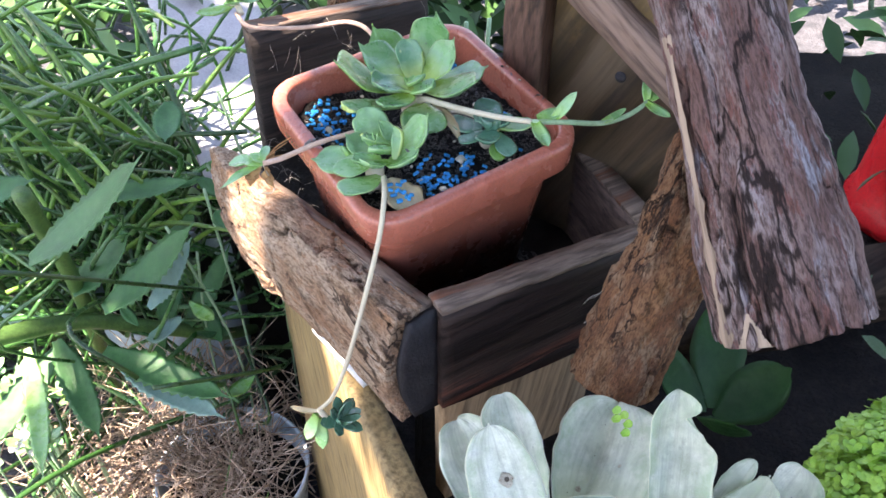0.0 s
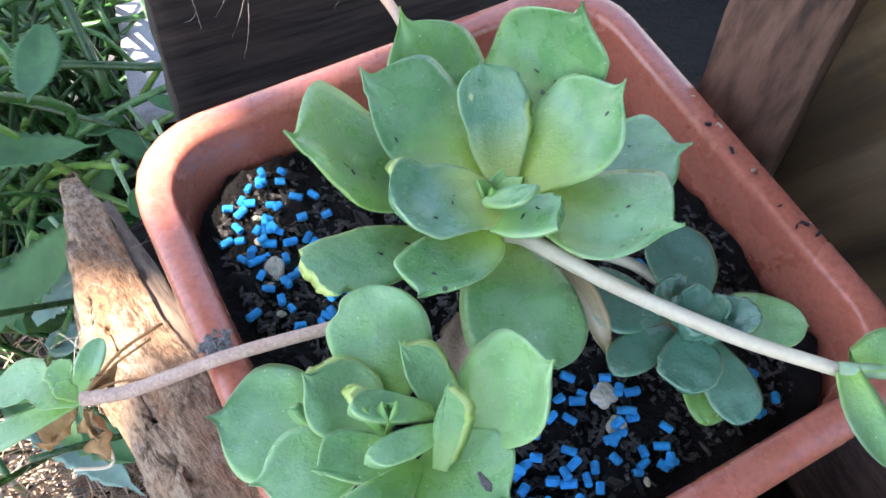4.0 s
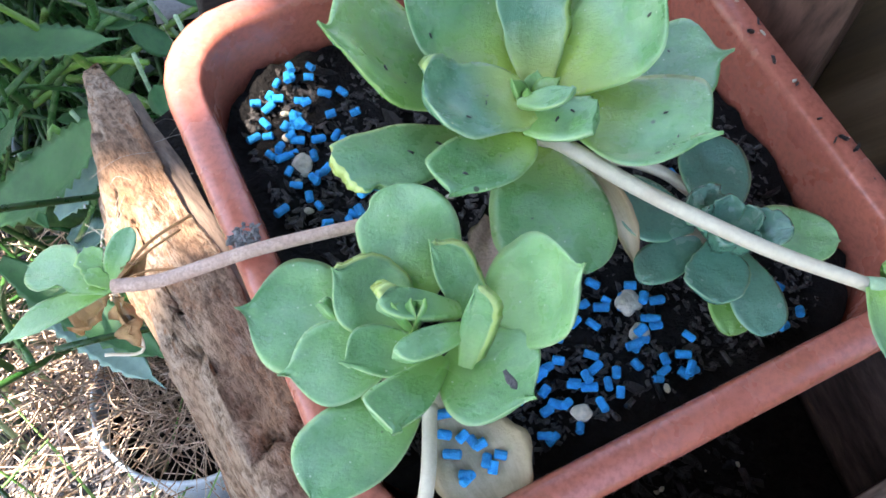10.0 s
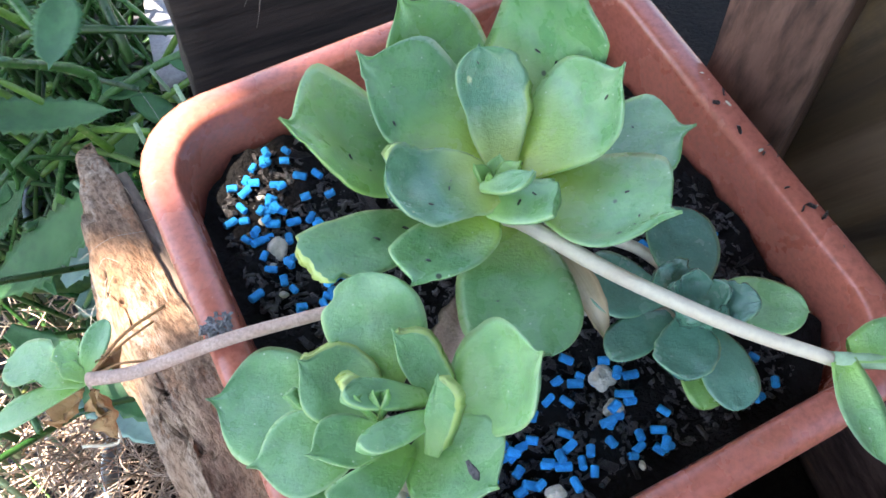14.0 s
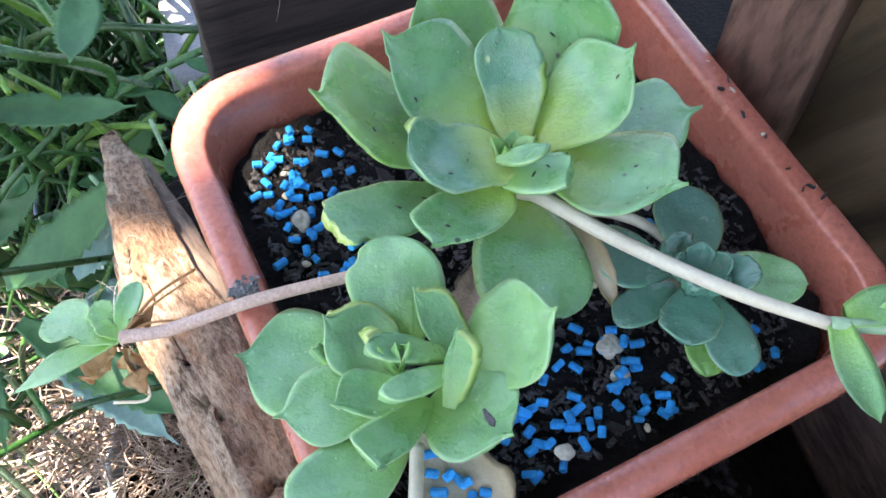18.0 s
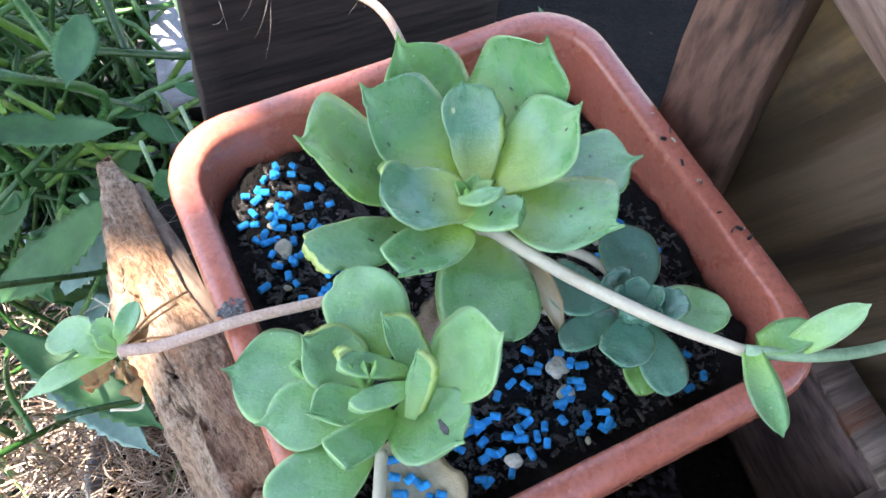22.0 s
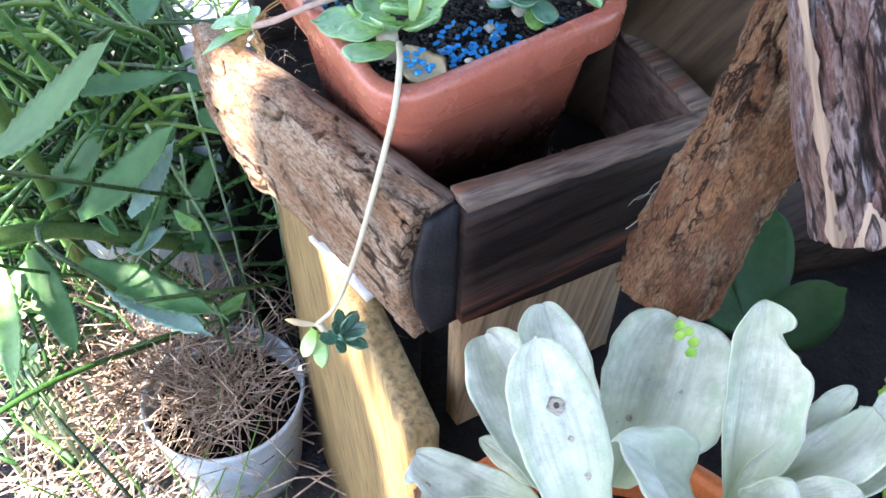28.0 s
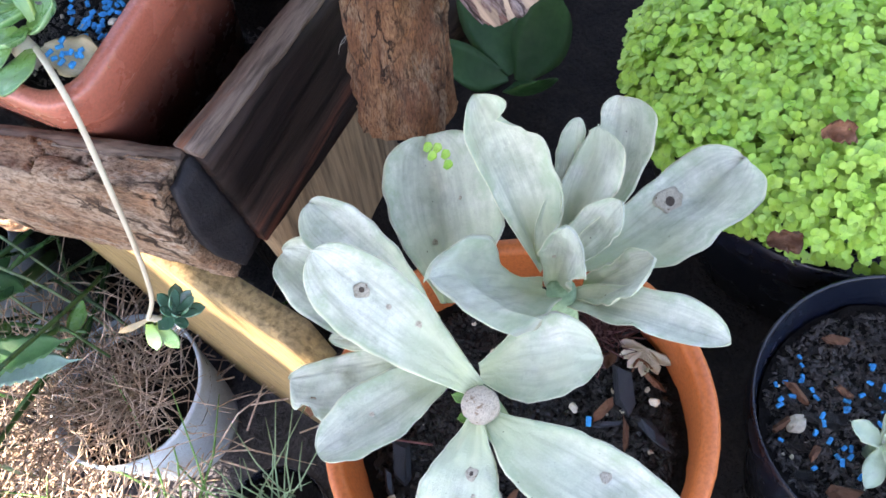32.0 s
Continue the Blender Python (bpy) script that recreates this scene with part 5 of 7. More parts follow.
# flower stalks
tagged(part("flower_stalk", tube(curve([(-0.004, 0.4190, 0.530), (0.006, 0.4205, 0.531), (0.016, 0.4195, 0.5295), (0.024, 0.4170, 0.526)], 6), 0.0014, 8), M_STALK), "short pale stalk lying under the long one", "flower stalk", "stalks of the succulents")
st1 = thing("flower_stalk", (-0.007, 0.416, 0.537), "long arching pale stalk with small pointed bracts", "flower stalk", "stalks of the succulents")
p1 = curve([(-0.014, 0.417, 0.540), (-0.0096, 0.4124, 0.5440), (0.0079, 0.4011, 0.5453), (0.0300, 0.3906, 0.5462), (0.0485, 0.3844, 0.547)], 8)
part("stalk", tube(p1, [0.0020 - 0.0006 * k / len(p1) for k in range(len(p1))], 10), M_STALK, st1)
p2 = curve([(0.0485, 0.3844, 0.547), (0.0678, 0.3865, 0.5455), (0.090, 0.397, 0.538), (0.107, 0.408, 0.5365), (0.121, 0.421, 0.538)], 8)
part("stalk_end", tube(p2, [0.0016 - 0.0003 * k / len(p2) for k in range(len(p2))], 10), M_GREENSTALK, st1, "green end of the stalk")
for b, t, w in (((0.050, 0.384, 0.547), (0.056, 0.365, 0.544), 0.0085), ((0.060, 0.387, 0.546), (0.0725, 0.391, 0.562), 0.0075), ((0.052, 0.386, 0.5475), (0.066, 0.3915, 0.5500), 0.0085),
                ((0.118, 0.418, 0.538), (0.130, 0.404, 0.537), 0.0070), ((0.119, 0.420, 0.538), (0.1185, 0.427, 0.552), 0.0065), ((0.120, 0.420, 0.538), (0.129, 0.423, 0.544), 0.0060), ((0.090, 0.397, 0.5385), (0.105, 0.409, 0.5400), 0.0050)):
    part("bract", leaf(b, t, w, sag=0.08, cup=0.5, neck=0.6, wide=0.45, nv=10, nu=6, thick=0.0018), M_LEAFB, st1)

st2 = thing("flower_stalk", (-0.040, 0.398, 0.525), "brownish-pink stalk over the rim with a withered tip", "flower stalk", "stalks of the succulents")
p = curve([(-0.040, 0.397, 0.535), (-0.0510, 0.3925, 0.5345), (-0.0708, 0.3857, 0.5318), (-0.0894, 0.3790, 0.5268), (-0.1000, 0.3772, 0.5245)], 8)
part("stalk", tube(p, [0.0013 + 0.0003 * k / len(p) for k in range(len(p))], 10), M_PINK, st2)
H = Vector((-0.1005, 0.3770, 0.5243))
for t, w, mat, kw in (((-0.1205, 0.3812, 0.5215), 0.0062, M_LEAFB, dict(notch=((-1, 0.45, 0.10, 0.55), (1, 0.40, 0.08, 0.6)), spike=0.03, taper=0.6)), ((-0.1230, 0.3642, 0.5165), 0.0034, M_LEAFB, dict(taper=1.2, full=1.6)),
                      ((-0.0997, 0.3905, 0.5270), 0.0030, M_LEAFB, dict(spike=0.0, taper=0.6)), ((-0.1085, 0.3850, 0.5260), 0.0034, M_LEAFY, dict(notch=((1, 0.5, 0.12, 0.6),), rag=0.3, taper=0.6)), ((-0.1065, 0.3795, 0.5262), 0.0022, M_LEAFY, dict(rag=0.3))):
    part("bract", fleshy(H, t, w, w, 0.55, 0.55, cup=0.3, sag=-0.04, thick=0.0014, nv=16, nu=10, seed=int(w * 9000), **kw), mat, st2)
for b, t, w, tw in (((-0.1010, 0.3755, 0.5235), (-0.1100, 0.3700, 0.5165), 0.0060, 0.6), ((-0.0985, 0.3755, 0.5235), (-0.0975, 0.3690, 0.5135), 0.0056, 1.8), ((-0.0990, 0.3750, 0.5235), (-0.0945, 0.3705, 0.5160), 0.0034, -1.4), ((-0.1000, 0.3790, 0.5240), (-0.0935, 0.3830, 0.5270), 0.0036, 1.2)):
    part("withered_bract", leaf(b, t, w, sag=0.2, cup=1.3, neck=0.4, rag=0.6, twist=tw, crimp=0.5, curl=-0.25, nv=18, nu=8, thick=0.0006, seed=int(w * 9000)), M_ORANGEDRY, st2, "withered orange bract")
for mid, t, r in (((-0.094, 0.386, 0.529), (-0.0862, 0.3929, 0.5310), 0.0004), ((-0.095, 0.383, 0.528), (-0.0880, 0.3895, 0.5300), 0.0003), ((-0.094, 0.380, 0.527), (-0.0868, 0.3815, 0.5275), 0.0003), ((-0.0945, 0.3695, 0.512), (-0.1025, 0.3672, 0.5110), 0.0004)):
    part("thread", tube(curve([H, Vector(mid), Vector(t)], 6), r, 5), M_ORANGEDRY if t[0] > -0.1 else M_STALK, st2)

st3 = thing("flower_stalk", (-0.030, 0.440, 0.545), "pale stalk over the back board ending in a rosette", "flower stalk", "stalks of the succulents")
p = curve([(-0.028, 0.437, 0.546), (-0.0448, 0.4790, 0.5500), (-0.0600, 0.4950, 0.5500), (-0.0839, 0.5130, 0.5380), (-0.1033, 0.5201, 0.5330), (-0.1332, 0.5300, 0.5290), (-0.146, 0.548, 0.530)], 8)
part("stalk", tube(p, 0.0014, 8), M_PINK, st3)
H3 = Vector((-0.150, 0.565, 0.533))
part("neck", tube([(-0.142, 0.548, 0.530), H3], 0.0022, 8), M_STALK, st3)
for k in range(11):
    a = k * 2.4
    r = 0.026 - 0.0014 * k
    t = H3 + Vector((r * math.cos(a), r * math.sin(a), 0.004 + 0.0016 * k))
    part("leaf", leaf(H3, t, 0.013 - 0.0005 * k, sag=0.1, neck=0.5, nv=9, nu=6, thick=0.002), M_LEAFB, st3)
part("low_leaf", leaf(H3 + Vector((0, 0, -0.004)), H3 + Vector((-0.026, -0.012, -0.006)), 0.010, nv=9, nu=6), M_LEAFY, st3)

st4 = thing("flower_stalk", (-0.029, 0.352, 0.530), "thin stalk hanging over the rim ending in a bud", "flower stalk", "stalks of the succulents")
p = curve([(-0.0315, 0.357, 0.530), (-0.0305, 0.3405, 0.5300), (-0.0330, 0.3255, 0.5150), (-0.0420, 0.3120, 0.4820), (-0.0520, 0.3035, 0.4470), (-0.0630, 0.3020, 0.4150), (-0.0733, 0.3040, 0.3980)], 10)
part("stalk", tube(p, [0.0015 - 0.0003 * k / len(p) for k in range(len(p))], 9), M_STALK, st4)
H4 = Vector((-0.0625, 0.307, 0.384))
part("neck", tube([p[-1], H4 + Vector((-0.006, 0, -0.002))], 0.0018, 8), M_STALK, st4)
part("withered_bract", leaf((-0.074, 0.306, 0.394), (-0.092, 0.310, 0.393), 0.004, nv=8, nu=6, thick=0.001), M_DRYLEAF, st4)
for b, t, w in (((-0.076, 0.306, 0.391), (-0.083, 0.300, 0.374), 0.009), ((-0.074, 0.305, 0.388), (-0.073, 0.296, 0.370), 0.0085)):
    part("leaf", leaf(b, t, w, sag=0.1, nv=9, nu=6), M_LEAFB, st4)
for k in range(13):
    a = k * 2.4 + 0.5
    r = 0.0165 - 0.0009 * k
    ax = Vector((0.5, -0.25, 0.75)).normalized()
    s = ax.orthogonal().normalized()
    q = s * math.cos(a) + ax.cross(s) * math.sin(a)
    part("leaf", leaf(H4, H4 + q * r + ax * (0.002 + 0.0012 * k), 0.0085 - 0.0003 * k, up=ax, sag=0.08, neck=0.55, nv=9, nu=6, thick=0.0024), M_LEAFC, st4)

dry = tagged(part("dry_leaf", leaf((-0.0300, 0.362, 0.525), (-0.0105, 0.3365, 0.5195), 0.0205, sag=0.05, cup=0.25, thick=0.0012, rag=0.18, up=(0, -0.1, 1), wide=0.52, neck=0.3, square=1.7, tipped=1.0, crimp=0.10, ripple=0.02, nv=22, nu=12, seed=4), M_DRYLEAF), "dried beige leaf with blue pellets lying on it", "dead leaf")
rnd = random.Random(21)
for k in range(15):
    t, u = rnd.uniform(0.15, 0.70), rnd.uniform(-0.7, 0.7)
    q = Vector((-0.030, 0.362, 0.5245)).lerp(Vector((-0.013, 0.3395, 0.5200)), t) + Vector((0.0075, 0.0058, 0)) * u
    drop(PELLETS[k % 5], M_PELLET, q + Vector((0, 0, 0.0008)), "pellet", "small blue cylindrical slug pellet", "pellet", "pellets on the dry leaf", 0.78, True, rnd)
tagged(part("dry_leaf", leaf((-0.0064, 0.4172, 0.5370), (0.0114, 0.3950, 0.5240), 0.0064, fold=0.7, sag=-0.10, cup=0.5, thick=0.001, rag=0.2, wide=0.55, tipped=1.0), M_DRYLEAF), "folded beige dead leaf under the large rosette", "dead leaf")
tagged(part("dry_leaf", leaf((-0.022, 0.405, 0.524), (-0.026, 0.385, 0.521), 0.009, sag=-0.1, cup=0.8, rag=0.4, thick=0.001), M_PINK), "shrivelled brown leaf between the rosettes", "dead leaf")
for k, (x, y) in enumerate(((-0.0490, 0.394), (-0.0475, 0.3955))):
    drop(PELLETS[k], M_PELLET, (x, y, 0.5455), "pellet", "small blue cylindrical slug pellet", "pellet", "", 0.8, True, random.Random(k))

def two_part_pot(prof, at, rim_from, material, label, name="round_pot", rim_label="", category="flower pot"):
    """A lofted pot with its body and its rim as parts."""
    at = Vector(at)
    root = thing(name, at + Vector((0, 0, prof[1][1])), label, category)
    part("body", shell(prof[:rim_from + 1], round_ring, Matrix.Translation(at), (True, False)), material, root)
    part("rim", shell(prof[rim_from:], round_ring, Matrix.Translation(at), (False, False)), material, root, rim_label)
    return root


# ---- orange pot with the glaucous succulent ----
OP = Vector((0.050, 0.142, 0.430))
ROUND = [(0.050, -0.165), (0.052, -0.168), (0.0725, -0.030), (0.0735, -0.028), (0.0805, -0.027), (0.0815, -0.025), (0.0825, -0.004), (0.0818, -0.0012), (0.080, 0.0), (0.0775, 0.0), (0.0755, -0.0015), (0.0745, -0.005), (0.0715, -0.040), (0.071, -0.045)]
two_part_pot(ROUND, OP, 3, M_ORANGE, "round orange terracotta-coloured plastic pot")
tagged(part("potting_soil", soil_disc("soil", OP + Vector((0, 0, -0.032)), 0.0725, 0), M_SOIL), "dark bark soil in the orange pot", "soil", kind="stuff")


def in_orange(x, y):
    return (x - OP.x) ** 2 + (y - OP.y) ** 2 < 0.066 ** 2


def loose(x, y, z):
    # the same unevenness as the soil below
    q = Vector((x, y, z))
    return z + 0.004 * (noise.noise(q * 60) + 0.6 * noise.noise(q * 150) + 0.3 * noise.noise(q * 400))


def soil_o(x, y):
    return loose(x, y, OP.z - 0.032)


litter(in_orange, soil_o, (-0.02, 0.12, 0.07, 0.21), 72, 6500, (0.0005, 0.0022), "soil_crumbs", "fine dark crumbs on the soil of the orange pot")
crumbs(in_orange, soil_o, (-0.02, 0.12, 0.07, 0.21), 31, 230, (0.0016, 0.0048), "crumbs in the orange pot", 0.14)
for k, (x, y, size, brown) in enumerate(((-0.0015, 0.1601, 0.0100, 0), (-0.0101, 0.1570, 0.0060, 0), (0.0974, 0.1299, 0.0105, 0), (0.0955, 0.1097, 0.0120, 0), (0.0830, 0.1217, 0.0065, 0), (0.1175, 0.1504, 0.0080, 0), (0.0660, 0.0900, 0.0080, 0),
                                          (0.0848, 0.1281, 0.0060, 1), (0.1105, 0.1266, 0.0062, 1), (0.0861, 0.1136, 0.0065, 1), (0.0296, 0.1198, 0.0045, 1), (0.0220, 0.0900, 0.0055, 1), (0.0050, 0.1150, 0.0060, 0))):
    drop(chip_mesh("chunk", 300 + k), (M_SLATE, M_BROWN)[brown], (x, y, OP.z - 0.028), "bark_chip", ("slate-grey bark chunk on the soil", "reddish-brown bark chunk on the soil")[brown], "bark chip", "chunks in the orange pot", size, False, random.Random(k + 12))
for k, (x, y) in enumerate(((-0.0133, 0.1503), (0.0755, 0.1367), (0.0257, 0.1237), (0.1050, 0.1180), (0.0600, 0.1010))):
    drop(STONES[k], M_STONE, (x, y, OP.z - 0.029), "pebble", "cream pebble on the dark soil", "pebble", "pebbles in the orange pot", 0.75, False, random.Random(k))
tagged(part("twig", tube(curve([(-0.0065, 0.1773, 0.4045), (0.004, 0.1680, 0.4050), (0.0145, 0.1585, 0.4040)], 5), 0.0006, 6), M_ROOT), "thin brown twig lying on the soil", "twig")
drop(PELLETS[2], M_PELLET, (0.0768, 0.1277, OP.z - 0.028), "pellet", "small blue cylindrical slug pellet", "pellet", "", 1.0, True, random.Random(4))

glauc = thing("succulent", (0.038, 0.137, 0.398), "pale grey-green succulent with broad wavy leaves and a cut stump", "succulent")
ST = Vector((0.038, 0.137, 0.479))
part("stem", tube([(0.044, 0.142, 0.395), (0.041, 0.139, 0.44), ST], [0.0074, 0.0064, 0.0066], 16, True, 0.0006, 200), M_GREENSTALK, glauc)
part("cut_stump", tube([ST + Vector((0, 0, -0.002)), ST + Vector((0, -0.0006, 0.0012))], [0.0070, 0.0066], 20, True, 0.0006, 300), M_CUT, glauc, "pale corky cut end of the stem")
SPOTS = {"north_west": ((0.70, 0.55, 0.0030), (0.55, 0.62, 0.0010), (0.42, 0.70, 0.0012)), "north": ((0.35, 0.40, 0.0016), (0.55, 0.68, 0.0010)), "south": ((0.42, 0.38, 0.0024), (0.56, 0.35, 0.0009), (0.60, 0.55, 0.0008), (0.63, 0.45, 0.0008)),
         "south_east": ((0.52, 0.42, 0.0020), (0.60, 0.66, 0.0034)), "west": ((0.62, 0.60, 0.0010),), "scarred": ((0.55, 0.38, 0.0062),), "front": ((0.5, 0.3, 0.0008),)}


def blemish(ob, v, u, size):
    """A corky spot on a leaf: a dark sunken heart in a raised rim."""
    me = ob.data
    near = min(me.loops, key=lambda lo: (me.uv_layers[0].data[lo.index].uv - Vector((v, u))).length + (1 if me.vertices[lo.vertex_index].normal.z < 0 else 0))
    p = me.vertices[near.vertex_index]
    m = Matrix.Translation(p.co + p.normal * (0.0002 + size * 0.10)) @ p.normal.to_track_quat("Z", "Y").to_matrix().to_4x4()
    part("spot", shell([(size * k, z * size) for k, z in ((1.0, -0.2), (0.95, 0.02), (0.75, 0.08), (0.60, 0.05))], lambda r: [(x * (1 + 0.20 * math.sin(0.9 * i + size * 3000)), y * (1 + 0.16 * math.cos(0.7 * i)), z) for i, (x, y, z) in enumerate(round_ring(r, 24))], m), M_SCAR, ob, "corky brown scar")
    if size > 0.0020:
        part("spot_centre", shell([(size * 0.40, 0.0), (size * 0.34, size * 0.06), (size * 0.15, size * 0.07)], lambda r: round_ring(r, 12), m), M_HEART, ob)


def grey_leaf(root, *shape, spots="", **k):
    """A broad waxy leaf, wavy and a little torn."""
    k.setdefault("seed", len(root.children) + 11)
    k.setdefault("spike", 0.0)
    k.setdefault("taper", 0.5)
    k.setdefault("full", 2.3)
    k.setdefault("neck", 0.22)
    k.setdefault("thick", 0.0024)
    k.setdefault("wave", 0.14)
    k.setdefault("crimp", 0.20)
    k.setdefault("ripple", 0.05)
    k.setdefault("rag", 0.10)
    k.setdefault("vee", 1.5)
    ob = part("leaf", fleshy(*shape, nv=34, nu=20, **k), M_GREYLEAF, root)
    for at in SPOTS.get(spots, ()):
        blemish(ob, *at)


grey_leaf(glauc, (0.0406, 0.1423, 0.4770), (0.0180, 0.2020, 0.5240), 0.0159, 0.0143, 0.70, 0.63, cup=0.3, sag=0.04, spots="north_west", wave=0.03, spike=0.01)
grey_leaf(glauc, (0.0436, 0.1808, 0.4620), (0.0279, 0.2462, 0.4870), 0.0144, 0.0112, 0.75, 0.61, cup=0.7, sag=0.05, wave=0.15, rag=0.14)
grey_leaf(glauc, (0.0413, 0.1750, 0.4550), (0.0070, 0.2476, 0.4650), 0.0211, 0.0138, 0.48, 0.65, cup=0.6, sag=0.05, wave=0.15)
grey_leaf(glauc, (0.0554, 0.1942, 0.4400), (0.0885, 0.2600, 0.4620), 0.0204, 0.0298, 0.64, 0.40, cup=1, sag=0.05, spots="north", wave=0.04, vee=1.1)
grey_leaf(glauc, (0.0458, 0.1520, 0.4620), (0.0843, 0.1262, 0.4760), 0.0177, 0.0159, 0.55, 0.52, cup=0.45, sag=0.04, wave=0.04)
grey_leaf(glauc, (0.0324, 0.1743, 0.4500), (-0.0202, 0.2045, 0.4430), 0.0240, 0.0082, 0.62, 0.51, cup=0.4, sag=0.02, notch=((-1, 0.85, 0.10, 0.4),))
grey_leaf(glauc, (0.0404, 0.1590, 0.4620), (-0.0220, 0.1609, 0.4660), 0.0144, 0.0126, 0.63, 0.50, cup=0.8, sag=0.02, spots="west", wave=0.05, vee=1.15)
grey_leaf(glauc, (0.0337, 0.1343, 0.4740), (0.0010, 0.1011, 0.4700), 0.0139, 0.0149, 0.62, 0.68, cup=0.3, sag=-0.03, spots="south", notch=((-1, 0.75, 0.12, 0.2),))
grey_leaf(glauc, (0.0389, 0.1318, 0.4740), (0.0725, 0.0539, 0.4700), 0.0125, 0.0179, 0.49, 0.30, cup=0.28, sag=-0.03, spots="south_east", wave=0.05, notch=((-1, 0.42, 0.02, 0.12),))
grey_leaf(glauc, (0.0400, 0.1776, 0.4550), (0.0038, 0.2036, 0.4580), 0.0056, 0.0057, 0.62, 0.66, cup=0.2, sag=0)
side = thing("succulent", (0.090, 0.160, 0.400), "upright grey-green side head with pinkish leaf margins and scars", "succulent")
part("stem", tube([(0.080, 0.155, 0.396), (0.088, 0.160, 0.43), (0.092, 0.163, 0.460)], [0.008, 0.0075, 0.006], 14), M_GREENSTALK, side)
grey_leaf(side, (0.1119, 0.1738, 0.4550), (0.1581, 0.2099, 0.4820), 0.0092, 0.0185, 0.72, 0.75, cup=0.7, sag=0.05, notch=((-1, 0.80, 0.08, 0.35),))
grey_leaf(side, (0.1077, 0.1874, 0.4560), (0.1364, 0.2087, 0.4880), 0.0064, 0.0043, 0.57, 0.82, cup=0.4, sag=0.05, rag=0.2)
grey_leaf(side, (0.0935, 0.1785, 0.4520), (0.1025, 0.2287, 0.5120), 0.0107, 0.0171, 0.83, 0.51, cup=1, sag=0.06, notch=((1, 0.86, 0.05, 0.75), (1, 0.78, 0.04, 0.3)), wave=0.08, vee=1.15)
grey_leaf(side, (0.1012, 0.1799, 0.4580), (0.1403, 0.2004, 0.4889), 0.0062, 0.0194, 0.50, 0.72, cup=0.9, sag=0.06, spike=0.02, vee=1.2)
grey_leaf(side, (0.1063, 0.1708, 0.4500), (0.1894, 0.1673, 0.4560), 0.0130, 0.0309, 0.71, 0.44, cup=0.85, sag=0.06, spots="scarred", wave=0.08, vee=1.2)
grey_leaf(side, (0.1024, 0.1704, 0.4600), (0.1251, 0.1676, 0.4885), 0.0092, 0.0134, 0.37, 0.94, cup=0.7, sag=0.05, wave=0.05)
grey_leaf(side, (0.0927, 0.1813, 0.4550), (0.1126, 0.1905, 0.4860), 0.0046, 0.0055, 0.44, 0.68, cup=0.5, sag=0.06)
grey_leaf(side, (0.0993, 0.1607, 0.4520), (0.1228, 0.1439, 0.4800), 0.0073, 0.0187, 0.65, 0.86, cup=0.7, sag=0.05, bite=(-1, 0.3, 0.7, 0.25))
grey_leaf(side, (0.0915, 0.1663, 0.4550), (0.1008, 0.1696, 0.4920), 0.0081, 0.0208, 0.46, 1.37, cup=0.8, sag=0.08, notch=((1, 0.6, 0.2, 0.35),), spots="front")
grey_leaf(side, (0.0887, 0.1737, 0.4470), (0.0496, 0.1861, 0.4880), 0.0449, 0.0134, 1.28, 0.72, cup=0.8, sag=0.06, wave=0.14, seed=4, vee=1.3)
grey_leaf(side, (0.0894, 0.1677, 0.4460), (0.1228, 0.1035, 0.4780), 0.0096, 0.0096, 0.71, 0.70, cup=0.6, sag=-0.08, wave=0.08, notch=((1, 0.6, 0.05, 0.2),))
sprig = thing("leaf_sprig", (0.082, 0.241, 0.4745), "tiny bright green sprig caught on a grey leaf", "sprig")
for k, (x, y) in enumerate(((0, 0), (0.004, 0.002), (0.001, 0.005), (0.005, -0.003), (0.003, -0.008))):
    part("leaflet", leaf((0.080 + x, 0.239 + y, 0.4755), (0.084 + x, 0.240 + y, 0.4775), 0.0042, nv=8, nu=5, thick=0.0008, neck=0.5, seed=k), M_TEAR, sprig)
dried = thing("dried_flower", (0.117, 0.138, 0.400), "dried cream flower lying on the soil", "dried flower")
for k in range(6):
    a = 2.2 + k * 0.55
    q = Vector((0.117, 0.138, 0.403))
    part("petal", leaf(q, q + Vector((0.013 * math.cos(a), 0.013 * math.sin(a), 0.002 + 0.001 * (k % 3))), 0.0055, nv=10, nu=5, thick=0.001, cup=0.7, rag=0.3, seed=k), M_PETALDRY, dried)
rnd = random.Random(19)
for k in range(2):
    x, y = 0.100 + rnd.uniform(-0.012, 0.022), 0.118 + rnd.uniform(-0.025, 0.03)
    tagged(part("curled_chip", leaf((x, y, 0.4035), (x + rnd.uniform(-0.01, 0.01), y + rnd.uniform(-0.01, 0.01), 0.406), 0.009, nv=10, nu=6, thick=0.001, cup=1.3, rag=0.4, neck=0.7, seed=k), M_BROWN), "curled reddish-brown bark chip on dark soil", "bark chip", "curled chips in the orange pot")

part("dry_patch", fleshy((-0.0150, 0.1905, 0.4470), (-0.0205, 0.1845, 0.4455), 0.0028, 0.0028, 0.5, 0.5, cup=0.4, rag=0.4, thick=0.0010, nv=14, nu=8), M_BROWN, glauc, "dried brown torn edge")
for b, t in (((0.0365, 0.1480, 0.4560), (0.0320, 0.1530, 0.4600)), ((0.0340, 0.1420, 0.4560), (0.0285, 0.1440, 0.4590))):
    part("young_leaf", fleshy(b, t, 0.0022, 0.0022, 0.5, 0.5, cup=0.4, thick=0.0010, nv=10, nu=8), M_LEAFY, glauc, "tiny fresh green leaf")
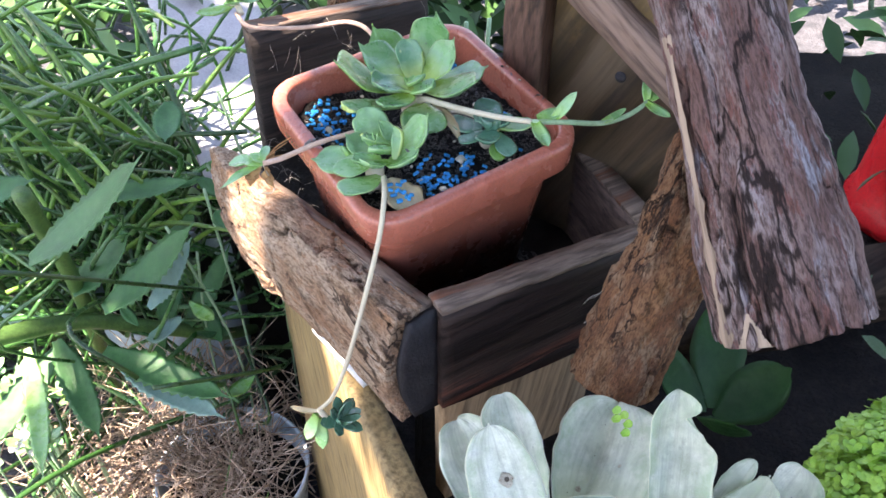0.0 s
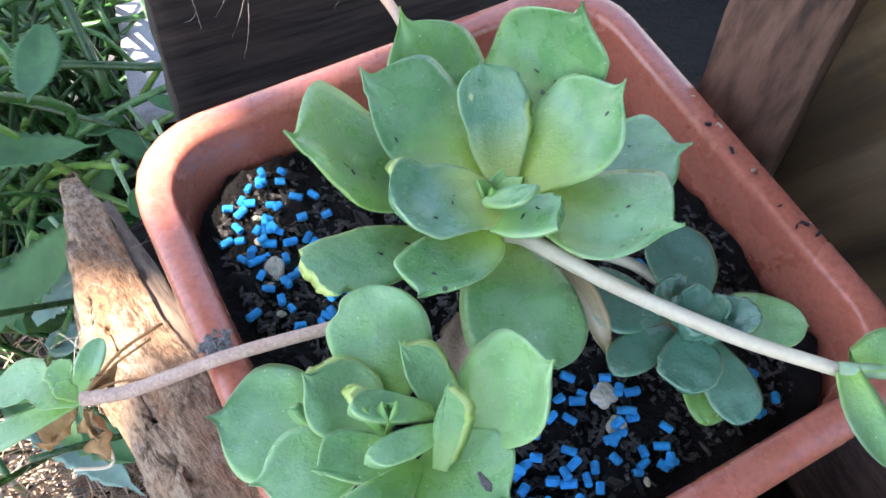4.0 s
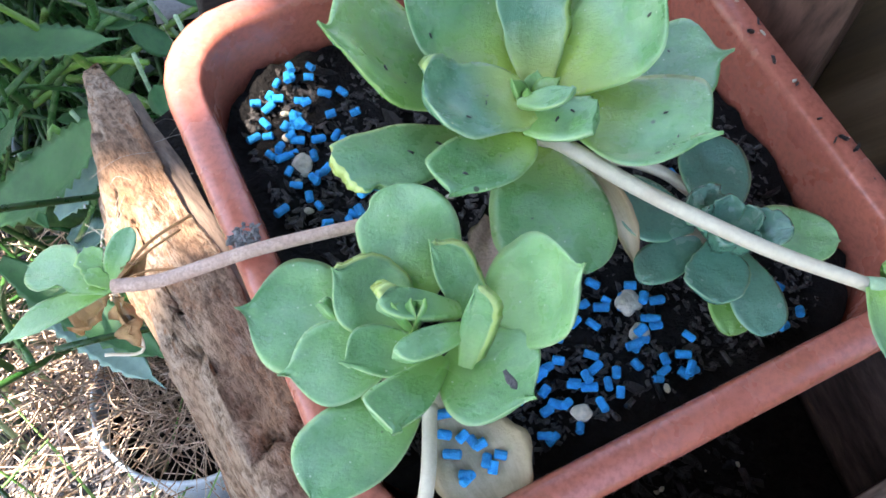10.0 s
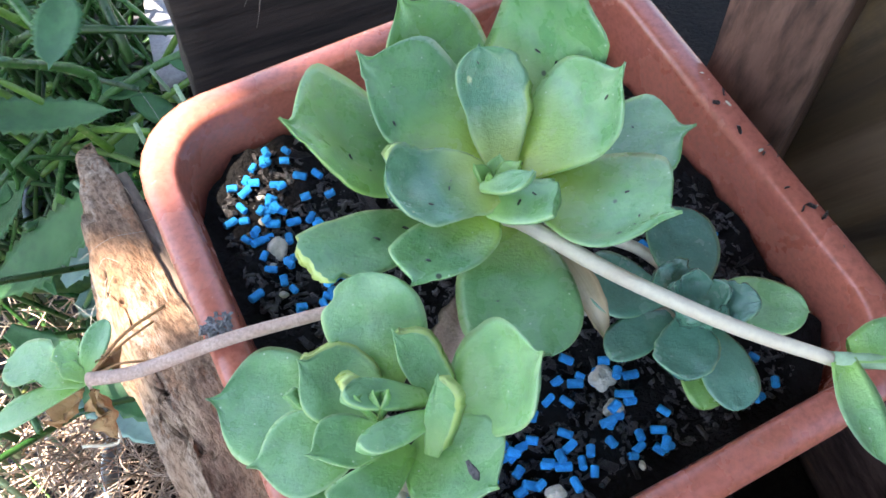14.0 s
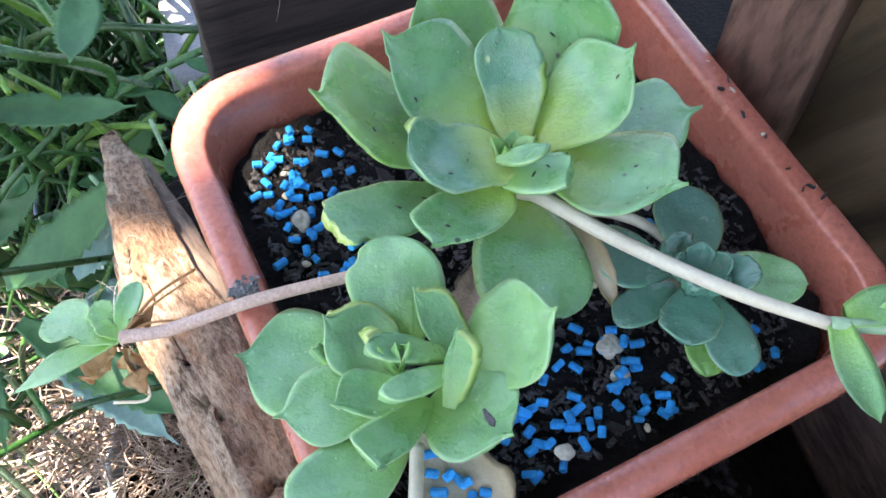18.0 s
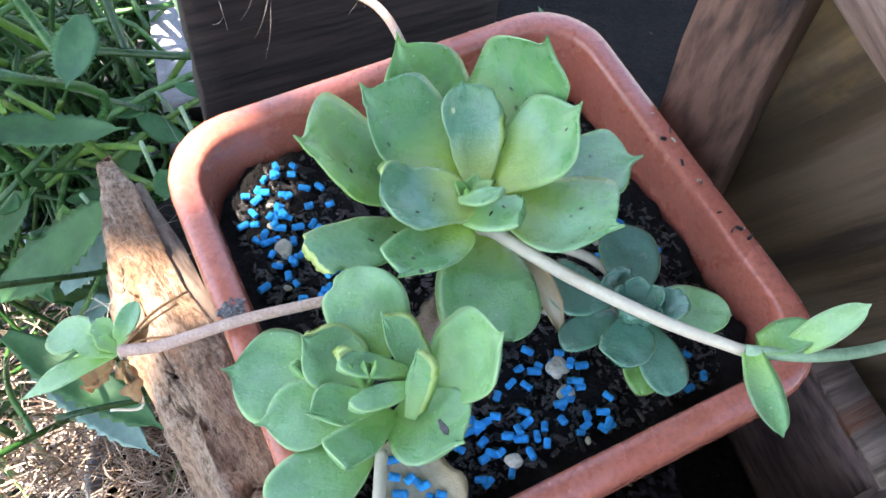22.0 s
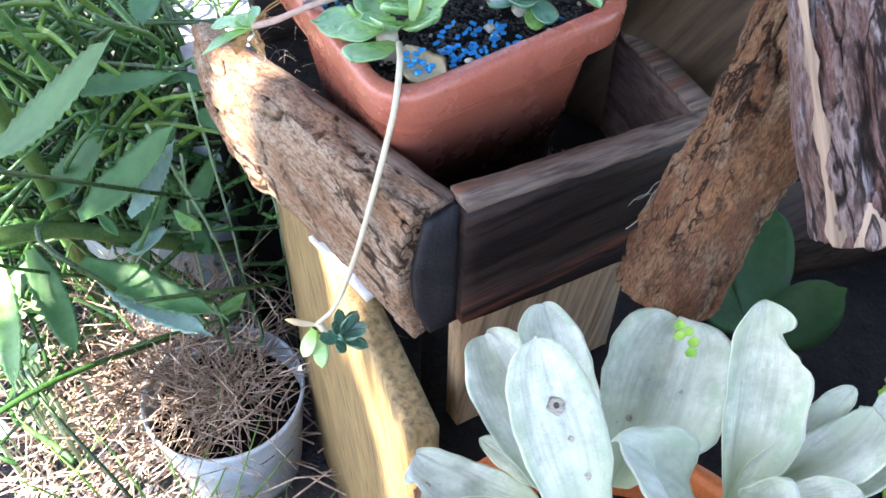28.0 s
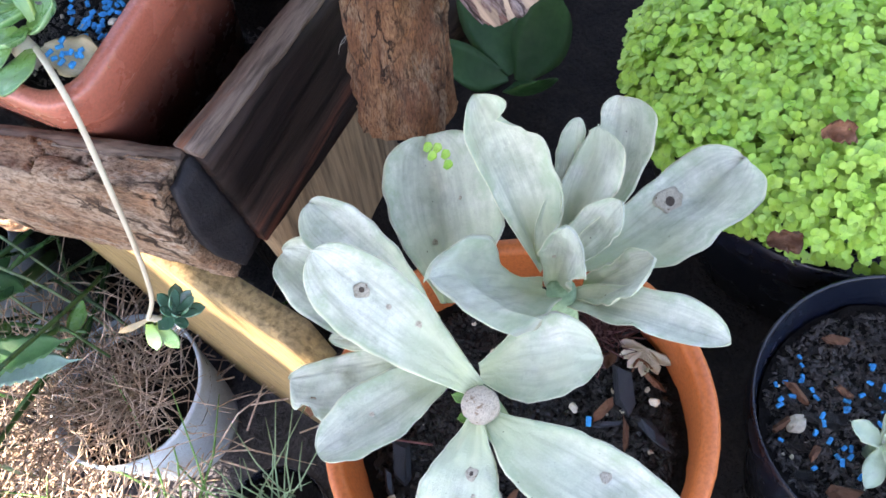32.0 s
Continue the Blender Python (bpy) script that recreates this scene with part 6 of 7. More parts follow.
# ---- black pots ----
def black_pot(centre, radius, height, label):
    k = radius
    prof = [(k * 0.72, -height), (k * 0.74, -height - 0.003), (k * 0.90, -0.030), (k * 0.91, -0.028), (k * 0.985, -0.026), (k, -0.023), (k, -0.003), (k * 0.992, -0.0004), (k * 0.978, 0.0), (k * 0.968, -0.002), (k * 0.962, -0.011), (k * 0.935, -0.0135), (k * 0.925, -0.016), (k * 0.90, -0.035), (k * 0.89, -0.042)]
    return two_part_pot(prof, centre, 3, M_BLACK, label)


BP = Vector((0.309, 0.190, 0.390))
MC = BP + Vector((-0.006, 0.012, 0.002))
black_pot(BP, 0.120, 0.135, "wide black plastic pot overflowing with tiny green leaves")
mat_plant = thing("creeping_plant", BP + Vector((0, 0, 0.0)), "dense lime-green mat of tiny round leaves spilling over the pot", "ground cover")
# a dark filling dome; the shade between the leaves is put into its colour
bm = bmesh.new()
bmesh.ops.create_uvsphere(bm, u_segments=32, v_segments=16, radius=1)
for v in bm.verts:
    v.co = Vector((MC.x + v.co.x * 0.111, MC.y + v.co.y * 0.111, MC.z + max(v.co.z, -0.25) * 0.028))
part("leaf_core", bm, M_DARKLEAF, mat_plant, "dark solid core inside the mat, coloured as the shade between leaves")


def mat_leaves(seed, count):
    """Tiny round cupped leaves in pairs, tilted every way, over a low dome."""
    rnd = random.Random(seed)
    bm = bmesh.new()
    uv = bm.loops.layers.uv.new("UVMap")
    for k in range(count):
        a, r = rnd.uniform(0, 6.283), math.sqrt(rnd.random())
        lump = 0.008 * noise.noise(Vector((math.cos(a) * r * 3, math.sin(a) * r * 3, 5)))
        h = math.sqrt(max(0, 1 - r * r)) * 0.042 + lump + rnd.uniform(-0.013, 0.006)
        c = Vector((MC.x + 0.117 * r * math.cos(a), MC.y + 0.117 * r * math.sin(a), MC.z + h + 0.001))
        out = Vector((math.cos(a) * r, math.sin(a) * r, 1.1)).normalized()
        n = (out + Vector((rnd.uniform(-1, 1), rnd.uniform(-1, 1), rnd.uniform(-0.2, 0.5))) * 0.7).normalized()
        s = n.orthogonal().normalized()
        s = Matrix.Rotation(rnd.uniform(0, 6.28), 3, n) @ s
        t = n.cross(s)
        for leafno in range(rnd.choice((3, 4, 4))):
            b = leafno * 1.57 + rnd.uniform(-0.2, 0.2)
            d = s * math.cos(b) + t * math.sin(b)
            e = n.cross(d)
            size = rnd.uniform(0.0015, 0.0023)
            n = (n + Vector((rnd.uniform(-1, 1), rnd.uniform(-1, 1), rnd.uniform(0, 0.6))) * 0.22).normalized()
            e = n.cross(d).normalized()
            mid = c + d * size * 1.05 + n * rnd.uniform(0.0, 0.001)
            cv = bm.verts.new(mid + n * 0.0002 - n * size * 0.18)
            ring = [bm.verts.new(mid + (d * math.cos(q) + e * math.sin(q)) * size + n * size * 0.12 * math.cos(2 * q)) for q in [j * 2 * math.pi / 10 for j in range(10)]]
            for j in range(10):
                fa = bm.faces.new((cv, ring[j], ring[(j + 1) % 10]))
                for lo, w in zip(fa.loops, ((0.6, 0.5), (0.8, 0.93), (0.8, 0.93))):
                    lo[uv].uv = w
    return bm


tagged(part("tiny_leaf", mat_leaves(3, 9000), M_TEAR, mat_plant), kind="stuff")
for k, (x, y, z) in enumerate(((0.2395, 0.160, 0.434), (0.1925, 0.139, 0.418))):
    tagged(part("dead_leaf", leaf((x - 0.006, y + 0.003, z + 0.001), (x + 0.008, y - 0.003, z + 0.003), 0.011, cup=1.4, rag=0.6, crimp=0.6, twist=0.8, thick=0.0008, nv=14, nu=8, seed=k), M_BROWN), "curled brown dead leaf on the green mat", "dead leaf", "dead leaves on the mat")

SP = Vector((0.186, 0.056, 0.402))
black_pot(SP, 0.062, 0.14, "small black plastic pot with dark soil")
tagged(part("potting_soil", soil_disc("soil", SP + Vector((0, 0, -0.022)), 0.0555, 0), M_SOIL), "dark soil in the small black pot", "soil", kind="stuff")


def in_small(x, y):
    return (x - SP.x) ** 2 + (y - SP.y) ** 2 < 0.052 ** 2


def soil_s(x, y):
    return loose(x, y, SP.z - 0.022)


litter(in_small, soil_s, (0.13, 0.245, 0.0, 0.11), 73, 4200, (0.0004, 0.0019), "soil_crumbs", "fine dark crumbs on the soil of the small pot")
crumbs(in_small, soil_s, (0.13, 0.245, 0.0, 0.11), 41, 90, (0.0022, 0.006), "crumbs in the small black pot", 0.15)
pellets((0.170, 0.072), (0.030, 0.030), 46, soil_s, 15, in_small, "blue pellets in the small black pot")
for k, (a, r, size) in enumerate(((0.6, 0.038, 0.0050), (2.2, 0.040, 0.0066), (2.9, 0.037, 0.0048), (1.4, 0.042, 0.0060), (3.4, 0.040, 0.0070), (1.9, 0.022, 0.0045), (2.55, 0.047, 0.0052), (4.1, 0.040, 0.0060), (3.8, 0.024, 0.0040))):
    drop(chip_mesh("chip", 90 + k), M_BROWN, (SP.x + r * math.cos(a), SP.y + r * math.sin(a), SP.z - 0.0190), "bark_chip", "reddish-brown bark chunk on the soil", "bark chip", "chunks in the small pot", size, False, random.Random(k))
drop(stone_mesh("shell", 0.005, 6, 0.6), M_STONE, (0.152, 0.079, (SP.z - 0.0205) + 0.002), "shell", "cream snail shell on the soil", "shell", "", 1.0, False, random.Random(6))
sprout = thing("succulent", (0.170, 0.052, SP.z - 0.02), "young pale green succulent cutting in dark soil", "succulent")
SH = Vector((0.170, 0.050, 0.396))
part("stem", tube([(0.170, 0.052, 0.378), SH], 0.004, 10), M_GREENSTALK, sprout)
for k, (t, w) in enumerate((((0.150, 0.042, 0.396), 0.010), ((0.164, 0.066, 0.402), 0.009), ((0.200, 0.060, 0.410), 0.017), ((0.196, 0.038, 0.408), 0.016), ((0.163, 0.030, 0.400), 0.011), ((0.176, 0.054, 0.410), 0.008), ((0.168, 0.047, 0.406), 0.006))):
    part("leaf", leaf(SH, t, w, sag=0.05, cup=0.35, wave=0.05, seed=k, nv=16, nu=8, crimp=0.15, tipped=0.9, mucro=0.05), M_SPROUT, sprout)

# ---- white pot with dead grass ----
WP = Vector((-0.258, 0.582, -0.085))
wp = [(0.070, -0.160), (0.072, -0.163)]
for k in range(14):
    z = -0.150 + 0.0095 * k
    wp += [(0.0735 + 0.0011 * k, z), (0.0755 + 0.0011 * k, z + 0.0048)]
wp += [(0.0905, -0.012), (0.093, -0.008), (0.0935, -0.002), (0.092, 0.0), (0.0895, -0.001), (0.0885, -0.008), (0.0865, -0.045), (0.086, -0.050)]
two_part_pot(wp, WP, 29, M_WHITE, "ribbed whitish plastic pot with dead grass inside", "ribbed_pot")
tagged(part("potting_soil", soil_disc("soil", WP + Vector((0, 0, -0.040)), 0.0875, 0), M_SOIL), "dark soil in the white pot", "soil", kind="stuff")


def straws(name, centre, spread, count, seed, rise, length, mat, label, category, rad=0.0009):
    rnd = random.Random(seed)
    bm = bmesh.new()
    for k in range(count):
        a = Vector(centre) + Vector((rnd.gauss(0, spread[0]), rnd.gauss(0, spread[1]), rnd.uniform(0, spread[2])))
        d = Vector((rnd.uniform(-1, 1), rnd.uniform(-1, 1), rnd.uniform(*rise))).normalized() * rnd.uniform(*length)
        mid = a + d * 0.5 + Vector((rnd.uniform(-1, 1), rnd.uniform(-1, 1), rnd.uniform(0, 1))) * 0.012
        tube([a, mid, a + d], [rad, rad * 0.9, rad * 0.35], 4, bm=bm)
    return tagged(part(name, bm, mat), label, category, kind="stuff")


straws("root_tangle", (0.1060, 0.1565, 0.401), (0.0036, 0.0036, 0.006), 150, 16, (-0.3, 0.5), (0.004, 0.010), M_ROOT, "dry reddish roots at the foot of the side head", "roots", 0.0004)
straws("dead_grass", WP + Vector((-0.01, 0.0, -0.03)), (0.035, 0.035, 0.03), 330, 5, (0.0, 1.0), (0.05, 0.13), M_STRAW, "tangle of dry brown grass stems in the white pot", "dead grass", 0.0008)
straws("dead_grass", WP + Vector((-0.075, 0.02, 0.0)), (0.035, 0.05, 0.03), 150, 15, (-0.1, 0.6), (0.05, 0.14), M_STRAW, "dry brown stems leaning over the white pot", "dead grass", 0.0008)
straws("straw_litter", (-0.40, 0.60, -0.235), (0.12, 0.14, 0.10), 700, 6, (-0.15, 0.25), (0.05, 0.16), M_STRAW, "pale straw litter heaped beside the white pot", "straw", 0.0013)
straws("twig", (-0.34, 0.66, -0.06), (0.07, 0.05, 0.08), 130, 8, (0.0, 0.9), (0.05, 0.12), M_STRAW, "branching dry brown twigs above the litter", "twigs", 0.0007)
straws("grass", (-0.37, 0.42, -0.22), (0.07, 0.06, 0.05), 45, 7, (0.5, 1.6), (0.08, 0.24), M_GRASS, "bright grass blades in front of the litter", "grass", 0.0016)

DP = Vector((-0.185, 0.36, -0.125))
black_pot(DP, 0.060, 0.115, "small black nursery pot on the ground")
tagged(part("potting_soil", soil_disc("soil", DP + Vector((0, 0, -0.02)), 0.054, 0), M_SOIL), "dark soil in the nursery pot", "soil", kind="stuff")
straws("grey_shrub", DP + Vector((-0.01, 0.01, -0.01)), (0.02, 0.02, 0.01), 60, 9, (0.2, 1.2), (0.05, 0.13), M_GREENSTALK, "thin grey-green sprigs in the nursery pot", "shrub", 0.0011)

# ---- plants behind on the ground ----
HP = Vector((-0.378, 0.825, 0.0))
two_part_pot([(r * 1.12, z * 1.53) for r, z in wp], HP, 29, M_WHITE, "whitish plastic pot behind the straw", "ribbed_pot")
tagged(part("potting_soil", soil_disc("soil", HP + Vector((0, 0, -0.035)), 0.098, 0), M_SOIL), "dark soil in the rear white pot", "soil", kind="stuff")

kal = thing("toothed_plant", (-0.44, 0.72, -0.25), "tall succulent shrub with dark toothed leaves on thick green stems", "succulent shrub")
p = curve([(-0.52, 0.50, 0.20), (-0.40, 0.60, 0.155), (-0.33, 0.645, 0.10), (-0.268, 0.68, 0.05), (-0.26, 0.78, -0.05)], 8)
part("stem", tube(p, [0.010 - 0.003 * k / len(p) for k in range(len(p))], 12, True, 0.0008, 60), M_KALSTEM, kal)
p = curve([(-0.46, 0.74, -0.25), (-0.42, 0.68, 0.0), (-0.37, 0.60, 0.22), (-0.36, 0.56, 0.36)], 8)
part("stem", tube(p, 0.008, 12, True, 0.0008, 60), M_KALSTEM, kal)
TOOTH = dict(thick=0.0030, neck=0.35, wide=0.40, mucro=0.10, teeth=0.17, nv=26, nu=8, cup=0.25, sag=0.05)
for k, (b, t, w, mat) in enumerate((
        ((-0.336, 0.575, 0.20), (-0.237, 0.614, 0.282), 0.040, M_SERRATE),
        ((-0.345, 0.512, 0.325), (-0.226, 0.523, 0.427), 0.040, M_SERRATE),
        ((-0.354, 0.580, 0.135), (-0.208, 0.519, 0.129), 0.034, M_SERRATE),
        ((-0.345, 0.575, 0.125), (-0.215, 0.505, 0.115), 0.030, M_BLUEGREEN),
        ((-0.375, 0.599, 0.20), (-0.313, 0.637, 0.25), 0.036, M_SERRATE),
        ((-0.302, 0.598, 0.18), (-0.250, 0.631, 0.25), 0.026, M_BLUEGREEN),
        ((-0.43, 0.57, 0.34), (-0.361, 0.592, 0.35), 0.032, M_SERRATE),
        ((-0.36, 0.66, 0.28), (-0.241, 0.656, 0.30), 0.026, M_SERRATE),
        ((-0.253, 0.663, 0.385), (-0.246, 0.612, 0.375), 0.026, M_SERRATE),
        ((-0.42, 0.560, 0.16), (-0.36, 0.42, 0.14), 0.022, M_LEAFY),
        ((-0.40, 0.58, 0.14), (-0.47, 0.45, 0.10), 0.034, M_SERRATE),
        ((-0.40, 0.58, 0.15), (-0.34, 0.49, 0.10), 0.030, M_SERRATE),
        ((-0.33, 0.63, 0.10), (-0.27, 0.60, 0.16), 0.028, M_BLUEGREEN),
        ((-0.30, 0.66, 0.08), (-0.24, 0.71, 0.17), 0.030, M_SERRATE),
        ((-0.32, 0.65, 0.09), (-0.31, 0.73, 0.16), 0.030, M_SERRATE),
        ((-0.36, 0.70, 0.10), (-0.28, 0.76, 0.20), 0.034, M_SERRATE))):
    part("leaf", leaf(b, t, w, seed=k, **TOOTH), mat, kal)

pencil = thing("pencil_cactus", (-0.46, 0.86, -0.25), "dense tangle of thin bright green pencil-like stems", "cactus")
rnd = random.Random(17)
for k in range(360):
    a = Vector((-0.46 + rnd.gauss(0, 0.11), 0.86 + rnd.gauss(0, 0.10), rnd.uniform(-0.25, 0.18)))
    d = Vector((rnd.uniform(-0.7, 0.8), rnd.uniform(-0.9, 0.5), rnd.uniform(0.3, 1.2))).normalized() * rnd.uniform(0.12, 0.34)
    b = a + d
    e = b + Vector((rnd.uniform(-0.12, 0.16), rnd.uniform(-0.14, 0.08), rnd.uniform(-0.07, 0.10)))
    r = rnd.uniform(0.0016, 0.0033)
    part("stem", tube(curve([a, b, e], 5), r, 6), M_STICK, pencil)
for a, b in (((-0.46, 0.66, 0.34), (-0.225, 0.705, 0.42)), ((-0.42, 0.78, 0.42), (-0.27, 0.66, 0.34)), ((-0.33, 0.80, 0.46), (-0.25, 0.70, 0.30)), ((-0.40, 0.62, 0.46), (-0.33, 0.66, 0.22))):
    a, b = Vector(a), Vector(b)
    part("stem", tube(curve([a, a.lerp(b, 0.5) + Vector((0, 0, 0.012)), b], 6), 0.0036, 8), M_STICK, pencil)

# stems coloured as if the sun struck them, among the darker ones
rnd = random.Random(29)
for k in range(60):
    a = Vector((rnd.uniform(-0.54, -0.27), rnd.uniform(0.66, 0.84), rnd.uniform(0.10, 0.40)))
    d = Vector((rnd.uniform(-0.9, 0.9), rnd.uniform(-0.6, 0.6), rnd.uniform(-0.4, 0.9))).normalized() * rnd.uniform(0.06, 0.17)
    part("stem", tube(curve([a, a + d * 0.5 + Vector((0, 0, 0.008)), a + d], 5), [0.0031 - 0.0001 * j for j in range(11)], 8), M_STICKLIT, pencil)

rnd = random.Random(23)
herb = thing("leafy_herb", (-0.24, 0.74, -0.25), "low green herb with small glossy oval leaves beside the box", "herb")
for k in range(26):
    b = Vector((rnd.uniform(-0.36, -0.19), rnd.uniform(0.60, 0.74), rnd.uniform(0.0, 0.30)))
    t = b + Vector((rnd.uniform(-1, 1), rnd.uniform(-1, 0.6), rnd.uniform(-0.2, 0.5))).normalized() * rnd.uniform(0.025, 0.05)
    part("leaf", leaf(b, t, rnd.uniform(0.012, 0.022), nv=8, nu=4, thick=0.0008, wide=0.5, neck=0.15, seed=k), (M_SERRATE, M_SERRATE, M_LEAFY)[k % 3], herb)
for k in range(9):
    b = Vector((rnd.uniform(-0.30, -0.18), rnd.uniform(0.66, 0.80), -0.25))
    part("stem", tube(curve([b, b + Vector((0.01, -0.02, 0.3)), b + Vector((rnd.uniform(-0.05, 0.05), -0.05, rnd.uniform(0.45, 0.62)))], 6), 0.0016, 6), M_GREENSTALK, herb)

low = thing("small_succulents", (-0.50, 0.60, -0.25), "pale grey-green small rosettes among the litter", "succulent")
rnd = random.Random(33)
for k in range(9):
    c = Vector((rnd.uniform(-0.56, -0.42), rnd.uniform(0.50, 0.68), rnd.uniform(-0.02, 0.06)))
    part("stem", tube([(c.x, c.y, -0.25), c], 0.003, 6), M_GREENSTALK, low)
    for j in range(7):
        a = j * 2.4
        part("leaf", leaf(c, c + Vector((0.022 * math.cos(a), 0.022 * math.sin(a), 0.006 + 0.001 * j)), 0.012, nv=7, nu=4, thick=0.002), M_LEAFB, low)

white_flowers = thing("flowering_weed", (-0.475, 0.545, -0.25), "low weed with tiny white flowers among the litter", "flower")
rnd = random.Random(91)
for k in range(7):
    c = Vector((-0.475 + rnd.uniform(-0.02, 0.02), 0.545 + rnd.uniform(-0.03, 0.03), rnd.uniform(-0.02, 0.03)))
    part("stem", tube([(c.x, c.y, -0.25), c], 0.0012, 5), M_GREENSTALK, white_flowers)
    for j in range(5):
        a = j * 1.257 + k
        part("petal", leaf(c, c + Vector((0.007 * math.cos(a), 0.007 * math.sin(a), 0.002)), 0.006, nv=6, nu=4, thick=0.0006, neck=0.5), M_PETAL, white_flowers)

# ---- boards, post and plants behind the box ----
tagged(part("white_board", plank((-0.275, 0.77, 0.200), (-0.215, 0.53, 0), (0.53, 0.215, 0), (0, 0, 1), (0.58, 0.155, 0.018), (24, 8, 1), 0.002, 20), M_PLANK), "pale painted plank lying behind the box", "plank")
tagged(part("white_board", plank((-0.20, 1.20, -0.10), (1, 0.1, 0), (-0.1, 1, 0.25), (0, 0, 1), (0.55, 0.22, 0.02), (12, 6, 1), 0.003, 20), M_WHITEWOOD), "broken white board in the sun behind the box", "plank")
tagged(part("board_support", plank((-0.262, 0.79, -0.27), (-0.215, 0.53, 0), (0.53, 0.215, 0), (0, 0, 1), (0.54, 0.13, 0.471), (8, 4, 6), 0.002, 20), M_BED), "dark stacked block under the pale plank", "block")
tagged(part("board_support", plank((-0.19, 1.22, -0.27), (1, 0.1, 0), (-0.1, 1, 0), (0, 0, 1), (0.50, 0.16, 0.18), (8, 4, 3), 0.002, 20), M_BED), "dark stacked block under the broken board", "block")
tagged(part("bark_post", relief(tube([(-0.095, 0.92, -0.27 + 1.1 * k / 200) for k in range(201)], 0.040, 60, True, 0.004, 40), 45, 0.005, (0, 0, 1), 0.35, -0.05, 0.25), M_LOG), "upright post with rough brown bark behind the box", "post")
rear = thing("broad_leaf_plant", (0.03, 0.98, -0.25), "dark green broad-leaved plant behind the box", "plant")
rnd = random.Random(41)
for k in range(26):
    b = Vector((0.03 + rnd.gauss(0, 0.07), 0.98 + rnd.gauss(0, 0.06), rnd.uniform(0.0, 0.28)))
    t = b + Vector((rnd.uniform(-1, 1), rnd.uniform(-1, 0.6), rnd.uniform(0, 0.8))).normalized() * rnd.uniform(0.07, 0.14)
    part("leaf", leaf(b, t, rnd.uniform(0.03, 0.05), nv=10, nu=4, thick=0.001, wide=0.45, neck=0.15, curl=-0.2, seed=k), (M_DARKLEAF, M_SERRATE)[k % 2], rear)
for k in range(7):
    part("stem", tube(curve([(0.03 + 0.012 * (k - 3), 0.98, -0.25), (0.03 + 0.02 * (k - 3), 0.98, 0.05), (0.03 + 0.03 * (k - 3), 0.96 + 0.01 * k, 0.30)], 6), 0.003, 6), M_GREENSTALK, rear)

def thicket(name, centre, spread, count, seed, mats, label, category, sizes=(0.05, 0.11), low=-0.25):
    """A shrub of many leaves on thin stems, one mesh for the leaves."""
    rnd = random.Random(seed)
    root = thing(name, (centre[0], centre[1], low), label, category)
    for m, mat in enumerate(mats):
        verts, faces = [], []
        for k in range(count // len(mats)):
            c = Vector(centre) + Vector((rnd.gauss(0, spread[0]), rnd.gauss(0, spread[1]), rnd.gauss(0, spread[2])))
            if c.z < low:
                continue
            q = Euler((rnd.uniform(-0.9, 0.9), rnd.uniform(-0.9, 0.9), rnd.uniform(0, 6.28))).to_matrix()
            s = rnd.uniform(*sizes) / 2
            i = len(verts)
            verts += [c + q @ Vector(p) * s for p in ((-1, 0, 0), (-0.45, 0.36, 0.10), (0.2, 0.40, 0.12), (0.75, 0.2, 0.02), (1.1, 0, -0.15), (0.75, -0.2, 0.02), (0.2, -0.40, 0.12), (-0.45, -0.36, 0.10), (-0.4, 0, 0), (0.2, 0, 0.02), (0.75, 0, -0.04))]
            faces += [tuple(i + j for j in f) for f in ((0, 8, 1), (1, 8, 9, 2), (2, 9, 10, 3), (3, 10, 4), (0, 7, 8), (7, 6, 9, 8), (6, 5, 10, 9), (5, 4, 10))]
        tagged(hang("foliage", mesh_of("foliage", verts, faces), mat, root), kind="stuff")
    for k in range(10):
        b = Vector((centre[0] + rnd.gauss(0, spread[0] * 0.6), centre[1] + rnd.gauss(0, spread[1] * 0.6), low - 0.02))
        part("stem", tube(curve([b, b + Vector((0.01, -0.02, (centre[2] - low) * 0.6)), b + Vector((rnd.uniform(-0.08, 0.08), rnd.uniform(-0.05, 0.05), (centre[2] - low) * 1.2))], 6), 0.003, 6), M_GREENSTALK, root)
    return root


thicket("rear_shrub", (-0.75, 1.35, -0.05), (0.30, 0.22, 0.12), 600, 61, (M_DARKLEAF, M_SERRATE), "dense dark green shrub behind the pencil cactus", "shrub")
thicket("rear_shrub", (0.10, 1.45, 0.0), (0.22, 0.18, 0.14), 380, 62, (M_DARKLEAF, M_SERRATE), "green leafy shrub behind the white boards", "shrub")
thicket("rear_shrub", (-0.30, 1.70, 0.0), (0.40, 0.20, 0.15), 450, 63, (M_DARKLEAF, M_SERRATE), "dark green shrub at the back", "shrub")
thicket("rear_hedge", (-0.95, 2.10, 0.10), (0.45, 0.16, 0.22), 900, 66, (M_DARKLEAF, M_SERRATE), "dark leafy hedge at the end of the garden", "hedge")
thicket("rear_hedge", (0.35, 2.20, 0.10), (0.45, 0.16, 0.22), 800, 67, (M_DARKLEAF, M_SERRATE), "dark leafy hedge behind the boards", "hedge")
thicket("side_shrub", (-0.88, 0.95, -0.12), (0.14, 0.20, 0.08), 500, 64, (M_SERRATE, M_DARKLEAF, M_BLUEGREEN), "low dark shrub under the toothed plant", "shrub")
thicket("bed_shrub", (0.75, 0.75, 0.30), (0.20, 0.20, 0.06), 300, 65, (M_DARKLEAF,), "low dark plant on the shaded bed", "shrub", (0.03, 0.06), 0.24)

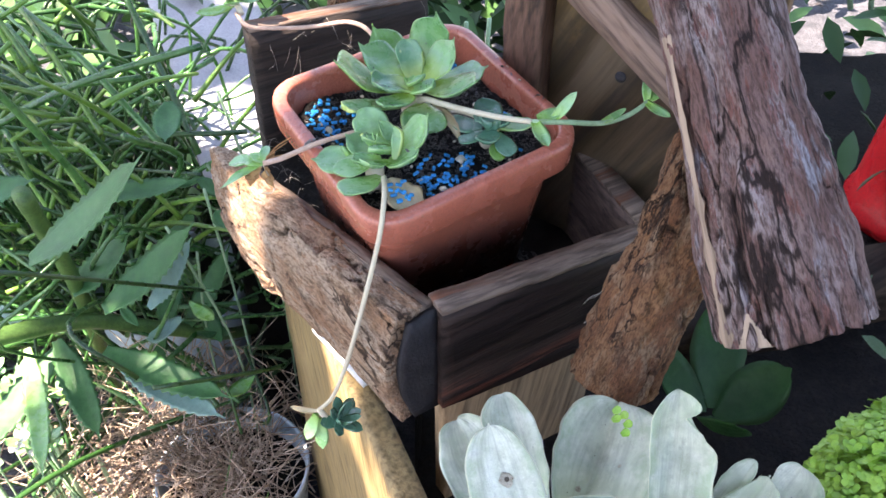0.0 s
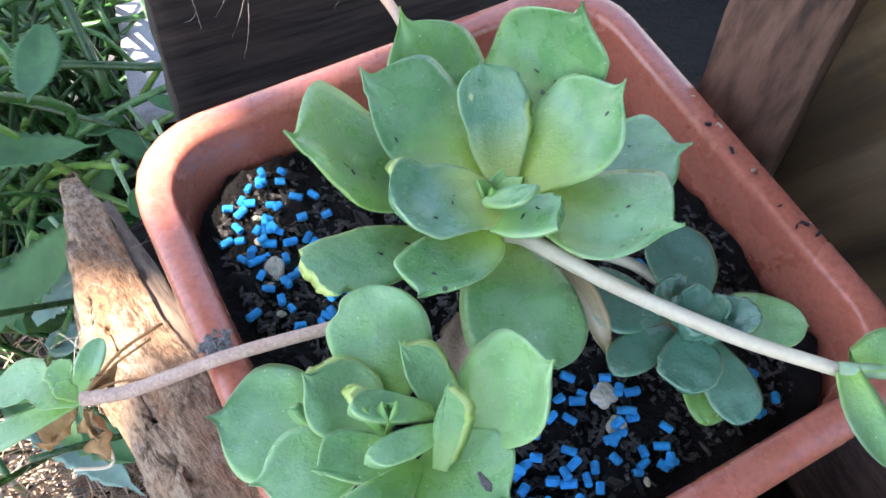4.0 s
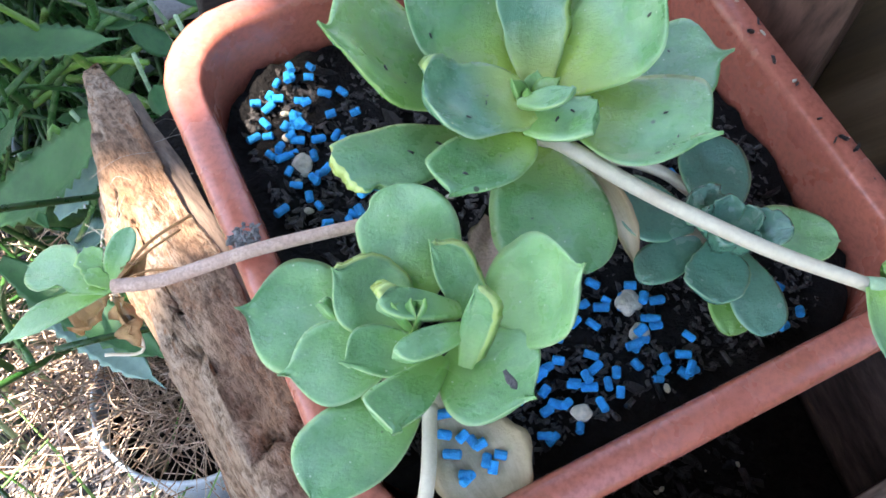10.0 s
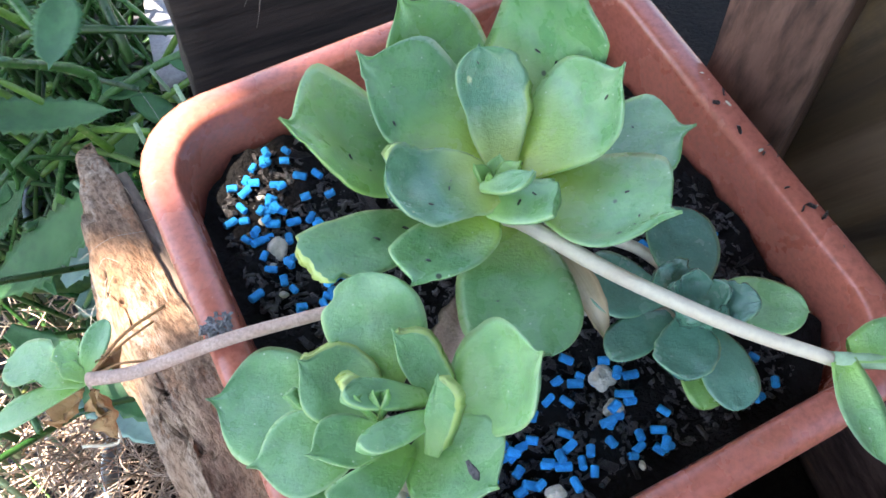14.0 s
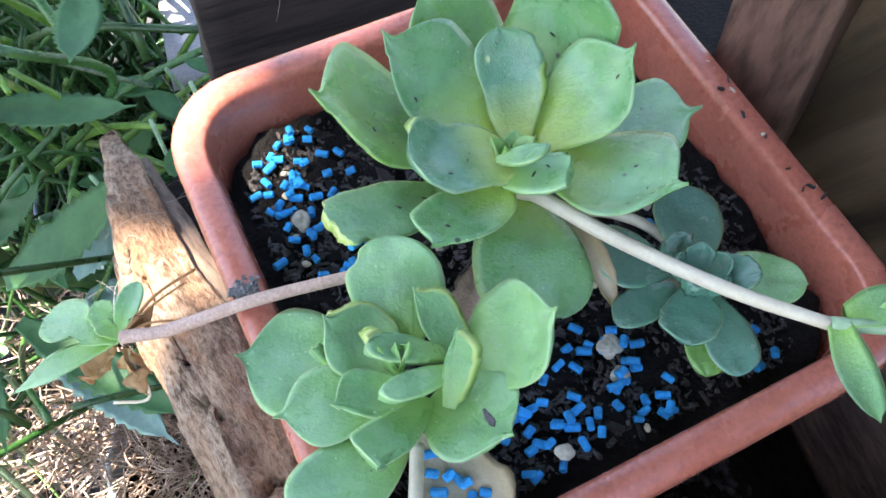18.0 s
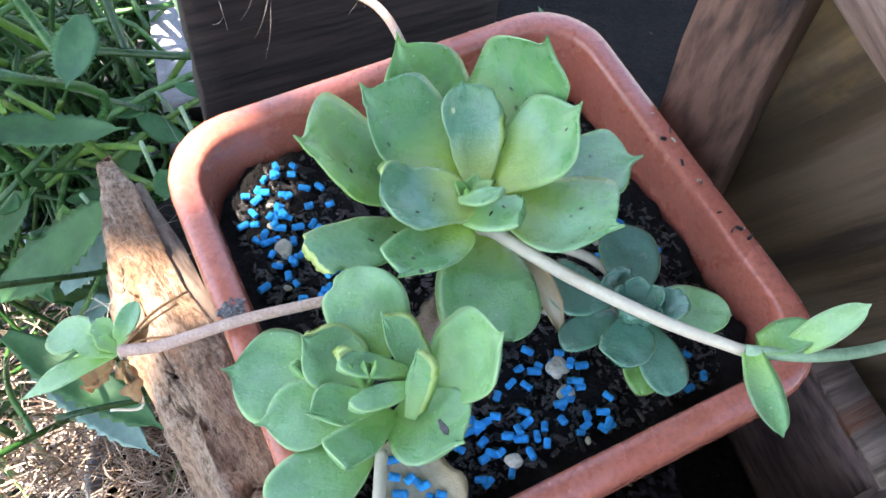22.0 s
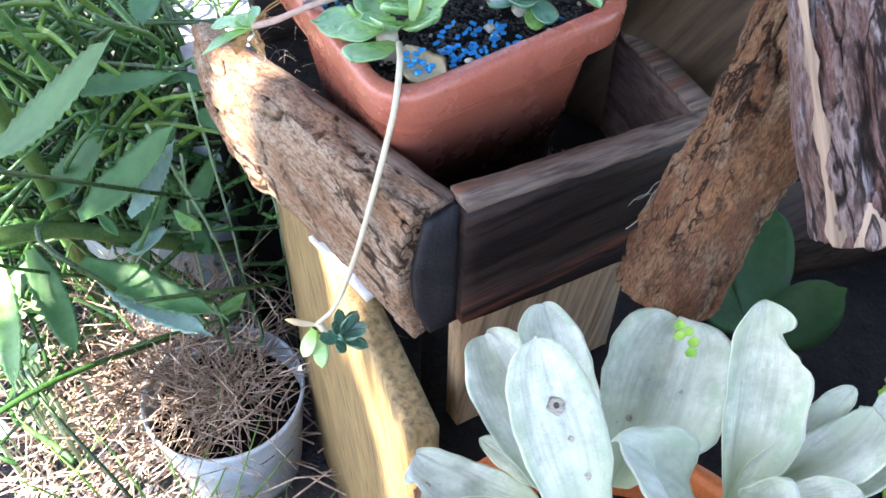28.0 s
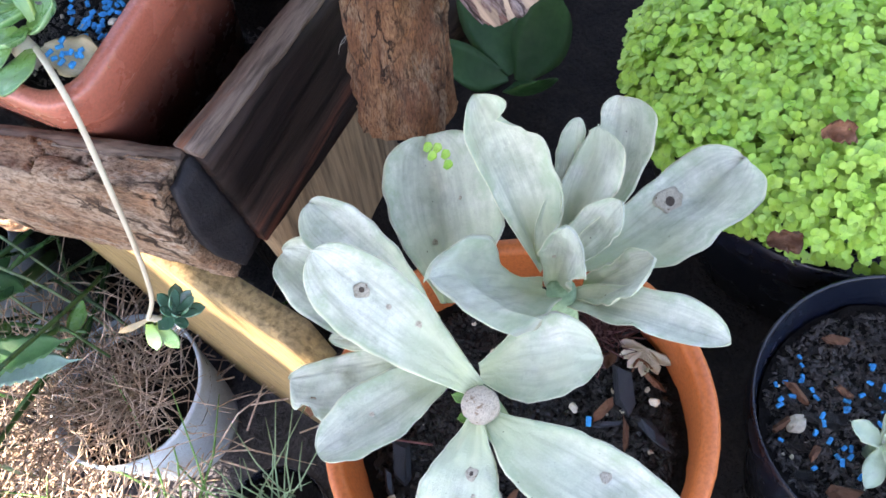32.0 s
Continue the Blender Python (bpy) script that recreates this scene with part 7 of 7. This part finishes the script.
# ---- right side of the bed ----
tagged(part("edging_beam", plank((0.185, 0.450, 0.245), (0.96, 0.28, 0), (-0.28, 0.96, 0), (0, 0, 1), (0.62, 0.055, 0.05), (20, 3, 3), 0.003, 30), woodgrain("weathered_beam", (0.018, 0.012, 0.009), (0.040, 0.027, 0.019), (0, 0, 0.59), freq=40, spec=0.08)), "weathered brown beam lying on the bed", "beam")
can = thing("watering_can", (0.485, 0.665, 0.25), "red plastic watering can standing behind the beam", "watering can")
CM = Matrix.Translation((0.485, 0.665, 0.25))
part("body", shell([(0.060, -0.002), (0.068, 0.0), (0.072, 0.012), (0.066, 0.02), (0.062, 0.08), (0.056, 0.145), (0.054, 0.16), (0.050, 0.163)], lambda r: round_ring(r, 32), CM), M_RED, can)
part("handle", tube(curve([(0.535, 0.645, 0.27), (0.610, 0.625, 0.29), (0.620, 0.625, 0.35), (0.535, 0.645, 0.385)], 8), 0.011, 10), M_RED, can)
dark = thing("broad_leaf_plant", (0.235, 0.43, 0.25), "low plant with glossy dark green leaves behind the pots", "plant")
for k, (b, t, w) in enumerate((((0.215, 0.40, 0.26), (0.262, 0.405, 0.315), 0.045), ((0.215, 0.40, 0.26), (0.200, 0.345, 0.325), 0.040), ((0.215, 0.41, 0.26), (0.225, 0.47, 0.33), 0.045),
                              ((0.21, 0.41, 0.26), (0.16, 0.42, 0.32), 0.040))):
    part("leaf", leaf(b, t, w, nv=12, nu=6, thick=0.0015, wide=0.5, neck=0.2, seed=k), M_DARKLEAF, dark)
rnd = random.Random(52)
bush = thing("background_shrub", (0.75, 1.15, 0.2), "leafy green shrub in the shade behind the watering can", "shrub")
for k in range(60):
    b = Vector((0.72 + rnd.gauss(0, 0.16), 1.15 + rnd.gauss(0, 0.12), rnd.uniform(0.25, 0.7)))
    t = b + Vector((rnd.uniform(-1, 1), rnd.uniform(-1, 0.6), rnd.uniform(-0.3, 0.7))).normalized() * rnd.uniform(0.05, 0.10)
    part("leaf", leaf(b, t, rnd.uniform(0.022, 0.04), nv=8, nu=4, thick=0.001, wide=0.45, neck=0.15, seed=k), (M_DARKLEAF, M_SERRATE, M_DARKLEAF)[k % 3], bush)
for k in range(8):
    part("stem", tube(curve([(0.72 + 0.03 * (k - 4), 1.15, 0.24), (0.72 + 0.05 * (k - 4), 1.14, 0.45), (0.72 + 0.07 * (k - 4), 1.12, 0.72)], 6), 0.004, 6), M_GREENSTALK, bush)

# ---- unseen tree, added to cast dappled shade over the bed ----
tree = thing("unseen_shade_tree", (1.5, 1.6, -0.25), "unseen leafy tree added to shade the raised bed", "tree")
part("trunk", tube(curve([(1.5, 1.6, -0.3), (1.45, 1.55, 0.8), (1.25, 1.40, 1.8), (0.9, 1.2, 2.6)], 8), [0.11 - 0.0022 * k for k in range(25)], 16, True, 0.008, 8), M_LIMB, tree)
for k, q in enumerate(((-0.6, 0.9, 2.7), (0.4, 0.2, 2.8), (-0.4, 1.5, 2.9), (0.6, 0.7, 3.0), (-0.9, 0.5, 2.8))):
    part("limb", tube(curve([(1.28, 1.42, 1.75), (0.6, 1.1, 2.4), q], 8), [0.05 - 0.0025 * j for j in range(17)], 8), M_LIMB, tree)
CENTRE = Vector((0.30, 0.30, 0.45)) + SUN * (2.2 / SUN.z)


# points kept free of crown leaves so that sun spots land there, with radii
GAPS = [(Vector((-0.111, 0.447, 0.535)), 0.022), (Vector((-0.089, 0.470, 0.540)), 0.017), (Vector((-0.071, 0.485, 0.542)), 0.013), (Vector((-0.130, 0.443, 0.470)), -0.004), (Vector((-0.40, 0.60, -0.15)), 0.14),
        (Vector((-0.06, 0.31, 0.25)), 0.030), (Vector((-0.10, 0.42, 0.31)), 0.025), (Vector((-0.36, 0.56, -0.2)), 0.11), (Vector((-0.26, 0.90, 0.2)), 0.06), (Vector((-0.125, 0.557, 0.515)), 0.010), (Vector((-0.095, 0.576, 0.515)), 0.010)]


def crown(seed, count):
    rnd = random.Random(seed)
    verts, faces = [], []
    for k in range(count):
        a, r = rnd.uniform(0, 6.283), math.sqrt(rnd.random()) * 1.5
        x, y = r * math.cos(a), r * math.sin(a)
        # small gaps open towards the sunny side
        if (x < -0.50 or r > 0.9) and noise.noise(Vector((x * 6, y * 6, 9))) > (0.21 if y > 0.38 or x < -0.62 else 0.26):
            continue
        if y < -0.45 + 0.05 * noise.noise(Vector((x * 4, 2, 0))) and k % 6:
            continue
        c = CENTRE + Vector((x, y, rnd.uniform(-0.10, 0.14)))
        if any((c - (g + SUN * ((c.z - g.z) / SUN.z))).length < w + 0.030 for g, w in GAPS):
            continue
        q = Euler((rnd.uniform(-0.7, 0.7), rnd.uniform(-0.7, 0.7), rnd.uniform(0, 6.28))).to_matrix()
        s = rnd.uniform(0.028, 0.050)
        i = len(verts)
        verts += [c + q @ Vector(p) * s for p in ((-1, 0, 0), (-0.3, 0.5, 0.08), (0.5, 0.42, 0.08), (1.1, 0, -0.05), (0.5, -0.42, 0.08), (-0.3, -0.5, 0.08))]
        faces += [(i, i + 1, i + 2, i + 3), (i, i + 3, i + 4, i + 5)]
    return mesh_of("crown", verts, faces)


tagged(hang("crown", crown(2, 36000), M_CROWN, tree), kind="stuff")
